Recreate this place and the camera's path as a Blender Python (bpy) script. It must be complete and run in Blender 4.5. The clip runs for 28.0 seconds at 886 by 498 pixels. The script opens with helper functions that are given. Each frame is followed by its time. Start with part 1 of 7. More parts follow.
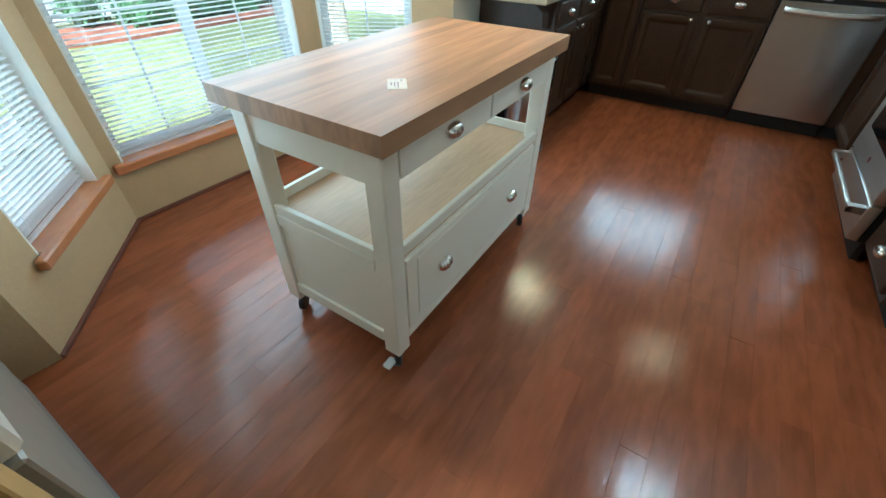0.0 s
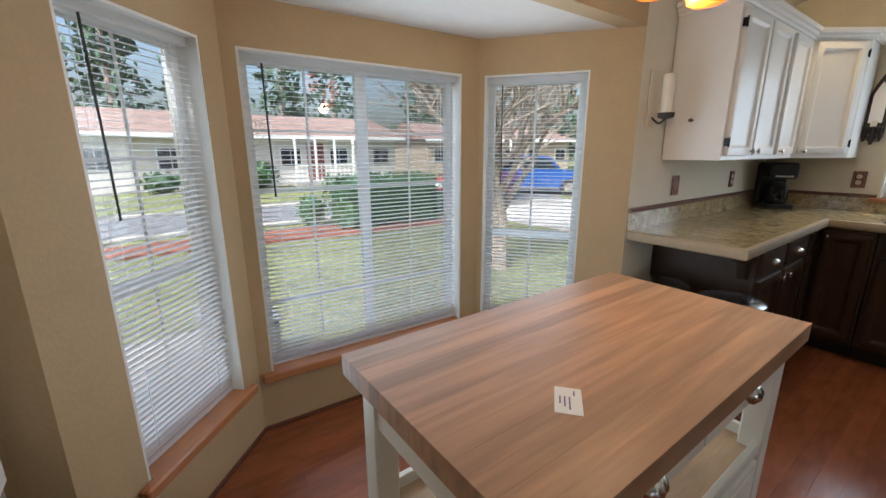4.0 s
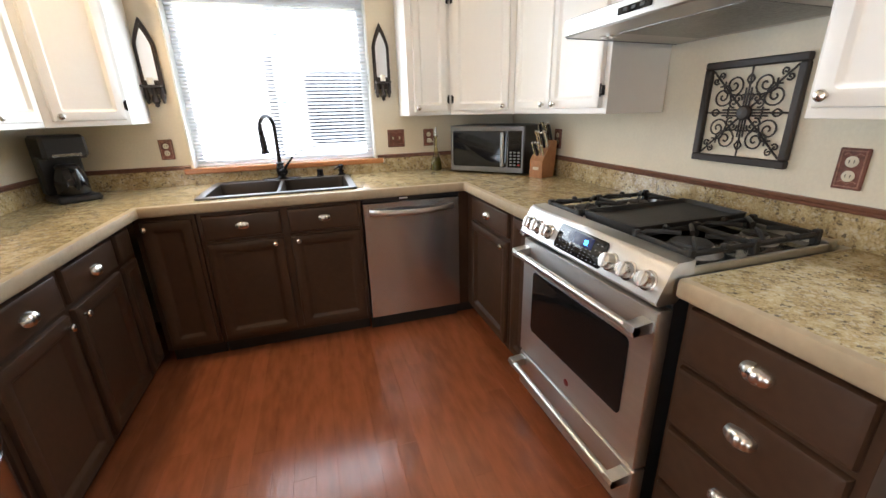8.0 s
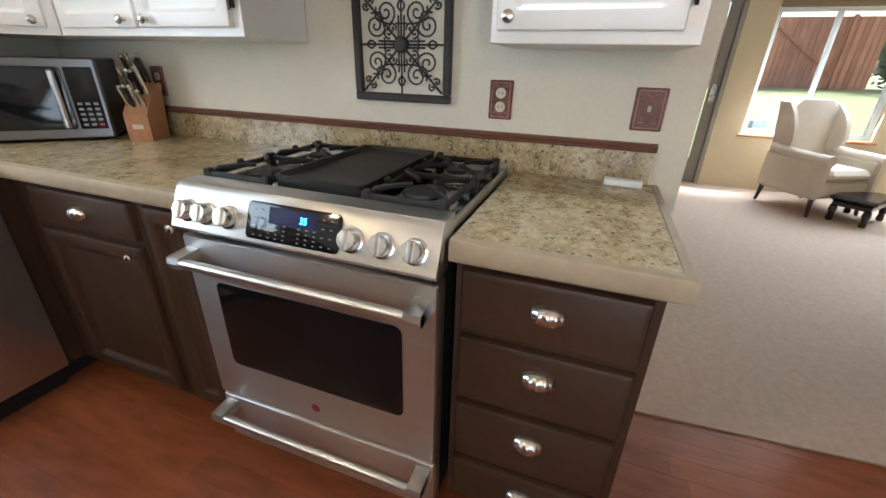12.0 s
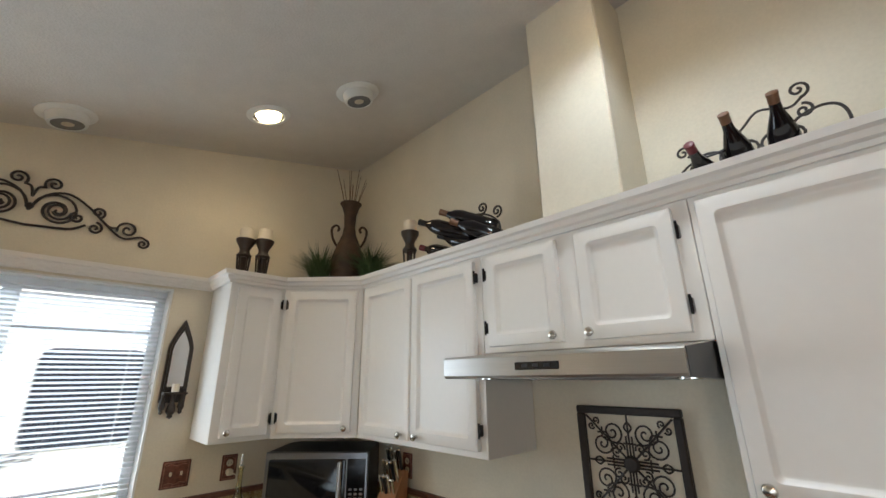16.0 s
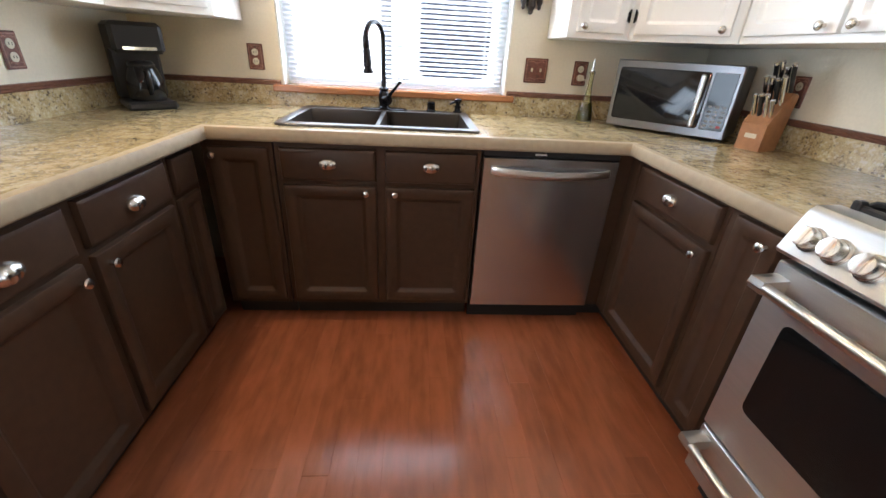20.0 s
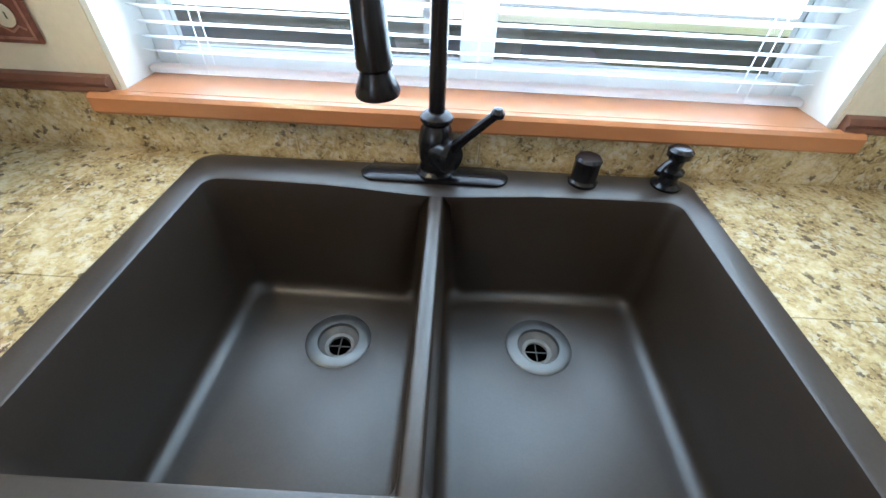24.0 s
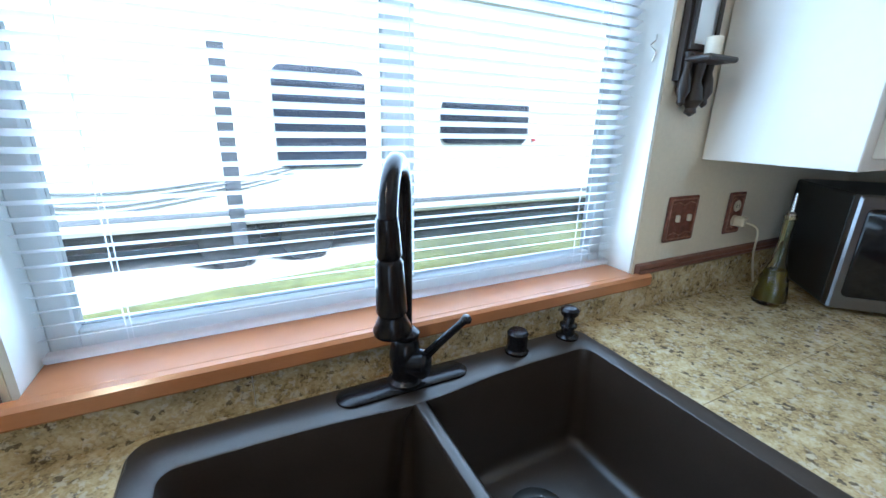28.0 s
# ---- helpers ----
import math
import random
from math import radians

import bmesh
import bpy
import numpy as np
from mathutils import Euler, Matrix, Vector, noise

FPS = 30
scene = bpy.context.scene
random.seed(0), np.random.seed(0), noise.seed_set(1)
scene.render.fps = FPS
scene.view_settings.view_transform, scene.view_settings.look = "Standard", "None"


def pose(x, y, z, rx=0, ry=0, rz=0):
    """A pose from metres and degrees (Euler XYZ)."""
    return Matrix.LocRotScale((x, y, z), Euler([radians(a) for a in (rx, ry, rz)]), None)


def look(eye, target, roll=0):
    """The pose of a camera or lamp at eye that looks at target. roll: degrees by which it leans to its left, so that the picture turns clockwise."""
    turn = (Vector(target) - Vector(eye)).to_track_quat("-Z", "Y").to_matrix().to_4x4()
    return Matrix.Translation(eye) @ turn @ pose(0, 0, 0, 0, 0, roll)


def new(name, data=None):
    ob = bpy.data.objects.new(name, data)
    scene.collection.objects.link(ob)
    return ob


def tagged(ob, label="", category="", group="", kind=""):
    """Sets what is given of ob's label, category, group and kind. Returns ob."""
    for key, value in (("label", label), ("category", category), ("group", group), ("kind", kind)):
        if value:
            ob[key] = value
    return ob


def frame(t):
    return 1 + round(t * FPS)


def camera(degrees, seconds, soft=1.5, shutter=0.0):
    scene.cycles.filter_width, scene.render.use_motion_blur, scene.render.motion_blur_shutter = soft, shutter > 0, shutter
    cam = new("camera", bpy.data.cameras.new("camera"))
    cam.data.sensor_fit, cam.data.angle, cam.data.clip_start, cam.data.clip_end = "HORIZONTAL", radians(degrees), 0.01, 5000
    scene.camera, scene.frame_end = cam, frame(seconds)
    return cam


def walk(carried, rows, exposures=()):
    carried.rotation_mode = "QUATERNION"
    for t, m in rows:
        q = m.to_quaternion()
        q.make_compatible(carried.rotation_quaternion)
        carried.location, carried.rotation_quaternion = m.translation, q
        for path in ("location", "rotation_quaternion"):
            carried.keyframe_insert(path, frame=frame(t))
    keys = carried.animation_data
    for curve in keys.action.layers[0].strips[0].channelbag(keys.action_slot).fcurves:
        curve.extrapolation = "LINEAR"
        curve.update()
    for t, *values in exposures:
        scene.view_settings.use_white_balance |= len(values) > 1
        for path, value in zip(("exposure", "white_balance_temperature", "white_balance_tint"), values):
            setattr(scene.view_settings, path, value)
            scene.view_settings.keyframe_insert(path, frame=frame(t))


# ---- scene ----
cam = camera(95.3, 28.0)
PATH = [
    (0, (0.255, -4.491, 1.233), (-0.572, -3.187, -0.038), 0.9),
    (0.5, (0.338, -4.557, 1.203), (-0.694, -3.407, -0.067), 1.5),
    (1, (0.36, -4.579, 1.203), (-0.755, -3.419, 0.016), 2.3),
    (1.5, (0.368, -4.573, 1.21), (-0.775, -3.378, 0.085), 1.6),
    (2, (0.337, -4.558, 1.222), (-0.86, -3.33, 0.193), 0.7),
    (2.5, (0.174, -4.494, 1.264), (-1.114, -3.214, 0.427), 0.1),
    (3, (0.015, -4.442, 1.343), (-1.379, -3.153, 0.713), 0.2),
    (3.5, (-0.01, -4.345, 1.359), (-1.537, -3.158, 0.854), 1.2),
    (5.5, (-0.122, -3.874, 1.362), (-1.72, -2.766, 0.895), -1.4),
    (6, (-0.082, -3.741, 1.332), (-1.605, -2.589, 0.738), -0.6),
    (6.5, (0.093, -3.538, 1.338), (-1.221, -2.156, 0.736), 0.4),
    (7, (0.15, -3.381, 1.357), (-0.709, -1.669, 0.779), 0.5),
    (7.5, (0.112, -3.151, 1.337), (-0.113, -1.245, 0.773), -0.4),
    (8, (0.216, -2.962, 1.34), (0.771, -1.155, 0.687), -1.5),
    (8.5, (0.381, -2.802, 1.301), (1.5, -1.292, 0.618), -0.7),
    (9, (0.438, -2.69, 1.288), (1.71, -1.285, 0.65), 0.1),
    (9.5, (0.348, -2.574, 1.334), (1.689, -1.2, 0.772), 0.5),
    (10, (0.329, -2.5, 1.323), (1.855, -1.339, 0.756), 0.2),
    (10.5, (0.36, -2.504, 1.303), (2.048, -1.631, 0.681), 0.2),
    (11, (0.33, -2.49, 1.291), (2.052, -1.788, 0.556), 0.8),
    (11.5, (0.331, -2.487, 1.249), (2.018, -1.848, 0.384), 1.4),
    (12, (0.341, -2.488, 1.246), (2.053, -1.874, 0.414), 1.6),
    (12.5, (0.339, -2.492, 1.342), (2.195, -1.876, 0.921), 1.4),
    (13, (0.33, -2.515, 1.465), (2.234, -1.904, 1.475), 1.0),
    (13.5, (0.292, -2.524, 1.524), (2.16, -1.93, 1.924), 0.1),
    (15.5, (0.239, -2.49, 1.598), (1.842, -1.527, 2.308), -2.5),
    (16, (0.207, -2.475, 1.586), (1.536, -1.109, 2.191), -0.6),
    (16.5, (0.186, -2.531, 1.557), (1.088, -0.806, 2.02), 1.6),
    (17, (0.14, -2.618, 1.509), (0.611, -0.692, 1.773), 2.4),
    (17.5, (0.075, -2.671, 1.477), (0.259, -0.68, 1.526), 2.5),
    (18, (0.046, -2.698, 1.399), (0.04, -0.705, 1.231), 3.4),
    (18.5, (0.044, -2.684, 1.333), (-0.094, -0.733, 0.915), 5.0),
    (19, (0.06, -2.656, 1.258), (-0.127, -0.775, 0.606), 5.4),
    (19.5, (0.136, -2.563, 1.229), (0.027, -0.745, 0.402), 4.3),
    (20, (0.159, -2.31, 1.226), (0.312, -0.522, 0.343), 3.3),
    (20.5, (0.169, -1.987, 1.253), (0.427, -0.19, 0.415), 2.2),
    (21, (0.204, -1.621, 1.277), (0.303, 0.163, 0.379), 0.8),
    (21.5, (0.202, -1.272, 1.278), (0.331, 0.391, 0.174), -1.2),
    (22, (0.144, -0.94, 1.296), (0.168, 0.65, 0.083), -0.8),
    (22.5, (0.085, -0.721, 1.354), (0.003, 0.783, 0.039), -1.8),
    (24.5, (0.015, -0.651, 1.26), (0.007, 0.831, -0.083), 4.5),
    (25, (-0.042, -0.658, 1.233), (-0.184, 0.763, -0.167), 0.9),
    (25.5, (-0.236, -0.635, 1.199), (-0.136, 0.802, -0.188), 0.7),
    (26, (-0.275, -0.614, 1.183), (0.047, 0.776, -0.218), 1.8),
    (26.5, (-0.275, -0.621, 1.225), (0.149, 0.762, -0.156), 3.7),
    (27, (-0.276, -0.621, 1.215), (0.24, 0.72, -0.176), 6.7),
    (27.5, (-0.26, -0.629, 1.285), (0.414, 0.89, 0.171), 3.8),
    (28, (-0.228, -0.647, 1.377), (0.638, 1.056, 0.784), 1.3),
]
EXPOSURES = [
    (0.0, 1.76, 4950, -11), (1.0, 1.9, 4950, -11), (2.0, 1.88, 4950, -10), (3.0, 1.0, 4800, -5), (3.5, 0.88, 5300, 4), (6.0, 0.22, 6250, 14),
    (7.0, 0.8, 6500, 18), (8.0, 2.0, 6100, 11), (9.0, 1.82, 5450, 5), (10.0, 1.68, 5650, 8), (11.0, 1.76, 5600, 9), (12.0, 1.82, 5600, 8),
    (13.0, 1.46, 5350, 8), (13.5, 1.38, 5900, 9), (16.0, 1.0, 5950, 8), (17.0, 0.30, 6650, 12), (18.0, 1.28, 6950, 14), (19.0, 1.98, 6100, 12),
    (20.0, 2.18, 5700, 11), (21.0, 2.1, 5300, 9), (22.0, 1.9, 5150, 4), (22.5, 1.82, 5050, 3), (25.0, 2.15, 5200, 2), (26.0, 1.88, 5150, 3),
    (27.0, 1.76, 5100, 5), (28.0, 1.32, 4650, 2),
]
walk(cam, [(t, look(eye, target, roll)) for t, eye, target, roll in PATH], EXPOSURES)

# ---- light ----
world = bpy.data.worlds.new("sky")
scene.world = world
world.use_nodes = True
sky = world.node_tree.nodes.new("ShaderNodeTexSky")
sky.sky_type = "NISHITA"
sky.sun_disc = False
sky.sun_elevation, sky.sun_rotation = radians(50), radians(155)
sky.dust_density, sky.air_density = 6.0, 1.2
background = world.node_tree.nodes["Background"]
background.inputs["Strength"].default_value = 0.15
world.node_tree.links.new(sky.outputs[0], background.inputs[0])


def lamp(name, kind, m, energy, colour, **more):
    data = bpy.data.lights.new(name, kind)
    data.energy, data.color = energy, colour
    for key, value in more.items():
        if key == "size":
            data.size = value
        elif key == "size_y":
            data.shape, data.size_y = "RECTANGLE", value
        elif key == "angle":
            data.angle = value
        elif key == "radius":
            data.shadow_soft_size = value
        elif key == "spot":
            data.spot_size, data.spot_blend = value, 0.6
    ob = new(name, data)
    ob.matrix_world = m
    return ob


lamp("sun", "SUN", look((0, 0, 0), (-0.35, 0.75, -0.99)), 3.8, (1.0, 0.96, 0.90), angle=radians(6))


def window_light(name, x, y, z, nx, ny, width, height, energy, dip=0.15):
    """The sky's light through one window, just inside its blind."""
    lamp(name, "AREA", look((x, y, z), (x + nx, y + ny, z - dip)), energy, (0.84, 0.94, 1.0), size=width, size_y=height)


window_light("daylight_bay_middle", -1.73, -3.26, 1.04, 1, 0, 1.06, 1.3, 4.4, -0.2)
window_light("daylight_bay_north", -1.50, -2.54, 1.04, 0.6, -0.8, 0.5, 1.3, 2.0, -0.2)
window_light("daylight_bay_south", -1.50, -4.04, 1.04, 0.67, 0.74, 0.5, 1.3, 2.0, -0.2)
window_light("daylight_sink", 0.06, 0.02, 1.52, 0, -1, 1.05, 0.9, 4.4)
# the sky's light between the glass and the blinds
window_light("skylight_bay_middle", -2.016, -3.246, 1.04, 1, -0.043, 1.05, 1.3, 2.1, 0)
window_light("skylight_bay_north", -1.707, -2.323, 1.04, 0.592, -0.806, 0.48, 1.3, 0.9, 0)
window_light("skylight_bay_south", -1.729, -4.204, 1.04, 0.677, 0.736, 0.45, 1.3, 0.75, 0)
window_light("skylight_sink", 0.06, 0.096, 1.52, 0, -1, 1.06, 0.9, 2.9, 0)
window_light("daylight_living_room", 5.8, -4.6, 1.3, -1, 0, 1.2, 1.2, 24, 0.30)
window_light("daylight_living_room_south", 5.8, -6.2, 1.3, -1, 0, 1.2, 1.2, 24, 0.30)
for x, y, watts, tone in ((-0.816, -0.790, 16, (1.0, 0.72, 0.40)), (0.818, -0.54, 4, (1.0, 0.76, 0.46)), (1.05, -2.2, 18, (0.86, 0.94, 1.0))):
    lamp("downlight_glow", "SPOT", look((x, y, 2.72 + 0.235 * x - 0.03), (x, y, 0)), watts, tone, radius=0.06, spot=radians(150))

lamp("pendant_glow", "POINT", pose(-0.60, -3.06, 1.70), 6.5, (1.0, 0.66, 0.34), radius=0.04)

# ---- materials ----
def material(name, colour, rough=0.5, metal=0.0, grain=0.0, scale=30.0, bump=0.0, stretch=(1, 1, 1), per_piece=0.0, coat=0.0, spec=0.5, vary=0.08):
    """A surface with variation at two scales: grain and broad mottling."""
    m = bpy.data.materials.new(name)
    m.use_nodes = True
    nodes, links = m.node_tree.nodes, m.node_tree.links
    bsdf = nodes["Principled BSDF"]
    bsdf.inputs["Roughness"].default_value = rough
    bsdf.inputs["Metallic"].default_value = metal
    bsdf.inputs["Coat Weight"].default_value = coat
    bsdf.inputs["Specular IOR Level"].default_value = spec
    geo = nodes.new("ShaderNodeNewGeometry")
    mapping = nodes.new("ShaderNodeMapping")
    mapping.inputs["Scale"].default_value = stretch
    links.new(geo.outputs["Position"], mapping.inputs["Vector"])
    fine = nodes.new("ShaderNodeTexNoise")
    fine.inputs["Scale"].default_value, fine.inputs["Detail"].default_value = scale, 6
    broad = nodes.new("ShaderNodeTexNoise")
    broad.inputs["Scale"].default_value, broad.inputs["Detail"].default_value = scale / 12, 3
    links.new(mapping.outputs[0], fine.inputs["Vector"])
    links.new(mapping.outputs[0], broad.inputs["Vector"])
    mix = nodes.new("ShaderNodeMix")
    mix.data_type = "FLOAT"
    mix.inputs[0].default_value = 0.45
    links.new(fine.outputs[0], mix.inputs[2])
    links.new(broad.outputs[0], mix.inputs[3])
    value = mix.outputs[0]
    if per_piece:
        info = nodes.new("ShaderNodeObjectInfo")
        add = nodes.new("ShaderNodeMath")
        add.operation = "MULTIPLY_ADD"
        links.new(info.outputs["Random"], add.inputs[0])
        add.inputs[1].default_value = per_piece
        links.new(value, add.inputs[2])
        sub = nodes.new("ShaderNodeMath")
        sub.operation = "SUBTRACT"
        links.new(add.outputs[0], sub.inputs[0])
        sub.inputs[1].default_value = per_piece / 2
        value = sub.outputs[0]
    ramp = nodes.new("ShaderNodeValToRGB")
    ramp.color_ramp.interpolation = "EASE"
    dark = tuple(c * (1 - grain) for c in colour)
    light = tuple(min(1, c * (1 + grain * 0.8)) for c in colour)
    ramp.color_ramp.elements[0].position, ramp.color_ramp.elements[0].color = 0.3, (*dark, 1)
    ramp.color_ramp.elements[1].position, ramp.color_ramp.elements[1].color = 0.7, (*light, 1)
    links.new(value, ramp.inputs[0])
    links.new(ramp.outputs[0], bsdf.inputs["Base Color"])
    wear = nodes.new("ShaderNodeMapRange")
    wear.inputs[3].default_value, wear.inputs[4].default_value = max(0.02, rough - vary), min(1, rough + vary)
    links.new(broad.outputs[0], wear.inputs[0])
    links.new(wear.outputs[0], bsdf.inputs["Roughness"])
    if bump:
        b = nodes.new("ShaderNodeBump")
        b.inputs["Strength"].default_value, b.inputs["Distance"].default_value = bump, 0.01
        links.new(fine.outputs[0], b.inputs["Height"])
        links.new(b.outputs[0], bsdf.inputs["Normal"])
    return m


def glowing(name, colour, strength):
    m = bpy.data.materials.new(name)
    m.use_nodes = True
    bsdf = m.node_tree.nodes["Principled BSDF"]
    bsdf.inputs["Base Color"].default_value = (*colour, 1)
    bsdf.inputs["Emission Color"].default_value = (*colour, 1)
    bsdf.inputs["Emission Strength"].default_value = strength
    return m


def glass(name, colour=(1, 1, 1), rough=0.0):
    m = bpy.data.materials.new(name)
    m.use_nodes = True
    bsdf = m.node_tree.nodes["Principled BSDF"]
    bsdf.inputs["Base Color"].default_value = (*colour, 1)
    bsdf.inputs["Transmission Weight"].default_value = 1
    bsdf.inputs["Roughness"].default_value = rough
    bsdf.inputs["IOR"].default_value = 1.45
    return m


def granite(name, palette, dark, pale):
    """Speckled stone: grains of several beiges, pale quartz, clumps of dark flecks."""
    m = bpy.data.materials.new(name)
    m.use_nodes = True
    nodes, links = m.node_tree.nodes, m.node_tree.links
    bsdf = nodes["Principled BSDF"]
    bsdf.inputs["Roughness"].default_value = 0.16
    geo = nodes.new("ShaderNodeNewGeometry")

    def noise(scale, detail, rough=0.55):
        n = nodes.new("ShaderNodeTexNoise")
        n.inputs["Scale"].default_value, n.inputs["Detail"].default_value, n.inputs["Roughness"].default_value = scale, detail, rough
        links.new(geo.outputs["Position"], n.inputs["Vector"])
        return n

    def grains(scale, warp):
        bent = nodes.new("ShaderNodeVectorMath")
        bent.operation = "MULTIPLY_ADD"
        links.new(jitter.outputs["Color"], bent.inputs[0])
        bent.inputs[1].default_value = (warp, warp, warp)
        links.new(geo.outputs["Position"], bent.inputs[2])
        cells = nodes.new("ShaderNodeTexVoronoi")
        cells.inputs["Scale"].default_value = scale
        links.new(bent.outputs[0], cells.inputs["Vector"])
        split = nodes.new("ShaderNodeSeparateColor")
        links.new(cells.outputs["Color"], split.inputs[0])
        return split

    def step(socket, low, high):
        r = nodes.new("ShaderNodeMapRange")
        r.inputs[1].default_value, r.inputs[2].default_value = low, high
        links.new(socket, r.inputs[0])
        return r.outputs[0]

    def maths(kind, a, b):
        n = nodes.new("ShaderNodeMath")
        n.operation = kind
        for k, v in enumerate((a, b)):
            if isinstance(v, float):
                n.inputs[k].default_value = v
            else:
                links.new(v, n.inputs[k])
        return n.outputs[0]

    def mixed(amount, a, colour):
        n = nodes.new("ShaderNodeMix")
        n.data_type = "RGBA"
        links.new(amount, n.inputs[0])
        links.new(a, n.inputs[6])
        n.inputs[7].default_value = (*colour, 1)
        return n.outputs[2]

    jitter = noise(130, 4, 0.7)
    cloud, veins = noise(26, 8, 0.68), noise(11, 5, 0.6)
    fine, coarse = grains(250, 0.011), grains(125, 0.018)
    level = maths("ADD", maths("MULTIPLY", fine.outputs[0], 0.18), maths("ADD", maths("MULTIPLY", cloud.outputs[0], 0.85), maths("MULTIPLY", veins.outputs[0], 0.50)))
    ramp = nodes.new("ShaderNodeValToRGB")
    e = ramp.color_ramp.elements
    e[0].position, e[0].color = 0.50, (*palette[0], 1)
    e[1].position, e[1].color = 0.98, (*palette[3], 1)
    for at, c in ((0.66, palette[1]), (0.80, palette[2])):
        e.new(at).color = (*c, 1)
    links.new(level, ramp.inputs[0])
    colour = mixed(maths("MULTIPLY", step(coarse.outputs[1], 0.80, 0.84), 0.55), ramp.outputs[0], pale)
    gate = step(maths("ADD", cloud.outputs[0], maths("MULTIPLY", veins.outputs[0], 0.4)), 0.78, 0.56)
    colour = mixed(maths("MULTIPLY", maths("MULTIPLY", step(fine.outputs[1], 0.76, 0.80), gate), 0.74), colour, dark)
    colour = mixed(maths("MULTIPLY", step(coarse.outputs[2], 0.952, 0.972), 0.75), colour, dark)
    links.new(colour, bsdf.inputs["Base Color"])
    return m


def translucent(name, colour, share):
    """Thin pale sheet that lets some light through."""
    m = bpy.data.materials.new(name)
    m.use_nodes = True
    nodes, links = m.node_tree.nodes, m.node_tree.links
    bsdf, out = nodes["Principled BSDF"], nodes["Material Output"]
    bsdf.inputs["Base Color"].default_value = (*colour, 1)
    bsdf.inputs["Roughness"].default_value = 0.45
    thin = nodes.new("ShaderNodeBsdfTranslucent")
    thin.inputs["Color"].default_value = (*colour, 1)
    mix = nodes.new("ShaderNodeMixShader")
    mix.inputs[0].default_value = share
    links.new(bsdf.outputs[0], mix.inputs[1])
    links.new(thin.outputs[0], mix.inputs[2])
    links.new(mix.outputs[0], out.inputs["Surface"])
    return m


def brushed(name, colour, rough, along, grain=0.10, bump=0.02):
    """Brushed steel, its hairlines along one axis; highlights stretch across them."""
    stretch = [60, 60, 60]
    stretch["xyz".index(along)] = 0.6
    m = material(name, colour, rough, 1.0, grain, 12, bump, stretch, vary=0.4 * grain)
    nodes, links = m.node_tree.nodes, m.node_tree.links
    bsdf = nodes["Principled BSDF"]
    if along != "z":
        tangent = nodes.new("ShaderNodeTangent")
        tangent.direction_type, tangent.axis = "RADIAL", "Z"
        links.new(tangent.outputs[0], bsdf.inputs["Tangent"])
        bsdf.inputs["Anisotropic"].default_value = 0.75
        bsdf.inputs["Anisotropic Rotation"].default_value = 0.25
    return m


PAINT = material("tan_wall_paint", (0.46, 0.345, 0.195), 0.75, grain=0.05, scale=90, bump=0.12)
CREAM = material("cream_wall_paint", (0.70, 0.64, 0.51), 0.72, grain=0.04, scale=90, bump=0.12)
CEILING = material("ceiling_paint", (0.66, 0.63, 0.58), 0.9, grain=0.05, scale=120, bump=0.25)
WHITE = material("white_cabinet_paint", (0.81, 0.785, 0.735), 0.33, grain=0.012, scale=40, bump=0.03)
JAMB = material("white_trim_paint", (0.78, 0.79, 0.76), 0.45, grain=0.03, scale=40)
ISLAND = material("cream_island_paint", (0.80, 0.75, 0.64), 0.4, grain=0.015, scale=40, bump=0.03)
ESPRESSO = material("espresso_cabinet_paint", (0.052, 0.0280, 0.0160), 0.40, grain=0.16, scale=35, bump=0.02, spec=0.25, vary=0.02)
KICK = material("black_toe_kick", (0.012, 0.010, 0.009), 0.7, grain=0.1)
PLANK = material("cherry_floor_plank", (0.255, 0.080, 0.033), 0.19, grain=0.24, scale=9, bump=0.15, stretch=(3, 0.7, 1), per_piece=0.14, vary=0.05)
SUBFLOOR = material("dark_floor_joint", (0.14, 0.048, 0.027), 0.5, grain=0.2)
BUTCHER = material("butcher_block_stave", (0.43, 0.245, 0.132), 0.44, grain=0.32, scale=8, bump=0.03, stretch=(6, 0.35, 2), per_piece=0.20)
SILL = material("stained_sill_wood", (0.43, 0.185, 0.076), 0.19, grain=0.10, scale=14, stretch=(1, 1, 3), bump=0.02)
TRIMWOOD = material("brown_trim_wood", (0.155, 0.068, 0.042), 0.35, grain=0.2, scale=40)
PALEWOOD = material("pale_shelf_wood", (0.60, 0.42, 0.26), 0.45, grain=0.12, scale=22, stretch=(5, 0.5, 1))
GRANITE = granite("beige_granite", ((0.215, 0.150, 0.070), (0.335, 0.250, 0.120), (0.445, 0.350, 0.182), (0.56, 0.48, 0.31)), (0.052, 0.041, 0.035), (0.56, 0.505, 0.39))
GROUT = material("beige_grout", (0.42, 0.35, 0.25), 0.8, grain=0.1)
EDGE = material("beige_counter_edge", (0.36, 0.285, 0.185), 0.55, grain=0.10, scale=40, spec=0.3)
STEEL = brushed("brushed_steel", (0.54, 0.525, 0.50), 0.38, "y", 0.06, 0.01)
STEELZ = brushed("brushed_steel_upright", (0.58, 0.56, 0.54), 0.31, "z")
DISHSTEEL = brushed("brushed_steel_dishwasher", (0.56, 0.58, 0.59), 0.26, "x", 0.025, 0.0)
BINSTEEL = material("polished_bin_steel", (0.44, 0.44, 0.44), 0.22, 1.0, 0.04, 30, 0.0, (40, 40, 0.6), vary=0.02)
DARKSTEEL = brushed("dark_brushed_steel", (0.25, 0.25, 0.265), 0.30, "x", 0.05, 0.0)
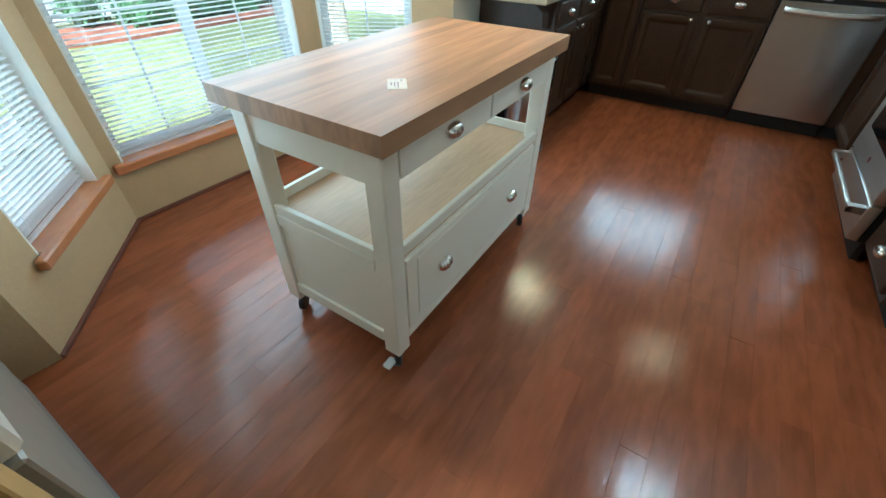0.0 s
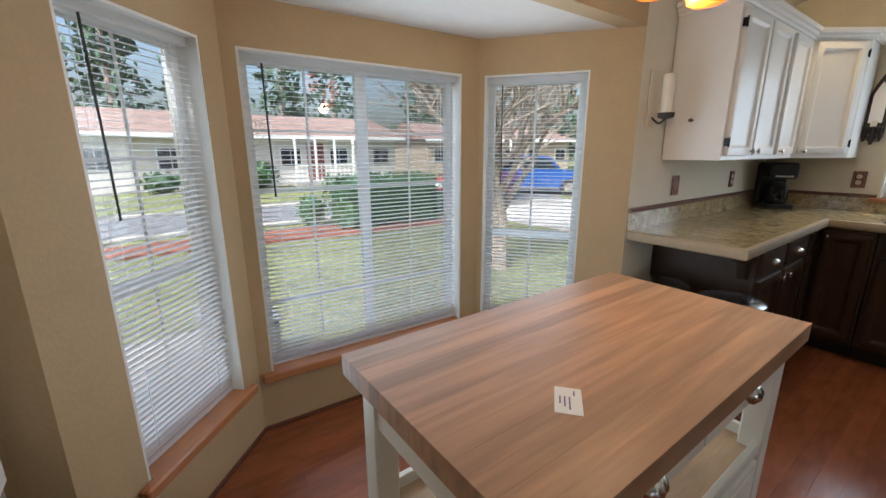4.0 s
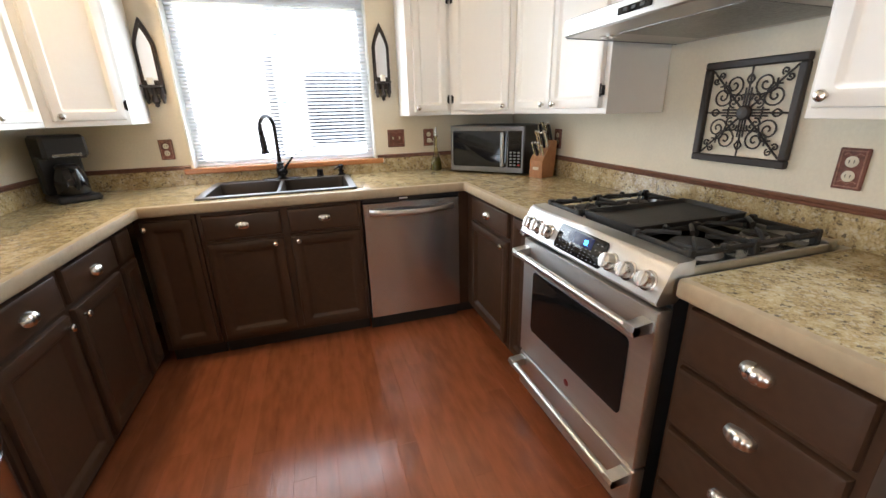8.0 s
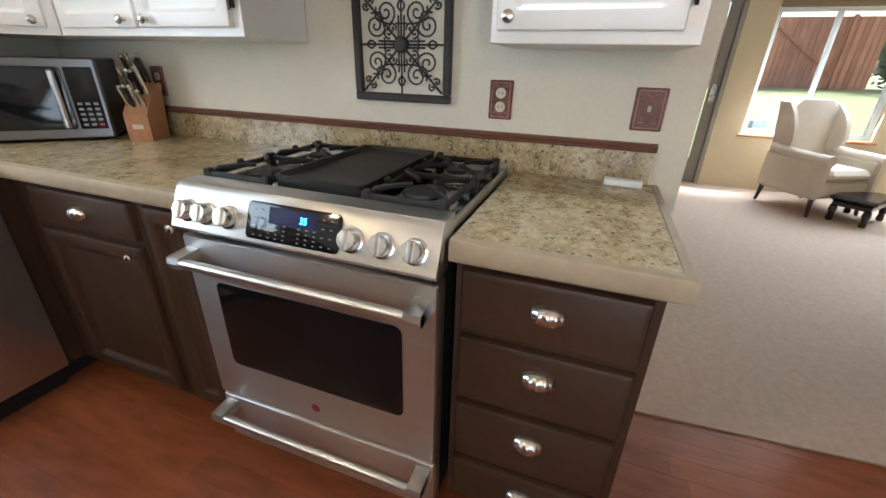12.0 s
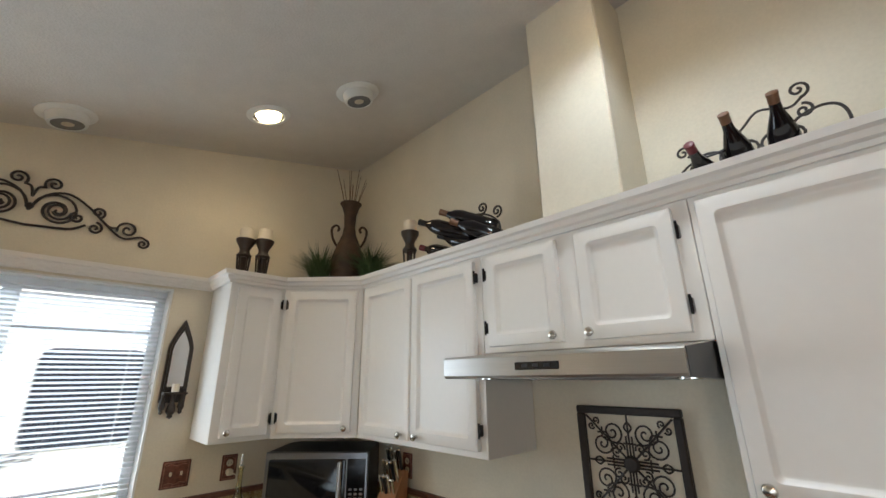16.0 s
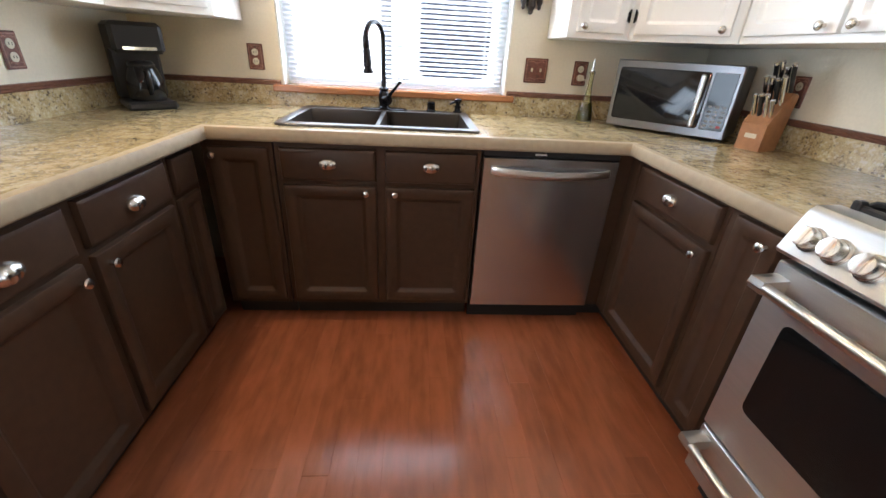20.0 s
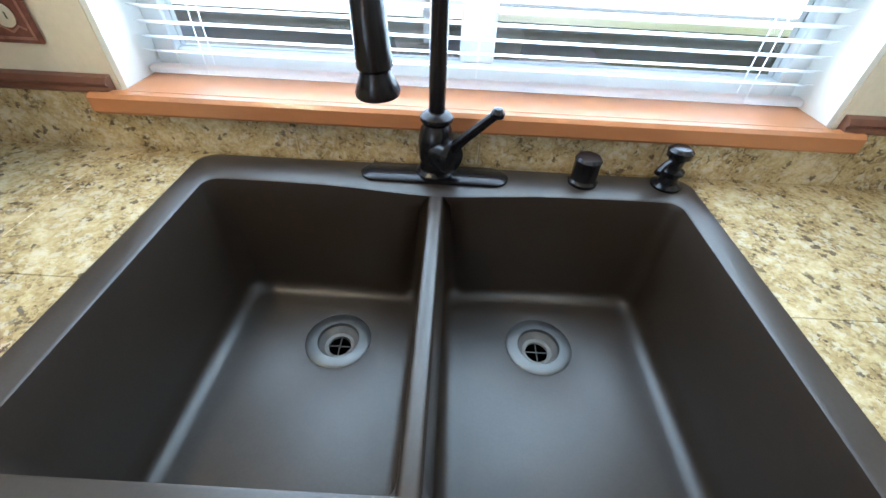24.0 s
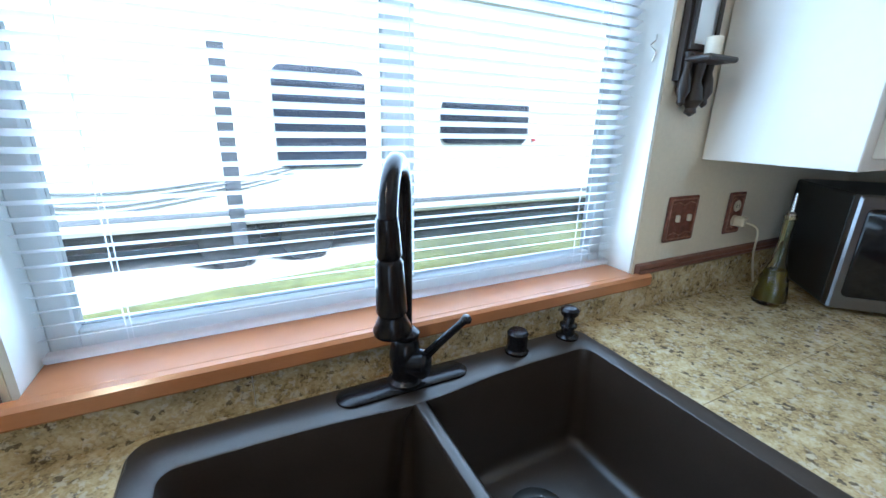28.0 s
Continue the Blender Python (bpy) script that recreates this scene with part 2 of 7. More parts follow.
NICKEL = material("satin_nickel", (0.66, 0.63, 0.58), 0.26, 1.0, 0.06, 60)
SATIN = material("satin_steel", (0.64, 0.62, 0.59), 0.30, 1.0, 0.06, 60)
CUPDARK = material("dark_drain_cup", (0.16, 0.16, 0.16), 0.45, 0.0, 0.2, 60)
CHROME = material("chrome", (0.75, 0.75, 0.74), 0.1, 1.0, 0.03, 60)
BLACKGLASS = material("black_glass", (0.008, 0.008, 0.009), 0.06, grain=0.05)
OVENGLASS = material("oven_door_glass", (0.006, 0.006, 0.006), 0.09, grain=0.05, spec=0.22)
BLACK = material("black_plastic", (0.014, 0.014, 0.015), 0.35, grain=0.1, scale=60)
ENAMEL = material("black_stove_enamel", (0.016, 0.015, 0.015), 0.12, grain=0.15, scale=60, vary=0.04)
BURNER = material("cast_aluminium_burner", (0.52, 0.50, 0.47), 0.42, 0.9, 0.15, 60)
IRON = material("cast_iron", (0.017, 0.016, 0.015), 0.5, grain=0.25, scale=80, bump=0.15, spec=0.35)
WROUGHT = material("dark_wrought_iron", (0.030, 0.022, 0.018), 0.5, grain=0.3, scale=60, bump=0.1)
BRONZE = material("oil_rubbed_bronze", (0.022, 0.020, 0.022), 0.22, 0.6, 0.2, 50)
SINKSTONE = material("brown_composite_sink", (0.030, 0.0215, 0.0155), 0.36, grain=0.14, scale=260, bump=0.02, spec=0.55, vary=0.015)
DRAIN = material("dull_steel_drain", (0.12, 0.12, 0.12), 0.42, 0.9, 0.08, 60)
RUSTPLATE = material("rust_red_outlet_plate", (0.150, 0.052, 0.034), 0.45, grain=0.55, scale=70, bump=0.3)
RUSTPALE = material("worn_rust_red_relief", (0.30, 0.150, 0.105), 0.42, grain=0.4, scale=70, bump=0.2)
IVORY = material("ivory_plastic", (0.62, 0.56, 0.43), 0.4, grain=0.03)
BLIND = translucent("white_vinyl_blind", (0.93, 0.93, 0.94), 0.86)
VINYL = translucent("white_vinyl_frame", (0.82, 0.84, 0.84), 0.35)
# mostly clear dark sheet, added to lower the brightness behind one sash
DIM_MESH = bpy.data.materials.new("sash_dimming_mesh")
DIM_MESH.use_nodes = True
_n, _l = DIM_MESH.node_tree.nodes, DIM_MESH.node_tree.links
_clear, _both = _n.new("ShaderNodeBsdfTransparent"), _n.new("ShaderNodeMixShader")
_n["Principled BSDF"].inputs["Base Color"].default_value = (0.05, 0.05, 0.055, 1)
_both.inputs[0].default_value = 0.20
_l.new(_clear.outputs[0], _both.inputs[1])
_l.new(_n["Principled BSDF"].outputs[0], _both.inputs[2])
_l.new(_both.outputs[0], _n["Material Output"].inputs["Surface"])
PANE = glass("window_glass")
CANDLE = material("ivory_candle_wax", (0.78, 0.71, 0.58), 0.55, grain=0.04)
MIRROR = material("mirror", (0.85, 0.86, 0.86), 0.32, 1.0, 0.01)
CARPET = material("beige_carpet", (0.46, 0.335, 0.245), 0.95, grain=0.14, scale=420, bump=0.35)
OCHRE = material("ochre_wall_paint", (0.43, 0.275, 0.095), 0.75, grain=0.06, scale=90, bump=0.12)
LRPAINT = material("living_room_paint", (0.56, 0.45, 0.29), 0.75, grain=0.05, scale=90, bump=0.12)


# ---- mesh building ----
class Shape:
    """Collects solids into one mesh."""

    def __init__(self, m=None):
        self.v, self.f, self.m = [], [], m or Matrix()

    def add(self, verts, faces):
        n = len(self.v)
        self.v += [tuple(self.m @ Vector(p)) for p in verts]
        self.f += [tuple(n + i for i in face) for face in faces]
        return self

    def box(self, x0, x1, y0, y1, z0, z1, b=0.002):
        """A box with chamfered edges."""
        x0, x1, y0, y1, z0, z1 = min(x0, x1), max(x0, x1), min(y0, y1), max(y0, y1), min(z0, z1), max(z0, z1)
        b = min(b, (x1 - x0) * 0.45, (y1 - y0) * 0.45, (z1 - z0) * 0.45)
        if b <= 0:
            v = [(x, y, z) for x in (x0, x1) for y in (y0, y1) for z in (z0, z1)]
            return self.add(v, [(0, 1, 3, 2), (4, 6, 7, 5), (0, 4, 5, 1), (2, 3, 7, 6), (0, 2, 6, 4), (1, 5, 7, 3)])
        v, index = [], {}
        for i, (x, sx) in enumerate(((x0, 1), (x1, -1))):
            for j, (y, sy) in enumerate(((y0, 1), (y1, -1))):
                for k, (z, sz) in enumerate(((z0, 1), (z1, -1))):
                    for a, p in enumerate(((x, y + sy * b, z + sz * b), (x + sx * b, y, z + sz * b), (x + sx * b, y + sy * b, z))):
                        index[i, j, k, a] = len(v)
                        v.append(p)
        g = lambda i, j, k, a: index[i, j, k, a]
        f = [(g(0, 0, 0, 0), g(0, 0, 1, 0), g(0, 1, 1, 0), g(0, 1, 0, 0)), (g(1, 0, 0, 0), g(1, 1, 0, 0), g(1, 1, 1, 0), g(1, 0, 1, 0)),
             (g(0, 0, 0, 1), g(1, 0, 0, 1), g(1, 0, 1, 1), g(0, 0, 1, 1)), (g(0, 1, 0, 1), g(0, 1, 1, 1), g(1, 1, 1, 1), g(1, 1, 0, 1)),
             (g(0, 0, 0, 2), g(0, 1, 0, 2), g(1, 1, 0, 2), g(1, 0, 0, 2)), (g(0, 0, 1, 2), g(1, 0, 1, 2), g(1, 1, 1, 2), g(0, 1, 1, 2))]
        for p in (0, 1):
            for q in (0, 1):
                f.append((g(p, q, 0, 0), g(p, q, 1, 0), g(p, q, 1, 1), g(p, q, 0, 1)))
                f.append((g(p, 0, q, 0), g(p, 1, q, 0), g(p, 1, q, 2), g(p, 0, q, 2)))
                f.append((g(0, p, q, 1), g(1, p, q, 1), g(1, p, q, 2), g(0, p, q, 2)))
                for r in (0, 1):
                    f.append((g(p, q, r, 0), g(p, q, r, 1), g(p, q, r, 2)))
        return self.add(v, f)

    def prism(self, poly, z0, z1, axis="z"):
        """A polygon drawn out along an axis (x: points are y, z; y: x, z; z: x, y)."""
        put = {"z": lambda a, b, c: (a, b, c), "y": lambda a, b, c: (a, c, b), "x": lambda a, b, c: (c, a, b)}[axis]
        n = len(poly)
        v = [put(a, b, z0) for a, b in poly] + [put(a, b, z1) for a, b in poly]
        return self.add(v, [tuple(range(n)), tuple(range(n, 2 * n))] + [(i, (i + 1) % n, n + (i + 1) % n, n + i) for i in range(n)])

    def tube(self, points, r, n=8, r1=None, caps=True):
        """A round bar along points, tapering from r to r1."""
        points = [Vector(p) for p in points]
        r1 = r if r1 is None else r1
        side = None
        v, f, last = [], [], len(points) - 1
        for i, p in enumerate(points):
            way = (points[min(i + 1, last)] - points[max(i - 1, 0)]).normalized()
            if side is None:
                side = way.orthogonal().normalized()
            side = (side - way * side.dot(way)).normalized()
            up = way.cross(side)
            rad = r + (r1 - r) * i / max(1, last)
            v += [p + (side * math.cos(a) + up * math.sin(a)) * rad for a in (math.tau * k / n for k in range(n))]
        for i in range(last):
            f += [(i * n + k, i * n + (k + 1) % n, (i + 1) * n + (k + 1) % n, (i + 1) * n + k) for k in range(n)]
        if caps:
            f += [tuple(range(n)), tuple(last * n + k for k in range(n))]
        return self.add(v, f)

    def lathe(self, profile, n=24, at=(0, 0, 0), caps=True):
        """A turned body from (radius, height) pairs."""
        v, f = [], []
        for r, z in profile:
            v += [(at[0] + r * math.cos(math.tau * k / n), at[1] + r * math.sin(math.tau * k / n), at[2] + z) for k in range(n)]
        for i in range(len(profile) - 1):
            f += [(i * n + k, i * n + (k + 1) % n, (i + 1) * n + (k + 1) % n, (i + 1) * n + k) for k in range(n)]
        if caps:
            f += [tuple(range(n)), tuple((len(profile) - 1) * n + k for k in range(n))]
        return self.add(v, f)

    def grid(self, rows):
        """A sheet through rows of points."""
        n = len(rows[0])
        f = [(i * n + k, i * n + k + 1, (i + 1) * n + k + 1, (i + 1) * n + k) for i in range(len(rows) - 1) for k in range(n - 1)]
        return self.add([p for row in rows for p in row], f)

    def mesh(self, name, mat, smooth=35):
        data = bpy.data.meshes.new(name)
        data.from_pydata(self.v, [], self.f)
        bm = bmesh.new()
        bm.from_mesh(data)
        bmesh.ops.recalc_face_normals(bm, faces=bm.faces)
        bm.to_mesh(data)
        bm.free()
        data.materials.append(mat)
        if smooth:
            data.shade_smooth()
            data.set_sharp_from_angle(angle=radians(smooth))
        return data


def part(name, shape, mat, parent=None, label="", smooth=35):
    """One mesh object, under a thing or a part of it."""
    ob = new(name, shape.mesh(name, mat, smooth))
    if parent is not None:
        ob.parent = parent
    if label:
        ob["label"] = label
    return ob


def thing(name, label, category, group="", m=None):
    """The base of a thing, which parents its parts; parts are in its own space."""
    ob = new(name)
    ob.empty_display_size = 0.1
    if m is not None:
        ob.matrix_world = m
    return tagged(ob, label, category, group)


def setting(name, shape, mat, label, category, smooth=35):
    return tagged(part(name, shape, mat, smooth=smooth), label, category, kind="structure")


def roof(x):
    """The height of the vaulted ceiling."""
    return 2.72 + 0.235 * x


# ---- walls, floor, ceiling ----
def wall(name, a, b, thick, top, openings, mat, label, low=0.0):
    """A wall whose inner face runs from a to b (the room on its right), with openings (s0, s1, z0, z1) that go through it.
    top: the height, or a function of x."""
    a, b = Vector((*a, 0)), Vector((*b, 0))
    length = (b - a).length
    way = (b - a).normalized()
    out = Vector((-way.y, way.x, 0))
    cuts = sorted({0.0, length, *(s for o in openings for s in o[:2])})
    shape = Shape()
    for s0, s1 in zip(cuts, cuts[1:]):
        spans = sorted((o[2], o[3]) for o in openings if o[0] <= s0 + 1e-6 and o[1] >= s1 - 1e-6)
        z, pieces = low, []
        for z0, z1 in spans:
            if z0 > z:
                pieces.append((z, z0))
            z = z1
        pieces.append((z, None))
        for z0, z1 in pieces:
            v = []
            for z in (z0, z1):
                for s, o in ((s0, 0), (s1, 0), (s1, thick), (s0, thick)):
                    p = a + way * s + out * o
                    v.append((p.x, p.y, z if z is not None else (top(p.x) if callable(top) else top)))
            shape.add(v, [(0, 1, 2, 3), (4, 5, 6, 7), (0, 1, 5, 4), (1, 2, 6, 5), (2, 3, 7, 6), (3, 0, 4, 7)])
    return setting(name, shape, mat, label, "wall", smooth=0)


LEFT, RIGHT = -1.225, 1.72
over = lambda x: roof(x) + 0.04
BAY = [(LEFT, -2.085), (-1.913, -2.590), (-1.970, -3.912), (-1.340, -4.495)]
wall("wall_sink", (LEFT - 0.15, 0), (RIGHT + 0.12, 0), 0.15, over, [(-0.527 - LEFT + 0.15, 0.645 - LEFT + 0.15, 1.01, 2.04)], CREAM, "cream painted kitchen wall round the sink window")
wall("wall_range", (RIGHT, 0), (RIGHT, -2.755), 0.12, over, [], CREAM, "cream painted kitchen wall behind the range")
wall("wall_range_header", (RIGHT, -2.755), (RIGHT, -6.4), 0.10, over, [], CREAM, "cream painted wall above the living room opening", low=2.25)
wall("wall_left", (LEFT, -2.085), (LEFT, 0), 0.15, over, [], CREAM, "cream painted kitchen wall behind the counter")
wall("wall_bay_north", BAY[1], BAY[0], 0.13, 2.1, [(0.032, 0.602, 0.30, 1.775)], PAINT, "tan painted bay wall with a narrow window")
wall("wall_bay_middle", BAY[2], BAY[1], 0.13, 2.1, [(0.058, 1.200, 0.30, 1.775)], PAINT, "tan painted bay wall with a wide window")
wall("wall_bay_south", BAY[3], BAY[2], 0.13, 2.1, [(0.208, 0.740, 0.30, 1.775)], PAINT, "tan painted bay wall with a narrow window")
wall("wall_bay_header", (LEFT, -4.56), (LEFT, -2.085), 0.10, over, [], PAINT, "tan painted wall above the bay", low=1.965)
wall("wall_bay_return", (-1.352, -4.60), BAY[3], 0.13, 2.1, [], PAINT, "short tan painted wall beside the refrigerator")
wall("wall_left_south", (-1.352, -6.4), (-1.352, -4.60), 0.13, 2.8, [], PAINT, "tan painted wall behind the refrigerator")
wall("wall_south", (7.0, -6.4), (-1.5, -6.4), 0.12, lambda x: max(2.6, roof(min(x, 1.75)) + 0.04), [], PAINT, "tan painted wall at the back of the room")
wall("wall_living_north", (1.842, -1.2), (6.05, -1.2), 0.12, 2.56, [], LRPAINT, "tan painted living room wall")
wall("wall_living_far", (5.92, -1.2), (5.92, -8.0), 0.14, 2.56, [(1.72, 2.54, 0.0, 2.18), (2.815, 3.995, 0.62, 1.87), (4.36, 5.1, 0.62, 1.87)], LRPAINT, "tan painted living room wall with windows and a glazed door")
setting("wall_fridge_side", Shape().box(-0.40, -0.31, -5.6, -4.618, 0, 2.62, 0.004), OCHRE, "ochre painted end wall beside the refrigerator", "wall")
setting("wall_fridge_back", Shape().box(-1.37, -0.40, -5.6, -5.5, 0, 2.5, 0), PAINT, "tan painted wall behind the refrigerator", "wall")

slab = Shape()
v = [(x, y, roof(x) + d) for d in (0.0, 0.08) for x, y in ((LEFT - 0.2, 0.2), (RIGHT + 0.15, 0.2), (RIGHT + 0.15, -6.5), (LEFT - 0.2, -6.5))]
slab.add(v, [(0, 1, 2, 3), (4, 5, 6, 7), (0, 1, 5, 4), (1, 2, 6, 5), (2, 3, 7, 6), (3, 0, 4, 7)])
setting("ceiling", slab, CEILING, "pale textured vaulted kitchen ceiling", "ceiling", smooth=0)
setting("ceiling_bay", Shape().prism([(LEFT - 0.101, -2.09), (-1.92, -2.53), (-2.1, -2.6), (-2.1, -4.0), (LEFT - 0.101, -4.62)], 1.967, 2.2), CEILING, "low flat ceiling over the bay", "ceiling", smooth=0)
setting("ceiling_living_room", Shape().box(1.822, 6.1, -8.0, -1.1, 2.49, 2.6, 0), CEILING, "pale flat living room ceiling", "ceiling", smooth=0)
setting("column", Shape().box(1.45, RIGHT - 0.002, -2.030, -1.73, 2.06, roof(1.4) + 0.05, 0.006), CREAM, "cream painted flue chase above the range hood", "column")
setting("floor_base", Shape().box(-2.1, 1.78, -6.4, 0.1, -0.06, -0.006, 0), SUBFLOOR, "dark joints under the wooden floor", "floor", smooth=0)
setting("carpet", Shape().prism([(1.75, -1.1), (6.0, -1.1), (6.0, -8.0), (1.80, -8.0), (1.80, -3.6), (1.745, -2.85)], -0.05, 0.008), CARPET, "beige cut-pile living room carpet", "carpet", smooth=0)


# ---- joinery ----
def ring(x0, x1, z0, z1, y, r, n=4):
    """A rounded rectangle in the plane of a front."""
    pts = []
    for cx, cz, a in ((x1 - r, z1 - r, 0), (x0 + r, z1 - r, 90), (x0 + r, z0 + r, 180), (x1 - r, z0 + r, 270)):
        for k in range(n):
            t = radians(a + 90 * k / (n - 1))
            pts.append((cx + r * math.cos(t), y, cz + r * math.sin(t)))
    return pts


def loops(shape, rows, front=True, back=True):
    n = len(rows[0])
    faces = [(i * n + k, i * n + (k + 1) % n, (i + 1) * n + (k + 1) % n, (i + 1) * n + k) for i in range(len(rows) - 1) for k in range(n)]
    if front:
        faces.append(tuple((len(rows) - 1) * n + k for k in range(n)))
    if back:
        faces.append(tuple(range(n)))
    return shape.add([p for row in rows for p in row], faces)


def panel_front(x0, x1, z0, z1, t=0.020, frame=0.046, recess=0.013, edge=0.005, bevel=1.0):
    """A door or drawer front with a routed, recessed field; its back lies on y = 0 and it faces -y."""
    rows = [ring(x0, x1, z0, z1, -0.001, 0.003), ring(x0, x1, z0, z1, -t + edge, 0.003), ring(x0 + edge * 0.35, x1 - edge * 0.35, z0 + edge * 0.35, z1 - edge * 0.35, -t + edge * 0.25, 0.003), ring(x0 + edge, x1 - edge, z0 + edge, z1 - edge, -t, 0.003)]
    if frame:
        f = frame
        rows += [ring(x0 + f + a, x1 - f - a, z0 + f + a, z1 - f - a, -t + recess * b, max(0.006, 0.014 - a * 0.4)) for a, b in ((0, 0), (0.003 * bevel, 0.2), (0.010 * bevel, 0.88), (0.013 * bevel, 1.0), (0.018 * bevel, 1.0))]
    return loops(Shape(), rows)


def knob_shape(x, y, z, r=0.015):
    s = Shape(Matrix.Translation((x, y, z)) @ pose(0, 0, 0, 90, 0, 0))
    return s.lathe([(0.007, 0), (0.006, 0.012), (r * 0.8, 0.016), (r, 0.021), (r * 0.85, 0.026), (r * 0.4, 0.029), (0.001, 0.0295)], 14)


def cup_shape(x, y, z, w=0.074, h=0.046, d=0.026):
    """A fluted shell pull: a lens-shaped bulge, open below."""
    rows = []
    for i in range(9):
        c = radians(4 + 132 * i / 8)
        row = []
        for k in range(33):
            b = math.pi * k / 32
            swell = math.sin(b) ** 0.75
            rib = 1 + 0.07 * math.cos(12 * b) * math.sin(c)
            row.append((x - math.cos(b) * w / 2, y - 0.0005 - d * swell * math.sin(c) * rib, z + h * 0.5 * swell * math.cos(c) * (1.0 if c < math.pi / 2 else 1.25)))
        rows.append(row)
    inner = [[(x + (px - x) * 0.96, y + (py - y) * 0.80, z + (pz - z) * 0.93) for px, py, pz in row] for row in rows]
    return Shape().grid(rows).grid(inner)


def front(cab, name, x0, x1, z0, z1, mat, pull, px=None, pz=None, frame=0.046, hinge=None):
    """A door or drawer front with its pull under a cabinet; the cabinet's face is y = 0."""
    door = part(name, panel_front(x0, x1, z0, z1, frame=frame, edge=0.012 if not frame else 0.009 if mat is ESPRESSO else 0.005, recess=0.016 if mat is ESPRESSO else 0.013, bevel=1.5 if mat is ESPRESSO else 1.0), mat, cab)
    px = (x0 + x1) / 2 if px is None else px
    pz = (z0 + z1) / 2 if pz is None else pz
    if pull == "cup":
        part("cup_pull", cup_shape(px, -0.019, pz), NICKEL, door, "satin nickel cup pull")
    elif pull == "knob":
        part("knob", knob_shape(px, -0.019, pz), NICKEL, door, "satin nickel knob")
    if hinge is not None:
        for z in (z0 + 0.07, z1 - 0.07):
            part("hinge", Shape().box(hinge - 0.004, hinge + 0.004, -0.021, 0.001, z - 0.020, z + 0.020, 0.003).tube([(hinge, -0.022, z - 0.026), (hinge, -0.022, z + 0.026)], 0.004, 6), BRONZE, door, "dark bronze hinge")
    return door


def base_cabinet(label, m, w, depth=0.60, top=0.872, kick=True, hollow=False):
    cab = thing("base_cabinet", label, "cabinet", "dark base cabinets", m)
    body = Shape().box(0.001, w - 0.001, 0.0, depth, 0.10, 0.62 if hollow else top, 0.001)
    if hollow:
        body.box(0.001, w - 0.001, 0.0, 0.025, 0.62, top, 0.001).box(0.001, 0.012, 0.025, depth, 0.62, top, 0).box(w - 0.012, w - 0.001, 0.025, depth, 0.62, top, 0)
    part("body", body, ESPRESSO, cab)
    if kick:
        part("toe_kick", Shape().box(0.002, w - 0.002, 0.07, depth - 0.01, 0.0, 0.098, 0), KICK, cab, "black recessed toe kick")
    return cab


def wall_cabinet(label, m, w, z0=1.305, z1=2.065, depth=0.30):
    cab = thing("wall_cabinet", label, "cabinet", "white wall cabinets", m)
    part("body", Shape().box(0.0005, w - 0.0005, 0.0, depth, z0, z1, 0.002), WHITE, cab)
    return cab


SINK_Y, RIGHT_X, LEFT_X = -0.635, 1.100, -0.690
at_sink = lambda x: pose(x, SINK_Y, 0)
at_right = lambda y: pose(RIGHT_X, y, 0, 0, 0, -90)
at_left = lambda y: pose(LEFT_X, y, 0, 0, 0, 90)

# along the sink wall
cab = base_cabinet("espresso painted corner base cabinet beside the sink cabinet", at_sink(-0.688), 0.278)
front(cab, "door", 0.030, 0.262, 0.125, 0.840, ESPRESSO, "knob", 0.052, 0.808, frame=0.045)
cab = base_cabinet("espresso painted sink base cabinet with two false drawers", at_sink(-0.405), 0.846, hollow=True)
for x0, x1, kx in ((0.022, 0.408, 0.366), (0.446, 0.828, 0.485)):
    front(cab, "drawer_front", x0, x1, 0.712, 0.845, ESPRESSO, "cup", pz=0.785, frame=0)
    front(cab, "door", x0, x1, 0.125, 0.692, ESPRESSO, "knob", kx, 0.667)
# along the range wall
cab = base_cabinet("espresso painted base cabinet with one drawer and door", at_right(-0.700), 0.545)
front(cab, "drawer_front", 0.045, 0.528, 0.722, 0.850, ESPRESSO, "cup", 0.292, 0.787, frame=0)
front(cab, "door", 0.045, 0.528, 0.125, 0.702, ESPRESSO, "knob", 0.492, 0.672)
cab = base_cabinet("narrow espresso painted base cabinet beside the range", at_right(-1.246), 0.250)
front(cab, "door", 0.040, 0.205, 0.125, 0.850, ESPRESSO, "knob", 0.170, 0.806, frame=0.04)
cab = base_cabinet("espresso painted base cabinet with four drawers beside the range", at_right(-2.248), 0.420)
for z0, z1 in ((0.692, 0.848), (0.490, 0.674), (0.288, 0.472), (0.125, 0.270)):
    front(cab, "drawer_front", 0.018, 0.400, z0, z1, ESPRESSO, "cup", 0.210, z1 - 0.068, frame=0)
cab = thing("base_cabinet", "espresso painted blind corner base cabinet beside the dishwasher", "cabinet", "dark base cabinets")
part("body", Shape().box(1.041, RIGHT - 0.01, SINK_Y, -0.02, 0.10, 0.872, 0.001), ESPRESSO, cab)
part("filler", Shape().box(RIGHT_X + 0.001, RIGHT - 0.01, -0.698, SINK_Y - 0.001, 0.10, 0.872, 0.001), ESPRESSO, cab, "dark corner filler strip")
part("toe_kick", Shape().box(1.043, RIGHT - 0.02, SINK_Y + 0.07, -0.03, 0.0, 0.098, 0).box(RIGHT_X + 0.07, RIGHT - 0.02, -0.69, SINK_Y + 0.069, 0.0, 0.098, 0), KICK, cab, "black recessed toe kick")
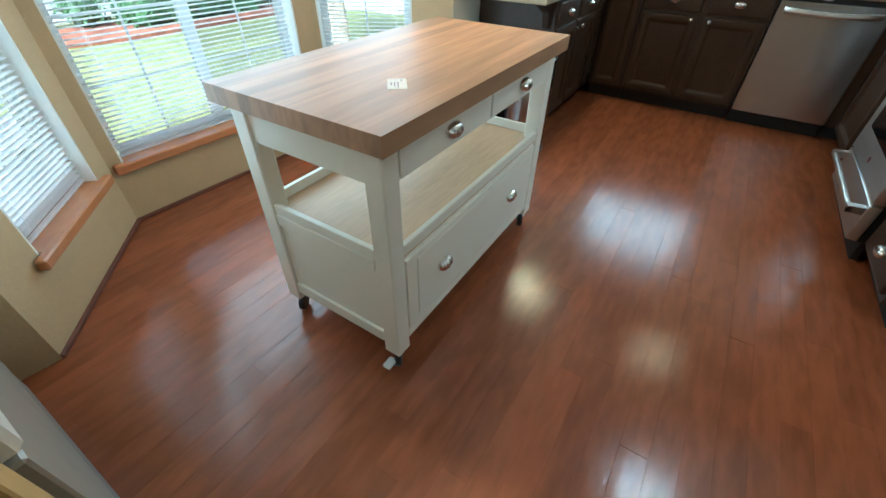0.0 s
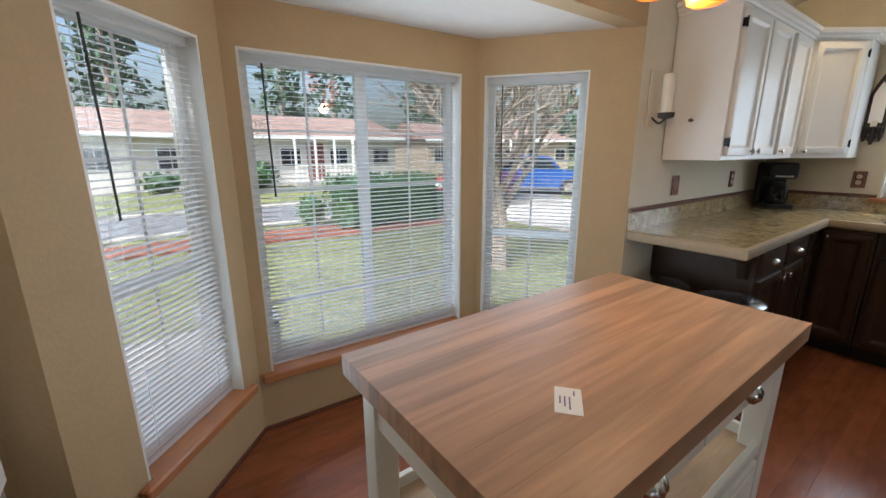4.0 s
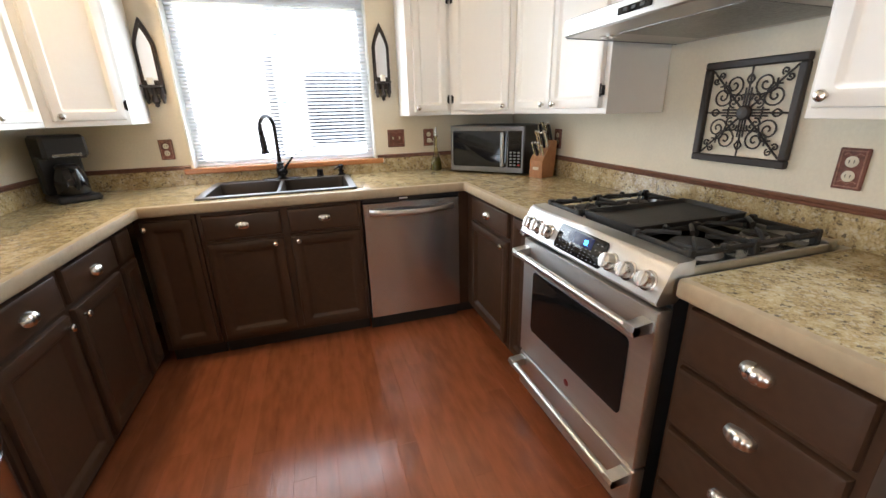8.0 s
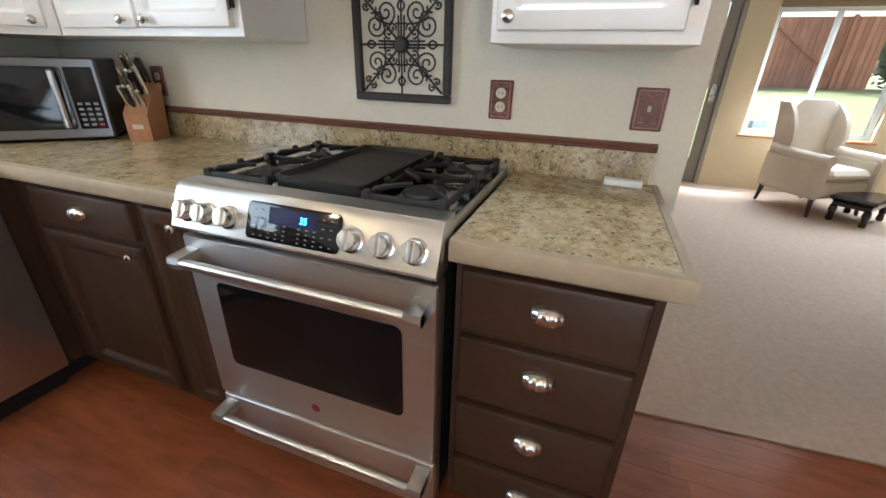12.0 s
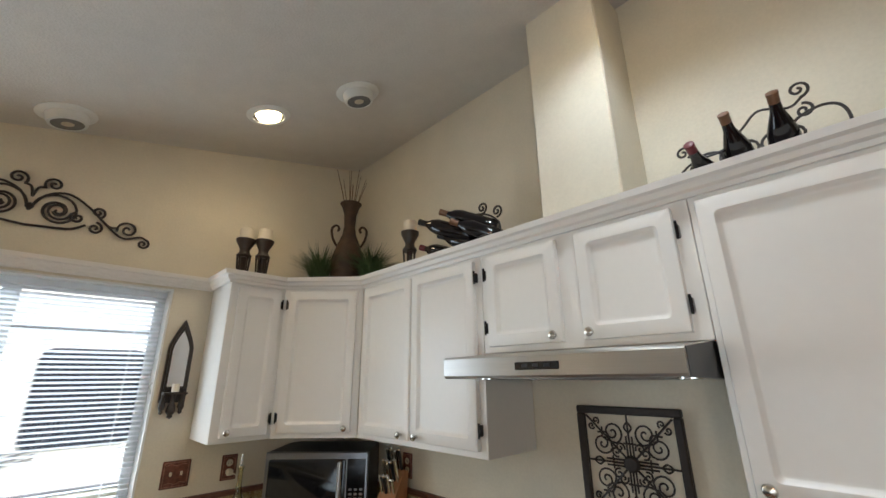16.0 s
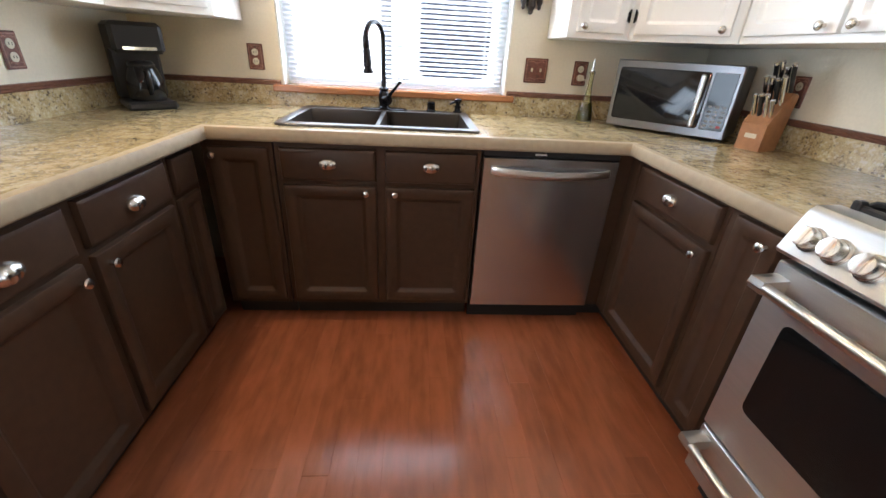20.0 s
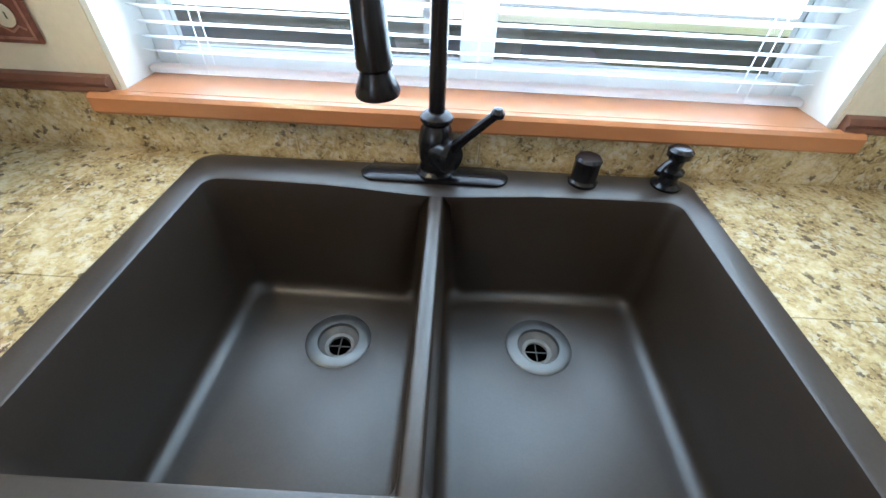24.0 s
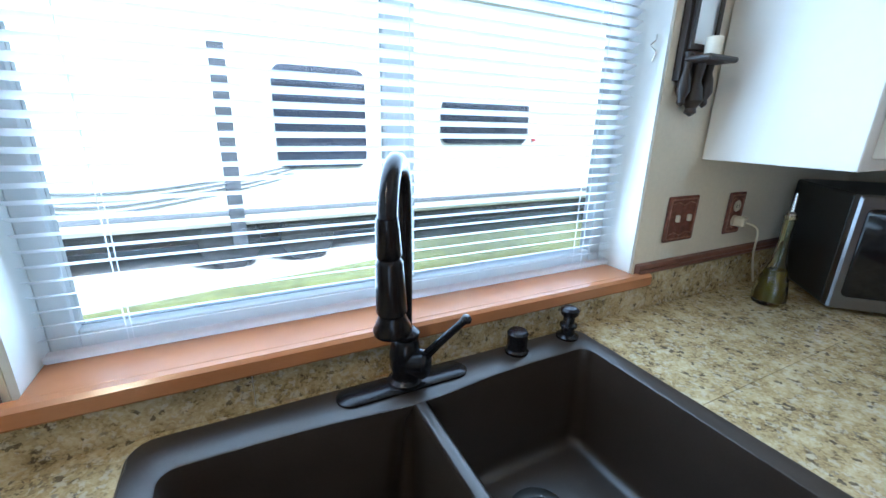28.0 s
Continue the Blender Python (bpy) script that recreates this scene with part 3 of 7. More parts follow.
# along the left wall
cab = base_cabinet("espresso painted base cabinet with two drawers and doors", at_left(-1.755), 0.860, depth=0.53)
for x0, x1, kx in ((0.020, 0.402, 0.368), (0.440, 0.835, 0.480)):
    front(cab, "drawer_front", x0, x1, 0.712, 0.845, ESPRESSO, "cup", pz=0.770, frame=0)
    front(cab, "door", x0, x1, 0.125, 0.692, ESPRESSO, "knob", kx, 0.652)
part("corbel", Shape().prism([(-0.20, 0.872), (0.0, 0.872), (0.0, 0.70), (-0.02, 0.70), (-0.05, 0.79), (-0.17, 0.84)], 0.03, 0.07, "y"), ESPRESSO, cab, "curved wooden bracket under the overhang")
cab = base_cabinet("narrow espresso painted corner cabinet with a drawer", at_left(-0.894), 0.195, depth=0.53)
front(cab, "drawer_front", 0.012, 0.160, 0.712, 0.845, ESPRESSO, None, frame=0)
front(cab, "door", 0.012, 0.160, 0.125, 0.692, ESPRESSO, None, frame=0.03)

# wall cabinets: left wall, corner, then sink wall to the right, corner, range wall
UP_LEFT, UP_RIGHT = LEFT + 0.305, RIGHT - 0.305
cab = wall_cabinet("cream-white double-door wall cabinet beside the candle sconce", pose(UP_LEFT, -1.785, 0, 0, 0, 90), 0.780)
front(cab, "door", 0.030, 0.372, 1.330, 2.035, WHITE, "knob", 0.345, 1.352, hinge=0.022, frame=0.040)
front(cab, "door", 0.392, 0.738, 1.330, 2.035, WHITE, "knob", 0.420, 1.352, frame=0.040)
cab = wall_cabinet("narrow cream-white wall cabinet", pose(UP_LEFT, -1.004, 0, 0, 0, 90), 0.393)
front(cab, "door", 0.030, 0.350, 1.330, 2.035, WHITE, "knob", 0.055, 1.352, frame=0.040)
CORNER_L, CORNER_R = 0.233, 0.305
turn = math.degrees(math.atan2(0.305, CORNER_L))
cab = thing("corner_wall_cabinet", "cream-white diagonal corner wall cabinet above the coffee maker", "cabinet", "white wall cabinets", pose(UP_LEFT, -0.610, 0, 0, 0, turn))
d = math.hypot(0.305, CORNER_L)
ca, sa = math.cos(radians(turn)), math.sin(radians(turn))
plan = [((x * ca + y * sa), (-x * sa + y * ca)) for x, y in ((0, 0), (CORNER_L, 0.305), (CORNER_L, 0.607), (-0.303, 0.607), (-0.303, 0.0))]
part("body", Shape().prism(plan, 1.305, 2.065), WHITE, cab, smooth=0)
front(cab, "door", 0.030, d - 0.030, 1.330, 2.035, WHITE, "knob", 0.052, 1.352, hinge=d - 0.022, frame=0.040)
d = 0.305 * math.sqrt(2)
cab = wall_cabinet("narrow white wall cabinet beside the sink window", pose(0.828, -0.305, 0), 0.286)
front(cab, "door", 0.040, 0.255, 1.330, 2.035, WHITE, "knob", 0.062, 1.352, hinge=0.263, frame=0.040)
cab = thing("corner_wall_cabinet", "white diagonal corner wall cabinet above the microwave", "cabinet", "white wall cabinets", pose(UP_RIGHT - 0.305, -0.305, 0, 0, 0, -45))
part("body", Shape().prism([(0, 0), (d - 0.004, 0), (d + 0.21, 0.214), (d * 0.5, 0.62), (-0.212, 0.214)], 1.305, 2.065), WHITE, cab, smooth=0)
front(cab, "door", 0.030, d - 0.035, 1.330, 2.035, WHITE, "knob", d - 0.062, 1.352, hinge=0.022, frame=0.040)
cab = wall_cabinet("white double-door wall cabinet beside the range hood", pose(UP_RIGHT, -0.611, 0, 0, 0, -90), 0.842)
front(cab, "door", 0.036, 0.415, 1.330, 2.035, WHITE, "knob", 0.370, 1.352, frame=0.040)
front(cab, "door", 0.428, 0.810, 1.330, 2.035, WHITE, "knob", 0.474, 1.352, hinge=0.820, frame=0.040)
cab = wall_cabinet("short white double-door wall cabinet above the range hood", pose(UP_RIGHT, -1.454, 0, 0, 0, -90), 0.754, z0=1.668)
front(cab, "door", 0.036, 0.342, 1.690, 2.035, WHITE, "knob", 0.318, 1.712, hinge=0.027, frame=0.040)
front(cab, "door", 0.415, 0.712, 1.690, 2.035, WHITE, "knob", 0.442, 1.712, hinge=0.721, frame=0.040)
cab = wall_cabinet("tall single-door white wall cabinet at the wall's end", pose(UP_RIGHT, -2.209, 0, 0, 0, -90), 0.455, z0=1.295)
front(cab, "door", 0.018, 0.415, 1.322, 2.035, WHITE, "knob", 0.048, 1.349, hinge=0.424, frame=0.040)


def sweep(path, profile, closed=False):
    """A moulding drawn along a plan path, mitred; profile: (outwards to the right of the path, height)."""
    path = [Vector(p) for p in path]
    rows = []
    for i, p in enumerate(path):
        a = (p - path[i - 1]).normalized() if i else (path[1] - p).normalized()
        b = (path[i + 1] - p).normalized() if i < len(path) - 1 else a
        na, nb = Vector((a.y, -a.x)), Vector((b.y, -b.x))
        n = (na + nb).normalized()
        n = n / max(0.4, n.dot(na))
        rows.append([(p.x + n.x * o, p.y + n.y * o, z) for o, z in profile])
    m = len(profile)
    f = [(i * m + k, i * m + (k + 1) % m, (i + 1) * m + (k + 1) % m, (i + 1) * m + k) for i in range(len(rows) - 1) for k in range(m)]
    f += [tuple(range(m)), tuple((len(rows) - 1) * m + k for k in range(m))]
    return Shape().add([q for row in rows for q in row], f)


CROWN = [(0.001, 2.052), (0.012, 2.052), (0.016, 2.064), (0.026, 2.070), (0.030, 2.086), (0.042, 2.092), (0.046, 2.112), (0.001, 2.112)]
crown_path = [(LEFT + 0.01, -1.787), (UP_LEFT, -1.787), (UP_LEFT, -0.610), (UP_LEFT + CORNER_L, -0.305), (UP_LEFT + CORNER_L, -0.012), (0.828, -0.012), (0.828, -0.305), (UP_RIGHT - 0.305, -0.305),
              (UP_RIGHT, -0.611), (UP_RIGHT, -2.666), (RIGHT - 0.005, -2.666)]
setting("trim_crown", sweep(crown_path, CROWN), WHITE, "white painted crown moulding along the wall cabinets", "trim")
setting("shelf_board", Shape().box(UP_LEFT + CORNER_L + 0.003, 0.825, -0.012, -0.001, 2.05, 2.075, 0.002), WHITE, "white painted board above the sink window", "trim")

# ---- worktop, tiled splashback ----
counter = thing("worktop", "beige granite tile worktop with a plain beige edge", "worktop")
HOLE = (-0.398, 0.420, -0.585, -0.040)


def rects_without(x0, x1, y0, y1, hole):
    hx0, hx1, hy0, hy1 = hole
    if x1 <= hx0 or x0 >= hx1 or y1 <= hy0 or y0 >= hy1:
        return [(x0, x1, y0, y1)]
    out = []
    if y0 < hy0:
        out.append((x0, x1, y0, hy0))
    if y1 > hy1:
        out.append((x0, x1, hy1, y1))
    a, b = max(y0, hy0), min(y1, hy1)
    if x0 < hx0:
        out.append((x0, hx0, a, b))
    if x1 > hx1:
        out.append((hx1, x1, a, b))
    return out


RUNS = [(LEFT, RIGHT, -0.660, 0.0), (LEFT, -0.654, -2.068, -0.660), (1.072, RIGHT, -1.500, -0.660), (1.072, RIGHT, -2.685, -2.243)]
for x0, x1, y0, y1 in RUNS:
    base = Shape()
    for q in rects_without(x0, x1, y0, y1, HOLE):
        base.box(*q, 0.874, 0.9145, 0)
    part("core", base, GROUT, counter, smooth=0)
EDGE_PROFILE = [(-0.008, 0.868), (0.006, 0.868), (0.012, 0.8725), (0.014, 0.878), (0.014, 0.912), (0.0105, 0.9185), (0.003, 0.9213), (-0.008, 0.9215)]
for path in ([(LEFT + 0.02, -2.068), (-0.654, -2.068), (-0.654, -0.660), (1.072, -0.660), (1.072, -1.500)], [(1.072, -2.243), (1.072, -2.685), (RIGHT + 0.02, -2.685)]):
    part("edge_band", sweep(path, EDGE_PROFILE), EDGE, counter, "smooth beige edge")
rng = random.Random(2)
for x0, x1, y0, y1 in RUNS:
    x0, x1, y0, y1 = x0, x1 - (0.0078 if x1 < 0 else 0), y0 + (0.0078 if y0 in (-0.660, -2.068, -2.685) else 0), y1
    nx, ny = max(1, round((x1 - x0) / 0.33)), max(1, round((y1 - y0) / 0.33))
    for i in range(nx):
        for j in range(ny):
            t = Shape()
            a, b, c, e = x0 + (x1 - x0) * i / nx, x0 + (x1 - x0) * (i + 1) / nx, y0 + (y1 - y0) * j / ny, y0 + (y1 - y0) * (j + 1) / ny
            for q in rects_without(a + 0.0003, b - 0.0003, c + 0.0003, e - 0.0003, HOLE):
                t.box(*q, 0.912, 0.9200 + rng.uniform(-0.0002, 0.0002), 0.0006)
            if t.v:
                part("tile", t, GRANITE, counter, smooth=0)
splash = tagged(new("splashback"), "beige granite tile upstand behind the worktop", "splashback")


def splash_run(a, b, step=0.31):
    a, b = Vector(a), Vector(b)
    way, length = (b - a).normalized(), (b - a).length
    n = max(1, round(length / step))
    right = Vector((way.y, -way.x))
    for i in range(n):
        p, q = a + way * (length * i / n + 0.0006), a + way * (length * (i + 1) / n - 0.0006)
        t = Shape().add([(u.x + right.x * o, u.y + right.y * o, z) for z in (0.9205, 1.0185) for u, o in ((p, 0.001), (q, 0.001), (q, 0.012), (p, 0.012))],
                        [(0, 1, 2, 3), (4, 5, 6, 7), (0, 1, 5, 4), (1, 2, 6, 5), (2, 3, 7, 6), (3, 0, 4, 7)])
        part("tile", t, GRANITE, splash, smooth=0)


splash_run((LEFT, -2.078), (LEFT, -0.013))
splash_run((LEFT + 0.013, 0.0), (-0.56, 0.0))
splash_run((0.70, 0.0), (RIGHT - 0.013, 0.0))
splash_run((RIGHT, -0.013), (RIGHT, -2.664))
for i in range(4):
    x0 = -0.56 + 1.26 * i / 4
    part("tile", Shape().box(x0 + 0.0006, x0 + 0.315 - 0.0006, -0.012, -0.001, 0.9205, 0.9885, 0.0005), GRANITE, splash, smooth=0)
RAIL = [(0.0, 1.0195), (0.016, 1.0195), (0.018, 1.024), (0.014, 1.029), (0.018, 1.035), (0.012, 1.043), (0.0, 1.045)]
for path in ([(LEFT, -2.078), (LEFT, 0.0), (-0.535, 0.0)], [(0.652, 0.0), (RIGHT, 0.0), (RIGHT, -2.668)]):
    setting("trim_rail", sweep([Vector(p) for p in path], RAIL), TRIMWOOD, "dark brown wooden rail above the splashback", "trim")


# ---- windows ----
def window(name, m, w, h, depth, label, kind, wand=True, slats=0.0215, tilt=6, rail_at=None, sill_out=0.040, lift=0.0, blind_y=0.052):
    """A window in an opening w by h; its space: x to the right seen from indoors, y outwards, z up from the opening's lower edge."""
    win = tagged(new(name), label, "window", kind="structure")
    win.matrix_world = m
    liner = Shape()
    for x0, x1, z0, z1 in ((0.0005, 0.010, 0.0005, h - 0.0005), (w - 0.010, w - 0.0005, 0.0005, h - 0.0005), (0.010, w - 0.010, h - 0.010, h - 0.0005), (0.010, w - 0.010, 0.0005, 0.010)):
        liner.box(x0, x1, 0.0015, depth - 0.002, z0, z1, 0.0)
    part("jamb", liner, JAMB, win, "white painted window reveal", smooth=0)
    y0, y1 = depth - 0.045, depth - 0.005
    fr = Shape()
    for x0, x1, z0, z1 in ((0.010, 0.048, 0.010, h - 0.010), (w - 0.048, w - 0.010, 0.010, h - 0.010), (0.048, w - 0.048, h - 0.048, h - 0.010), (0.048, w - 0.048, 0.010, 0.048)):
        fr.box(x0, x1, y0, y1, z0, z1, 0.003)
    part("window_frame", fr, VINYL, win, "white vinyl window frame")
    bars = []
    if kind == "slider":
        part("mullion", Shape().box(w / 2 - 0.030, w / 2 + 0.030, y0 + 0.004, y1 - 0.004, 0.048, h - 0.048, 0.003), VINYL, win)
        panes = [(0.048, w / 2 - 0.030, 0.048, h - 0.048), (w / 2 + 0.030, w - 0.048, 0.048, h - 0.048)]
    elif kind == "hung":
        r = rail_at
        part("check_rail", Shape().box(0.048, w - 0.048, y0 + 0.004, y1 - 0.004, r - 0.022, r + 0.022, 0.003), VINYL, win)
        panes = [(0.048, w - 0.048, 0.048, r - 0.022), (0.048, w - 0.048, r + 0.022, h - 0.048)]
    for x0, x1, z0, z1 in panes:
        pane = part("pane", Shape().box(x0, x1, y0 + 0.020, y0 + 0.024, z0, z1, 0), PANE, win, "clear window glass", smooth=0)
        pane.visible_shadow = False
        if kind == "plain" or rail_at == 0:
            continue
        nx, nz = (2, 5) if kind == "slider" else (2, 1 if z1 - z0 < 0.7 else 2)
        if kind == "slider" and h < 1.2:
            continue
        for i in range(1, nx):
            x = x0 + (x1 - x0) * i / nx
            part("muntin", Shape().box(x - 0.006, x + 0.006, y0 + 0.014, y0 + 0.019, z0, z1, 0.001), VINYL, win)
        for k in range(1, nz):
            z = z0 + (z1 - z0) * k / nz
            part("muntin", Shape().box(x0, x1, y0 + 0.0135, y0 + 0.0185, z - 0.006, z + 0.006, 0.001), VINYL, win)
    if kind == "slider":
        # an added sheet outside the right sash makes its half of the view darker
        part("dimming_sheet", Shape().box(w / 2 + 0.012, w - 0.040, y1 + 0.001, y1 + 0.002, 0.040, h - 0.040, 0), DIM_MESH, win, "dark see-through sheet added to dim one sash", smooth=0)
    if sill_out:
        part("window_sill", Shape().box(-0.045, w + 0.045, -sill_out, -0.0015, -0.030 if h > 1.2 else -0.021, 0.0130, 0.006).box(0.0105, w - 0.0105, -0.010, y0 - 0.001, 0.0105, 0.0136, 0.0004), SILL, win, "stained wooden window sill")
    # the blind
    blind = thing("venetian_blind", "white vinyl venetian blind with its slats open", "blind", "white venetian blinds", m)
    bx0, bx1, by = 0.014, w - 0.014, blind_y
    part("head_rail", Shape().box(bx0, bx1, by - 0.014, by + 0.014, h - 0.042, h - 0.012, 0.002), BLIND, blind)
    part("bottom_rail", Shape().box(bx0, bx1, by - 0.011, by + 0.011, 0.018 + lift, 0.030 + lift, 0.003), BLIND, blind)
    ca, sa = math.cos(radians(tilt)), math.sin(radians(tilt))
    strip = Shape()
    prof = [(-0.0125, 0.0), (-0.006, 0.0016), (0.006, 0.0016), (0.0125, 0.0), (0.006, 0.0010), (-0.006, 0.0010)]
    prof = [(u * ca - v * sa, u * sa + v * ca) for u, v in prof]
    strip.prism([(by + u, v) for u, v in prof], bx0 + 0.002, bx1 - 0.002, "x")
    data = strip.mesh("slat", BLIND, 60)
    z = 0.052 + lift
    while z < h - 0.052:
        ob = new("slat", data)
        ob.parent = blind
        ob.matrix_basis = pose(0, 0, z)
        z += slats
    for x in ((0.10, w - 0.10) if w < 0.8 else (0.12, w / 2, w - 0.12)):
        part("ladder_cord", Shape().tube([(x, by - 0.014, 0.02), (x, by - 0.014, h - 0.04)], 0.0008, 4).tube([(x, by + 0.014, 0.02), (x, by + 0.014, h - 0.04)], 0.0008, 4), BLIND, blind)
    if wand:
        part("tilt_wand", Shape().tube([(0.10, by - 0.022, h - 0.05), (0.105, by - 0.026, h - 0.62)], 0.004, 6), BLACK, blind, "dark tilt wand")
    return win


def on_wall(a, b, s, z):
    """The pose of an opening s metres along a wall's inner face from a towards b."""
    a, b = Vector(a), Vector(b)
    way = (b - a).normalized()
    p = a + way * s
    return pose(p.x, p.y, z, 0, 0, math.degrees(math.atan2(way.y, way.x)))


window("window_1", on_wall(BAY[3], BAY[2], 0.208, 0.30), 0.532, 1.475, 0.13, "narrow bay window with a white blind", "hung", rail_at=0.62)
window("window_2", on_wall(BAY[2], BAY[1], 0.058, 0.30), 1.142, 1.475, 0.13, "wide sliding bay window with a white blind", "slider")
window("window_3", on_wall(BAY[1], BAY[0], 0.032, 0.30), 0.570, 1.475, 0.13, "narrow bay window with a white blind", "hung", rail_at=0.55)
window("window_4", pose(-0.527, 0, 1.01), 1.172, 1.03, 0.15, "sliding sink window with a white blind", "slider", wand=False, slats=0.0225, tilt=-24, sill_out=0.030, blind_y=0.075)


# ---- appliances and large furniture ----
def ring_xy(x0, x1, y0, y1, z, r, n=4):
    return [(a, b, z) for a, _, b in ring(x0, x1, y0, y1, 0, r, n)]


def make_range():
    w, m = 0.720, pose(1.022, -1.515, 0, 0, 0, -90)
    r = thing("range_cooker", "stainless steel slide-in gas range with black grates", "range", m=m)
    part("body", Shape().box(0.004, w - 0.004, 0.045, 0.630, 0.10, 0.905, 0.003), BLACK, r, "black range sides")
    part("kick_panel", Shape().box(0.02, w - 0.02, 0.07, 0.10, 0.0, 0.098, 0.002), KICK, r)
    part("door", loops(Shape(), [ring(0.0, w, 0.292, 0.826, 0.045, 0.004), ring(0.0, w, 0.292, 0.826, 0.006, 0.006), ring(0.004, w - 0.004, 0.296, 0.822, 0.0, 0.006)]), STEEL, r, "brushed steel oven door")
    part("oven_window", loops(Shape(), [ring(0.085, w - 0.085, 0.428, 0.702, 0.001, 0.02), ring(0.085, w - 0.085, 0.428, 0.702, -0.002, 0.02), ring(0.089, w - 0.089, 0.432, 0.698, -0.003, 0.02)]), OVENGLASS, r, "black oven window")
    part("drawer", loops(Shape(), [ring(0.0, w, 0.105, 0.282, 0.045, 0.004), ring(0.0, w, 0.105, 0.282, 0.008, 0.006), ring(0.004, w - 0.004, 0.109, 0.278, 0.002, 0.006)]), STEEL, r, "brushed steel warming drawer")
    part("badge", Shape(pose(w / 2, 0.001, 0.352, 90)).lathe([(0.014, 0), (0.014, 0.002), (0.012, 0.003)], 18), material("badge_red", (0.20, 0.03, 0.03), 0.3, 0.3), r, "small round badge")
    for z in (0.772, 0.240):
        bar = Shape().tube([(0.012, -0.052, z), (w - 0.012, -0.052, z)], 0.0135, 14)
        h = part("handle", bar, SATIN, r, "satin steel tubular handle")
        for x in (0.012, w - 0.052):
            part("bracket", Shape().prism([(0.006, z + 0.022), (-0.062, z + 0.016), (-0.066, z), (-0.060, z - 0.015), (0.006, z - 0.012)], x, x + 0.040, "x"), STEEL, h)
    # slanted control panel
    panel = Shape().prism([(0.045, 0.846), (-0.012, 0.846), (-0.018, 0.856), (0.020, 0.948), (0.034, 0.960), (0.090, 0.962), (0.090, 0.900)], -0.002, w + 0.002, "x")
    part("control_panel", panel, STEEL, r, "slanted brushed steel control panel")
    tilt = math.degrees(math.atan2(0.038, 0.092))

    def on_panel(x, v):
        """A pose on the slanted face: z outwards, y up the slope; v from 0 at its foot to 1."""
        return pose(x, -0.018 + 0.038 * v, 0.856 + 0.092 * v) @ pose(0, 0, 0, 90 - tilt)

    for x in (0.052, 0.112, 0.182, w - 0.198, w - 0.124, w - 0.050):
        k = part("knob", Shape(on_panel(x, 0.46)).lathe([(0.029, 0), (0.029, 0.004), (0.024, 0.006), (0.023, 0.026), (0.021, 0.030), (0.001, 0.031)], 22), NICKEL, r, "round steel burner knob")
        part("grip", Shape(on_panel(x, 0.46)).box(-0.006, 0.006, -0.022, 0.022, 0.029, 0.038, 0.003), STEELZ, k)
    part("display", loops(Shape(on_panel(0.365, 0.52)), [ring_xy(-0.128, 0.128, -0.044, 0.044, 0.0005, 0.012, 5), ring_xy(-0.128, 0.128, -0.044, 0.044, 0.0022, 0.012, 5), ring_xy(-0.126, 0.126, -0.042, 0.042, 0.003, 0.011, 5)]), BLACKGLASS, r, "black touch display")
    screen = Shape(on_panel(0.355, 0.66)).box(-0.055, 0.075, -0.016, 0.022, 0.0032, 0.0036, 0)
    part("screen", screen, material("display_blue", (0.006, 0.008, 0.05), 0.15), r, "dark blue display field")
    curve = bpy.data.curves.new("digits", "FONT")
    curve.body, curve.size, curve.extrude, curve.align_x = "35", 0.021, 0.0003, "CENTER"
    curve.materials.append(glowing("display_digits", (0.05, 0.35, 1.0), 4.0))
    digits = new("digits", curve)
    digits.parent = r
    digits.matrix_basis = on_panel(0.395, 0.60) @ Matrix.Translation((0, 0, 0.004))
    tagged(digits, "blue lit digits")
    dots = material("legend_grey", (0.16, 0.16, 0.17), 0.5)
    for side in (-1, 1):
        for i in range(5):
            for j in range(4):
                part("touch_key", Shape(on_panel(0.365 + side * (0.020 + 0.021 * i), 0.16 + 0.105 * j if i < 3 else 0.18 + 0.2 * j)).box(-0.0035, 0.0035, -0.0012, 0.0012, 0.0031, 0.0035, 0), dots, r, smooth=0)
    # cooktop
    part("cooktop", Shape().box(0.006, w - 0.006, 0.085, 0.606, 0.918, 0.934, 0.004), ENAMEL, r, "glossy black enamel cooktop")
    part("side_rim", Shape().box(0.0, 0.010, 0.085, 0.610, 0.915, 0.942, 0.002), STEEL, r)
    part("side_rim", Shape().box(w - 0.010, w, 0.085, 0.610, 0.915, 0.942, 0.002), STEEL, r)
    vent = part("rear_vent", Shape().box(0.0, w, 0.588, 0.630, 0.915, 0.950, 0.003), STEEL, r, "steel rear vent")
    for i in range(6):
        x = 0.06 + i * 0.108
        part("slot", Shape().box(x, x + 0.075, 0.597, 0.620, 0.9495, 0.9512, 0.004), KICK, vent)
    for x, y, rad in ((0.118, 0.205, 0.045), (0.118, 0.455, 0.038), (w - 0.118, 0.205, 0.055), (w - 0.118, 0.455, 0.034)):
        b = part("burner", Shape().lathe([(rad + 0.030, 0.9335), (rad + 0.027, 0.937), (rad + 0.010, 0.938), (rad + 0.004, 0.941), (rad + 0.004, 0.953), (rad - 0.004, 0.955)], 26, (x, y, 0)), BURNER, r, "pale cast burner base")
        ports = Shape()
        for k in range(16):
            a = 2 * math.pi * k / 16
            ports.m = pose(x, y, 0.946, 0, 0, math.degrees(a))
            ports.box(rad + 0.0032, rad + 0.0046, -0.0018, 0.0018, -0.003, 0.004, 0)
        part("flame_port", ports, KICK, b, smooth=0)
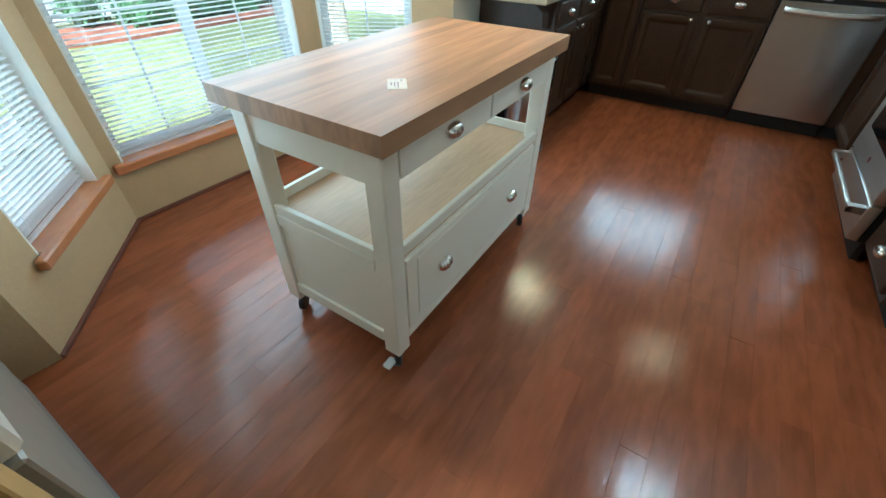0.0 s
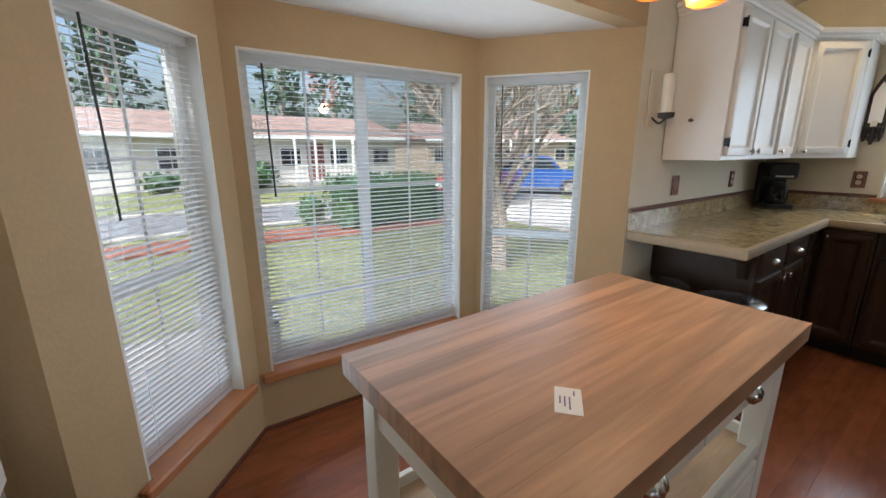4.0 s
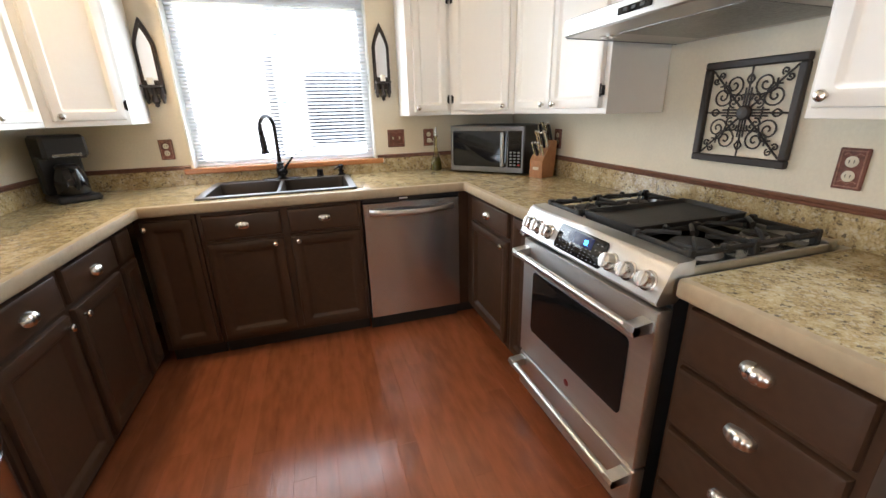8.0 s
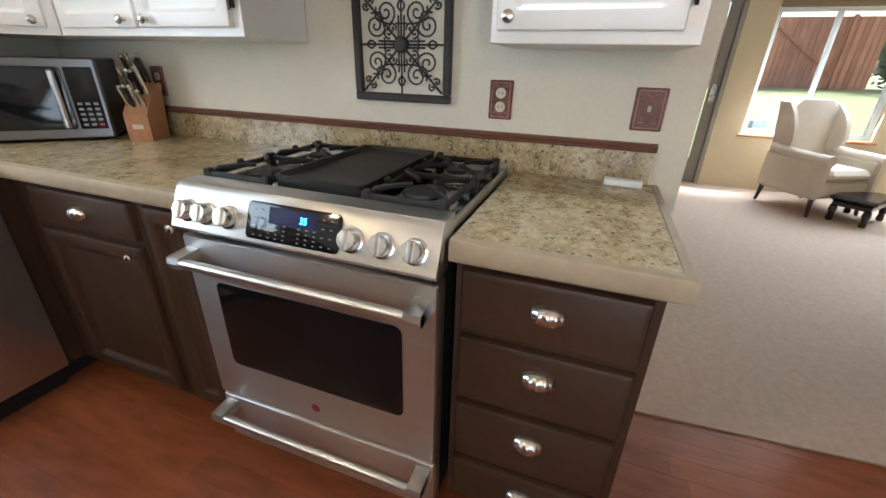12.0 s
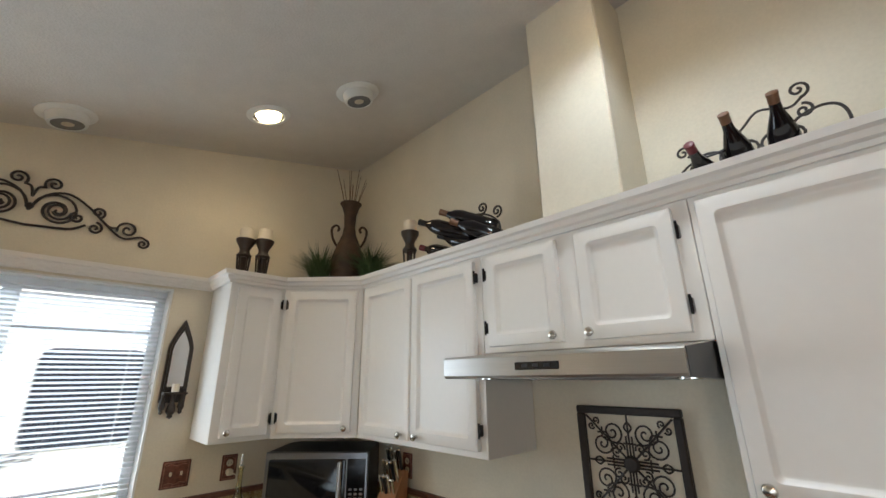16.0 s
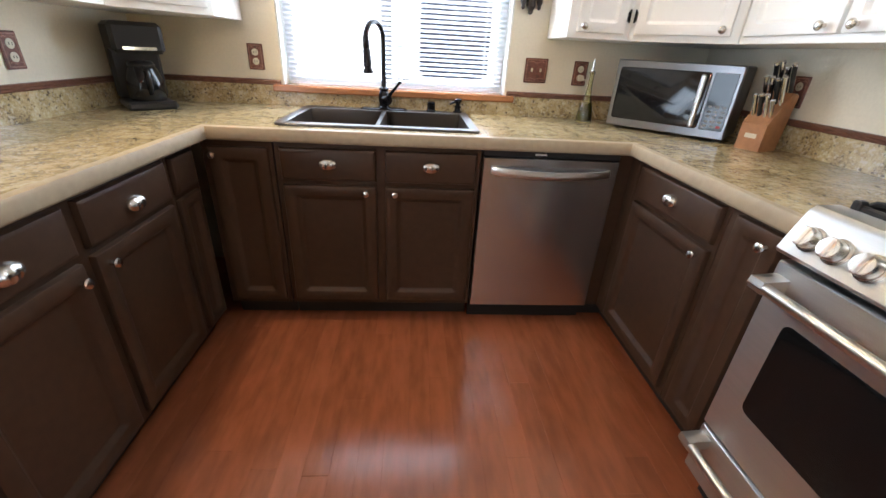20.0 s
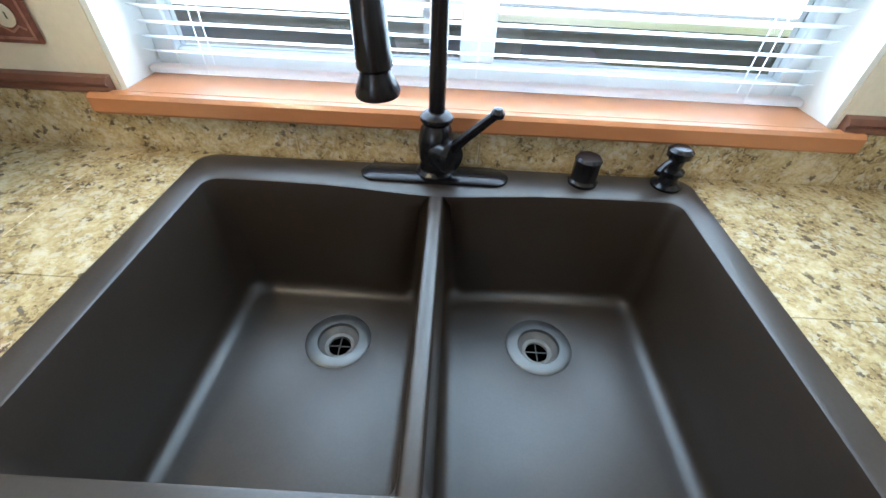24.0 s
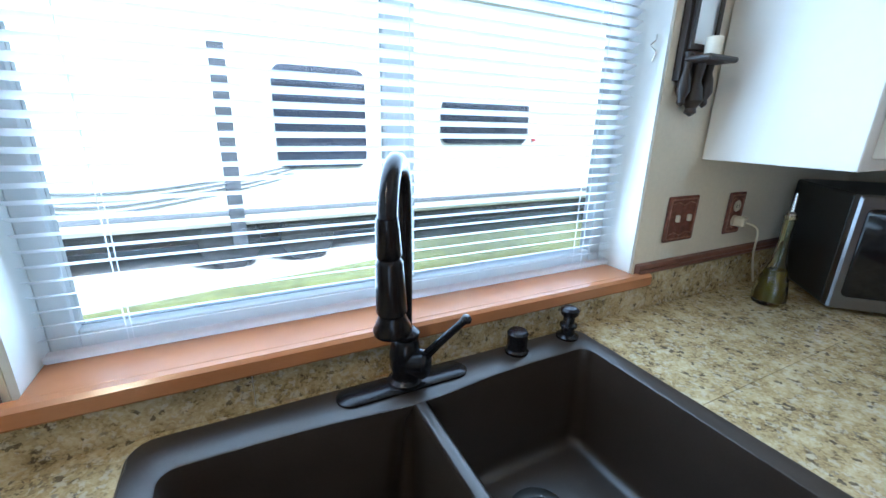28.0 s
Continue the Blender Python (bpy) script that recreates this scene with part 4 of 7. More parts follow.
        part("burner_cap", Shape().lathe([(rad - 0.003, 0.9545), (rad + 0.001, 0.958), (rad - 0.005, 0.964), (0.001, 0.9655)], 24, (x, y, 0)), IRON, b, "black burner cap")
    for x0 in (0.020, w - 0.224):
        x1, xc = x0 + 0.204, x0 + 0.102
        g = Shape()
        for y in (0.100, 0.330, 0.575):
            g.box(x0, x1, y - 0.007, y + 0.007, 0.958, 0.974, 0.004)
        for x in (x0 + 0.007, x1 - 0.007):
            g.box(x - 0.007, x + 0.007, 0.100, 0.575, 0.958, 0.974, 0.004)
            for y in (0.100, 0.330, 0.575):
                g.box(x - 0.010, x + 0.010, y - 0.012, y + 0.012, 0.934, 0.982, 0.004)
        grate = part("grate", g, IRON, r, "black cast-iron grate")
        for yc in (0.212, 0.452):
            fingers = Shape()
            for k in range(4):
                a = radians(45 + 90 * k)
                ca, sa = math.cos(a), math.sin(a)
                out = min(0.094 / max(1e-3, abs(ca)), 0.112 / max(1e-3, abs(sa)))
                fingers.tube([(xc + 0.030 * ca, yc + 0.030 * sa, 0.979), (xc + 0.055 * ca, yc + 0.055 * sa, 0.981), (xc + out * 0.92 * ca, yc + out * 0.92 * sa, 0.978), (xc + out * ca, yc + out * sa, 0.968)], 0.0066, 6)
            part("finger", fingers, IRON, grate)
            for x in (x0 + 0.003, x1 - 0.003):
                part("knuckle", Shape().box(x - 0.009, x + 0.009, yc - 0.010, yc + 0.010, 0.966, 0.984, 0.005), IRON, grate)
    part("griddle", loops(Shape(), [ring_xy(0.236, w - 0.236, 0.105, 0.572, 0.950, 0.02), ring_xy(0.230, w - 0.230, 0.100, 0.577, 0.985, 0.022), ring_xy(0.240, w - 0.240, 0.110, 0.567, 0.986, 0.018),
                                    ring_xy(0.246, w - 0.246, 0.120, 0.560, 0.972, 0.015)]), IRON, r, "black cast-iron griddle")


make_range()


def make_dishwasher():
    w, m = 0.592, pose(0.445, -0.640, 0)
    d = thing("dishwasher", "stainless steel dishwasher with a bowed bar handle", "dishwasher", m=m)
    part("body", Shape().box(0.003, w - 0.003, 0.03, 0.55, 0.10, 0.868, 0.002), BLACK, d)
    part("door", loops(Shape(), [ring(0.002, w - 0.002, 0.105, 0.838, 0.028, 0.004), ring(0.002, w - 0.002, 0.105, 0.838, -0.012, 0.006), ring(0.006, w - 0.006, 0.109, 0.834, -0.018, 0.006)]), DISHSTEEL, d, "brushed steel door")
    part("control_strip", Shape().box(0.002, w - 0.002, -0.010, 0.028, 0.841, 0.866, 0.002), BLACK, d, "black top control strip")
    part("latch", Shape().box(0.22, 0.27, -0.0115, -0.009, 0.850, 0.858, 0.001), JAMB, d)
    rows = []
    for i in range(17):
        t = i / 16
        x = 0.040 + t * (w - 0.08)
        bow = math.sin(math.pi * t)
        rows.append((x, -0.022 - 0.034 * bow ** 0.6, 0.782 - 0.010 * bow))
    h = Shape()
    v, f = [], []
    for x, y, z in rows:
        v += [(x, y + 0.006, z + 0.020), (x, y - 0.004, z + 0.018), (x, y - 0.008, z), (x, y - 0.002, z - 0.014), (x, y + 0.006, z - 0.010)]
    for i in range(16):
        f += [(i * 5 + k, i * 5 + (k + 1) % 5, i * 5 + 5 + (k + 1) % 5, i * 5 + 5 + k) for k in range(5)]
    f += [(0, 1, 2, 3, 4), tuple(80 + k for k in range(5))]
    part("handle", h.add(v, f), SATIN, d, "bowed satin steel bar handle")
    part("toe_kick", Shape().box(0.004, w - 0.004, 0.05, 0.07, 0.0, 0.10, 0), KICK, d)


make_dishwasher()


def make_hood():
    y0, y1 = -1.476, -2.203
    h = thing("range_hood", "stainless steel under-cabinet range hood", "range hood")
    part("canopy", Shape().prism([(1.712, 1.5720), (1.180, 1.5830), (1.175, 1.589), (1.175, 1.640), (1.185, 1.646), (1.414, 1.6665), (1.712, 1.6665)], y1 + 0.002, y0 - 0.002, "y"), STEEL, h, "brushed steel canopy")
    part("end_cap", Shape().prism([(1.712, 1.5705), (1.185, 1.5810), (1.185, 1.644), (1.414, 1.665), (1.712, 1.665)], y1, y1 + 0.003, "y"), BLACK, h, "black painted end")
    part("end_cap", Shape().prism([(1.712, 1.5705), (1.185, 1.5810), (1.185, 1.644), (1.414, 1.665), (1.712, 1.665)], y0 - 0.003, y0, "y"), BLACK, h, "black painted end")
    plate = part("switch_plate", Shape().box(1.1715, 1.176, -1.905, -1.765, 1.603, 1.624, 0.004), BLACKGLASS, h, "black switch plate")
    for y in (-1.80, -1.835, -1.87):
        part("switch", Shape().box(1.1695, 1.172, y - 0.010, y + 0.010, 1.609, 1.619, 0.002), BLACK, plate)
    part("filter", Shape().prism([(1.67, 1.5735), (1.30, 1.5815), (1.30, 1.5785), (1.67, 1.5705)], -2.10, -1.63, "y"), material("hood_filter", (0.35, 0.35, 0.34), 0.45, 0.9, 0.3, 90, 0.3), h, "aluminium grease filter")
    for y in (-1.56, -2.17):
        part("lamp_lens", Shape(pose(1.31, y, 1.5805, 180, -1)).lathe([(0.032, -0.002), (0.032, 0.003), (0.022, 0.006)], 18), CHROME, h, "round lamp lens")


make_hood()


def bowl_ring(x0, x1, y0, y1, z, rl, rr, n=6):
    """A rounded rectangle whose left and right corners differ."""
    pts = []
    for cx, cy, a, r in ((x1 - rr, y1 - rr, 0, rr), (x0 + rl, y1 - rl, 90, rl), (x0 + rl, y0 + rl, 180, rl), (x1 - rr, y0 + rr, 270, rr)):
        for k in range(n):
            t = radians(a + 90 * k / (n - 1))
            pts.append((cx + r * math.cos(t), cy + r * math.sin(t), z))
    return pts


def bowed(pts, depth, n=12):
    """A ring whose straight back edge is divided and bows forward by depth round the faucet."""
    a, b = Vector(pts[5]), Vector(pts[6])
    line = [a.lerp(b, k / (n + 1)) for k in range(n + 2)]
    line = [(p.x, p.y - depth * math.exp(-((p.x - 0.002) / 0.13) ** 2), p.z) for p in line]
    return list(pts[:5]) + line + list(pts[7:])


def make_sink():
    s = thing("kitchen_sink", "dark brown composite double-bowl drop-in sink", "sink")
    X0, X1, Y0, Y1 = -0.412, 0.436, -0.598, -0.030
    bl, br, by0, by1 = (-0.368, -0.0065), (0.0125, 0.394), -0.545, -0.106
    rim = [ring_xy(X0, X1, Y0, Y1, 0.9205, 0.035, 6), ring_xy(X0, X1, Y0, Y1, 0.926, 0.035, 6), ring_xy(X0 + 0.004, X1 - 0.004, Y0 + 0.004, Y1 - 0.004, 0.9300, 0.032, 6),
           ring_xy(bl[0] - 0.003, br[1] + 0.003, by0 - 0.003, by1 + 0.003, 0.9300, 0.024, 6), ring_xy(bl[0], br[1], by0, by1, 0.9280, 0.022, 6)]
    rim = [bowed(r, b) for r, b in zip(rim, (0, 0, 0, 0.017, 0.018))]
    part("rim", loops(Shape(), rim, False, False), SINKSTONE, s, "flat composite rim")
    top = [(-0.0081, 0.914), (-0.0081, 0.9240), (-0.0062, 0.9270), (-0.001, 0.9288), (0.007, 0.9288), (0.0122, 0.9270), (0.0141, 0.9240), (0.0141, 0.914)]
    part("divider", Shape().prism(top, by0 - 0.001, by1 - 0.014, "y"), SINKSTONE, s, "low rounded divider", smooth=80)
    for x0, x1, dx, floor_z in ((*bl, -0.157, 0.690), (*br, 0.193, 0.705)):
        rows = []
        for inset, z, r in ((0.0, 0.9280, 0.0), (0.001, 0.922, 0.002), (0.003, 0.905, 0.012), (0.006, 0.82, 0.024), (0.010, floor_z + 0.05, 0.030)):
            inner = r
            rows.append(bowl_ring(x0 + inset, x1 - inset, by0 + inset, by1 - inset, z, *((0.022 + inset, 0.003 + inner) if x0 < 0 else (0.003 + inner, 0.022 + inset))))
        for k in range(1, 7):
            a = math.pi / 2 * k / 6
            inset = 0.010 + 0.026 * (1 - math.cos(a))
            rows.append(ring_xy(x0 + inset, x1 - inset, by0 + inset, by1 - inset, floor_z + 0.028 * (1 - math.sin(a)), 0.038 - 0.003 * k, 6))
        rows.append(ring_xy(x0 + 0.050, x1 - 0.050, by0 + 0.050, by1 - 0.050, floor_z, 0.014, 6))
        rows.append(ring_xy(dx - 0.062, dx + 0.062, -0.296, -0.172, floor_z - 0.0006, 0.050, 6))
        rows.append(ring_xy(dx - 0.050, dx + 0.050, -0.284, -0.184, floor_z - 0.003, 0.048, 6))
        rows = [bowed(r, 0.018 * max(0.0, 1 - k / 11)) for k, r in enumerate(rows)]
        part("bowl", loops(Shape(), rows, False, False), SINKSTONE, s, "deep composite bowl", smooth=75)
        z = floor_z + 0.0006
        d = part("drain", Shape().lathe([(0.0335, z - 0.008), (0.034, z - 0.004), (0.036, z - 0.001), (0.053, z), (0.057, z - 0.002), (0.057, z - 0.006)], 30, (dx, -0.234, 0), False), DRAIN, s, "dull steel drain flange")
        part("strainer", Shape().lathe([(0.0338, z - 0.006), (0.030, z - 0.012), (0.026, z - 0.018), (0.020, z - 0.0195), (0.0195, z - 0.024), (0.001, z - 0.024)], 24, (dx, -0.234, 0), False), CUPDARK, d, "dark strainer cup")
        part("grate_hole", Shape().lathe([(0.0192, z - 0.0238), (0.001, z - 0.0238)], 20, (dx, -0.234, 0)), KICK, d, "black outlet hole")
        part("cross", Shape().box(dx - 0.0195, dx + 0.0195, -0.2352, -0.2328, z - 0.0235, z - 0.0205, 0.0008).box(dx - 0.0012, dx + 0.0012, -0.2535, -0.2145, z - 0.0235, z - 0.0205, 0.0008), DRAIN, d, "steel cross bars")


make_sink()


def make_faucet():
    f = thing("faucet", "dark bronze gooseneck kitchen faucet with pull-down spray", "faucet", m=pose(-0.010, 0, 0))
    z = 0.9305
    part("deck_plate", loops(Shape(), [ring_xy(-0.115, 0.130, -0.093, -0.040, z, 0.026, 6), ring_xy(-0.115, 0.130, -0.093, -0.040, z + 0.004, 0.026, 6), ring_xy(-0.105, 0.120, -0.086, -0.047, z + 0.009, 0.019, 6)]), BRONZE, f, "oval deck plate")
    c = (0.008, -0.066, 0)
    part("body", Shape().lathe([(0.030, z + 0.006), (0.031, z + 0.012), (0.025, z + 0.018), (0.024, z + 0.030), (0.027, z + 0.040), (0.028, z + 0.062), (0.024, z + 0.085), (0.020, z + 0.092), (0.025, z + 0.098), (0.025, z + 0.104), (0.018, z + 0.110), (0.014, z + 0.112)], 24, c), BRONZE, f, "turned faucet body")
    pivot = part("valve", Shape(Matrix.Translation((0.026, -0.088, z + 0.050)) @ look((0, 0, 0), (0.75, -0.65, 0.1)).to_3x3().to_4x4() @ pose(0, 0, 0, 180)).lathe([(0.024, -0.018), (0.026, 0.0), (0.026, 0.010), (0.020, 0.016), (0.001, 0.018)], 20), BRONZE, f, "round valve cap")
    part("lever", Shape().tube([(0.030, -0.092, z + 0.060), (0.052, -0.105, z + 0.090), (0.090, -0.126, z + 0.136)], 0.009, 10, 0.0065).lathe([(0.001, 0), (0.009, 0.002), (0.010, 0.008), (0.006, 0.014), (0.001, 0.015)], 12, (0.092, -0.127, z + 0.131)), BRONZE, pivot, "slanted lever handle")
    n = Vector((c[0], c[1], 0))
    way = Vector((-0.49, -0.87, 0)).normalized()
    pts = [n + Vector((0, 0, z + 0.105)), n + Vector((0, 0, z + 0.22)), n + Vector((0, 0, z + 0.31))]
    rad = 0.073
    for k in range(1, 13):
        a = math.pi * k / 12
        pts.append(n + way * (rad - rad * math.cos(a)) + Vector((0, 0, z + 0.325 + rad * math.sin(a))))
    end = pts[-1]
    part("neck", Shape().tube(pts, 0.0125, 14), BRONZE, f, "tall curved neck")
    spray = [(0.0135, 0.012), (0.0150, 0.0), (0.0165, -0.035), (0.0145, -0.040), (0.0175, -0.046), (0.0205, -0.115), (0.0175, -0.119), (0.0185, -0.124), (0.0265, -0.142), (0.0255, -0.147), (0.001, -0.147)]
    part("spray_head", Shape(Matrix.Translation(end) @ pose(0, 0, 0, 3, -3)).lathe(spray, 22), BRONZE, f, "flared spray head")
    a = thing("air_gap_cap", "dark bronze dishwasher air gap cap on the sink", "air gap", m=pose(-0.007, 0, 0))
    part("cap", Shape().lathe([(0.024, 0.9303), (0.025, 0.936), (0.021, 0.940), (0.021, 0.968), (0.022, 0.974), (0.018, 0.979), (0.001, 0.980)], 20, (0.252, -0.062, 0)), BRONZE, a)
    p = thing("soap_dispenser", "dark bronze soap pump on the sink rim", "soap dispenser", m=pose(-0.010, 0, 0))
    part("base", Shape().lathe([(0.024, 0.9303), (0.025, 0.935), (0.016, 0.940), (0.014, 0.952), (0.019, 0.957), (0.019, 0.962), (0.012, 0.966), (0.013, 0.980), (0.019, 0.986), (0.020, 0.996), (0.014, 1.001), (0.001, 1.002)], 20, (0.396, -0.058, 0)), BRONZE, p)
    part("spout", Shape().tube([(0.394, -0.060, 0.984), (0.365, -0.085, 0.982), (0.352, -0.096, 0.975)], 0.0055, 8), BRONZE, p)


make_faucet()


def make_island():
    x0, x1, y0, y1, top = -0.882, -0.268, -3.907, -2.776, 0.888
    isl = thing("kitchen_island", "cream painted rolling island with a butcher block top", "kitchen island")
    slab = part("top", Shape().box(x0 + 0.003, x1 - 0.003, y0 + 0.003, y1 - 0.003, top - 0.050, top - 0.0012, 0.006), BUTCHER, isl, "butcher block top")
    rng = random.Random(7)
    n = 13
    for i in range(n):
        a, b = x0 + (x1 - x0) * i / n, x0 + (x1 - x0) * (i + 1) / n
        cuts = [y0, y1]
        for c, e in zip(cuts, cuts[1:]):
            part("stave", Shape().box(a + 0.00005, b - 0.00005, c, e, top - 0.052, top - rng.uniform(0, 0.0002), 0.0002), BUTCHER, slab)
    bx0, bx1, by0, by1 = -0.842, -0.300, -3.878, -2.806
    for x in (bx0, bx1 - 0.062):
        for y in (by0, by1 - 0.062):
            leg = part("leg", Shape().box(x, x + 0.062, y, y + 0.062, 0.085, top - 0.053, 0.004), ISLAND, isl, "square cream leg")
            c = part("caster", Shape(pose(x + 0.031, y + 0.031, 0.034, 0, 90, 30)).lathe([(0.001, -0.011), (0.030, -0.011), (0.034, -0.007), (0.034, 0.007), (0.030, 0.011), (0.001, 0.011)], 18), BLACK, leg, "black swivel caster")
    for y in (by0, by1):
        part("brake_lever", Shape().box(bx1 - 0.05, bx1 - 0.02, y - 0.035 if y == by0 else y - 0.02, y + 0.01, 0.036, 0.050, 0.004), JAMB, isl, "pale caster brake lever")
    # upper drawer box
    part("apron", Shape().box(bx0 + 0.006, bx1 - 0.006, by0 + 0.008, by1 - 0.008, 0.728, top - 0.0535, 0.002), ISLAND, isl, "cream apron box")
    for a, b in ((by0 + 0.066, -3.347), (-3.337, by1 - 0.066)):
        d = part("drawer_front", Shape().box(bx1 - 0.006, bx1 + 0.001, a, b, 0.738, top - 0.06, 0.002), ISLAND, isl)
        part("cup_pull", Shape(pose(bx1 + 0.002, (a + b) / 2, 0.783, 0, 0, 90)).add(*(lambda s: (s.v, s.f))(cup_shape(0, 0, 0, 0.072, 0.046, 0.026))), NICKEL, d, "satin nickel cup pull")
    # shelf and lower drawer box
    part("shelf", Shape().box(bx0 + 0.012, bx1 - 0.012, by0 + 0.012, by1 - 0.012, 0.470, 0.486, 0.001), PALEWOOD, isl, "pale wooden shelf")
    for a in ((bx0 + 0.064, bx1 - 0.064, by0 + 0.004, by0 + 0.022, 0.486, 0.522), (bx0 + 0.064, bx1 - 0.064, by1 - 0.022, by1 - 0.004, 0.486, 0.522),
              (bx0 + 0.004, bx0 + 0.022, by0 + 0.064, by1 - 0.064, 0.486, 0.522), (bx1 - 0.022, bx1 - 0.004, by0 + 0.064, by1 - 0.064, 0.486, 0.522)):
        part("shelf_rail", Shape().box(*a, 0.002), ISLAND, isl)
    part("lower_box", Shape().box(bx0 + 0.010, bx1 - 0.012, by0 + 0.012, by1 - 0.012, 0.128, 0.469, 0.001), ISLAND, isl, "cream lower box")
    for a in ((bx0 + 0.064, bx1 - 0.064, by0 + 0.002, by0 + 0.014, 0.128, 0.175), (bx0 + 0.064, bx1 - 0.064, by0 + 0.002, by0 + 0.014, 0.440, 0.484),
              (bx0 + 0.064, bx1 - 0.064, by1 - 0.014, by1 - 0.002, 0.128, 0.175)):
        part("end_rail", Shape().box(*a, 0.002), ISLAND, isl)
    part("base_rail", Shape().box(bx1 - 0.014, bx1 - 0.003, by0 + 0.064, by1 - 0.064, 0.128, 0.165, 0.002), ISLAND, isl)
    d = part("large_drawer_front", Shape().box(bx1 - 0.013, bx1 - 0.002, by0 + 0.070, by1 - 0.070, 0.170, 0.462, 0.002).box(bx1 - 0.003, bx1 + 0.0015, by0 + 0.120, by1 - 0.120, 0.200, 0.440, 0.002), ISLAND, isl, "wide cream drawer front")
    for y in (-3.613, -3.097):
        part("cup_pull", Shape(pose(bx1 + 0.002, y, 0.322, 0, 0, 90)).add(*(lambda s: (s.v, s.f))(cup_shape(0, 0, 0, 0.072, 0.046, 0.026))), NICKEL, d, "satin nickel cup pull")
    card = thing("business_card", "small white printed card lying on the island", "card", m=pose(-0.447, -3.625, top + 0.0002, 0, 0, -51))
    part("card", Shape().box(-0.044, 0.044, -0.026, 0.026, 0, 0.0006, 0), material("card_stock", (0.80, 0.79, 0.77), 0.6, grain=0.02), card, smooth=0)
    ink = material("card_ink", (0.12, 0.12, 0.22), 0.6)
    for k, (a, b) in enumerate(((-0.034, -0.018), (-0.012, 0.030), (-0.012, 0.022), (-0.012, 0.014))):
        part("print", Shape().box(a, b, 0.010 - 0.009 * k, 0.013 - 0.009 * k, 0.0006, 0.0008, 0), ink, card, smooth=0)


make_island()


def make_bin(x, y, turn, label):
    b = thing("step_bin", label, "trash can", "steel step bins", pose(x, y, 0, 0, 0, turn))
    part("base_ring", Shape().lathe([(0.140, 0), (0.143, 0.004), (0.143, 0.030), (0.139, 0.036)], 36), BLACK, b, "black plastic base ring")
    part("body", Shape().lathe([(0.1385, 0.034), (0.1395, 0.040), (0.1395, 0.585), (0.137, 0.588)], 40), BINSTEEL, b, "brushed steel cylinder")
    part("collar", Shape().lathe([(0.136, 0.586), (0.1375, 0.592), (0.1375, 0.602), (0.134, 0.606)], 40), BLACK, b, "black collar")
    part("lid", Shape().lathe([(0.136, 0.604), (0.1445, 0.606), (0.1465, 0.612), (0.1465, 0.632), (0.143, 0.640), (0.128, 0.648), (0.08, 0.658), (0.001, 0.661)], 40), BINSTEEL, b, "domed steel lid")
    part("pedal", Shape().box(-0.040, 0.040, -0.205, -0.130, 0.012, 0.024, 0.006), CHROME, b, "steel foot pedal")


make_bin(-0.708, -1.975, 12, "round brushed steel step bin beside the base cabinet")
make_bin(-1.045, -1.985, 8, "round brushed steel step bin beneath the worktop")


def make_fridge():
    m = pose(-1.325, -4.612, 0)
    f = thing("refrigerator", "white refrigerator with black handles in an alcove", "refrigerator", m=m)
    white = material("white_appliance_enamel", (0.74, 0.72, 0.66), 0.35, grain=0.03, scale=120, bump=0.08)
    part("cabinet", Shape().box(0.01, 0.895, -0.74, -0.075, 0.02, 1.74, 0.006), white, f)
    for x0, x1 in ((0.012, 0.452), (0.458, 0.893)):
        d = part("door", Shape().box(x0, x1, -0.072, 0.018, 0.585, 1.735, 0.012), white, f, "white enamelled door")
        hx = x1 - 0.05 if x0 < 0.2 else x0 + 0.05
        part("handle", Shape().tube([(hx, 0.017, 0.76), (hx, 0.034, 0.79), (hx, 0.038, 1.1), (hx, 0.034, 1.40), (hx, 0.017, 1.43)], 0.016, 8), BLACK, d, "black bow handle")
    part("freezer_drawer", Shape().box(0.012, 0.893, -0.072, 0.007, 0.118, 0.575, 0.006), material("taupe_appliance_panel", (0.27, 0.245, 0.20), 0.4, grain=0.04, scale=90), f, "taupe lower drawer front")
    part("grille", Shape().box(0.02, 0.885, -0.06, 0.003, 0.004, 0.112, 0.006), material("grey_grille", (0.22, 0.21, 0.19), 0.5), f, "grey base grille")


make_fridge()


# ---- wrought iron, candles, bottles ----
def spiral(cx, cz, r0, a0, turns, r1=0.12, n=22):
    """A scroll in the plane of a wall: from radius r0 at angle a0 (degrees), winding in."""
    pts = []
    for k in range(n + 1):
        t = k / n
        r, a = r0 * (1 - t) + r0 * r1 * t, radians(a0 + 360 * turns * t)
        pts.append((cx + r * math.cos(a), 0.0, cz + r * math.sin(a)))
    return pts


def bend(points, n=6):
    """A smooth curve through points (Catmull-Rom)."""
    p = [Vector(q) for q in points]
    p = [p[0] * 2 - p[1]] + p + [p[-1] * 2 - p[-2]]
    out = []
    for i in range(1, len(p) - 2):
        for k in range(n):
            t = k / n
            a, b, c, d = p[i - 1], p[i], p[i + 1], p[i + 2]
            out.append(0.5 * ((2 * b) + (c - a) * t + (2 * a - 5 * b + 4 * c - d) * t * t + (3 * b - a - 3 * c + d) * t ** 3))
    return out + [p[-2]]


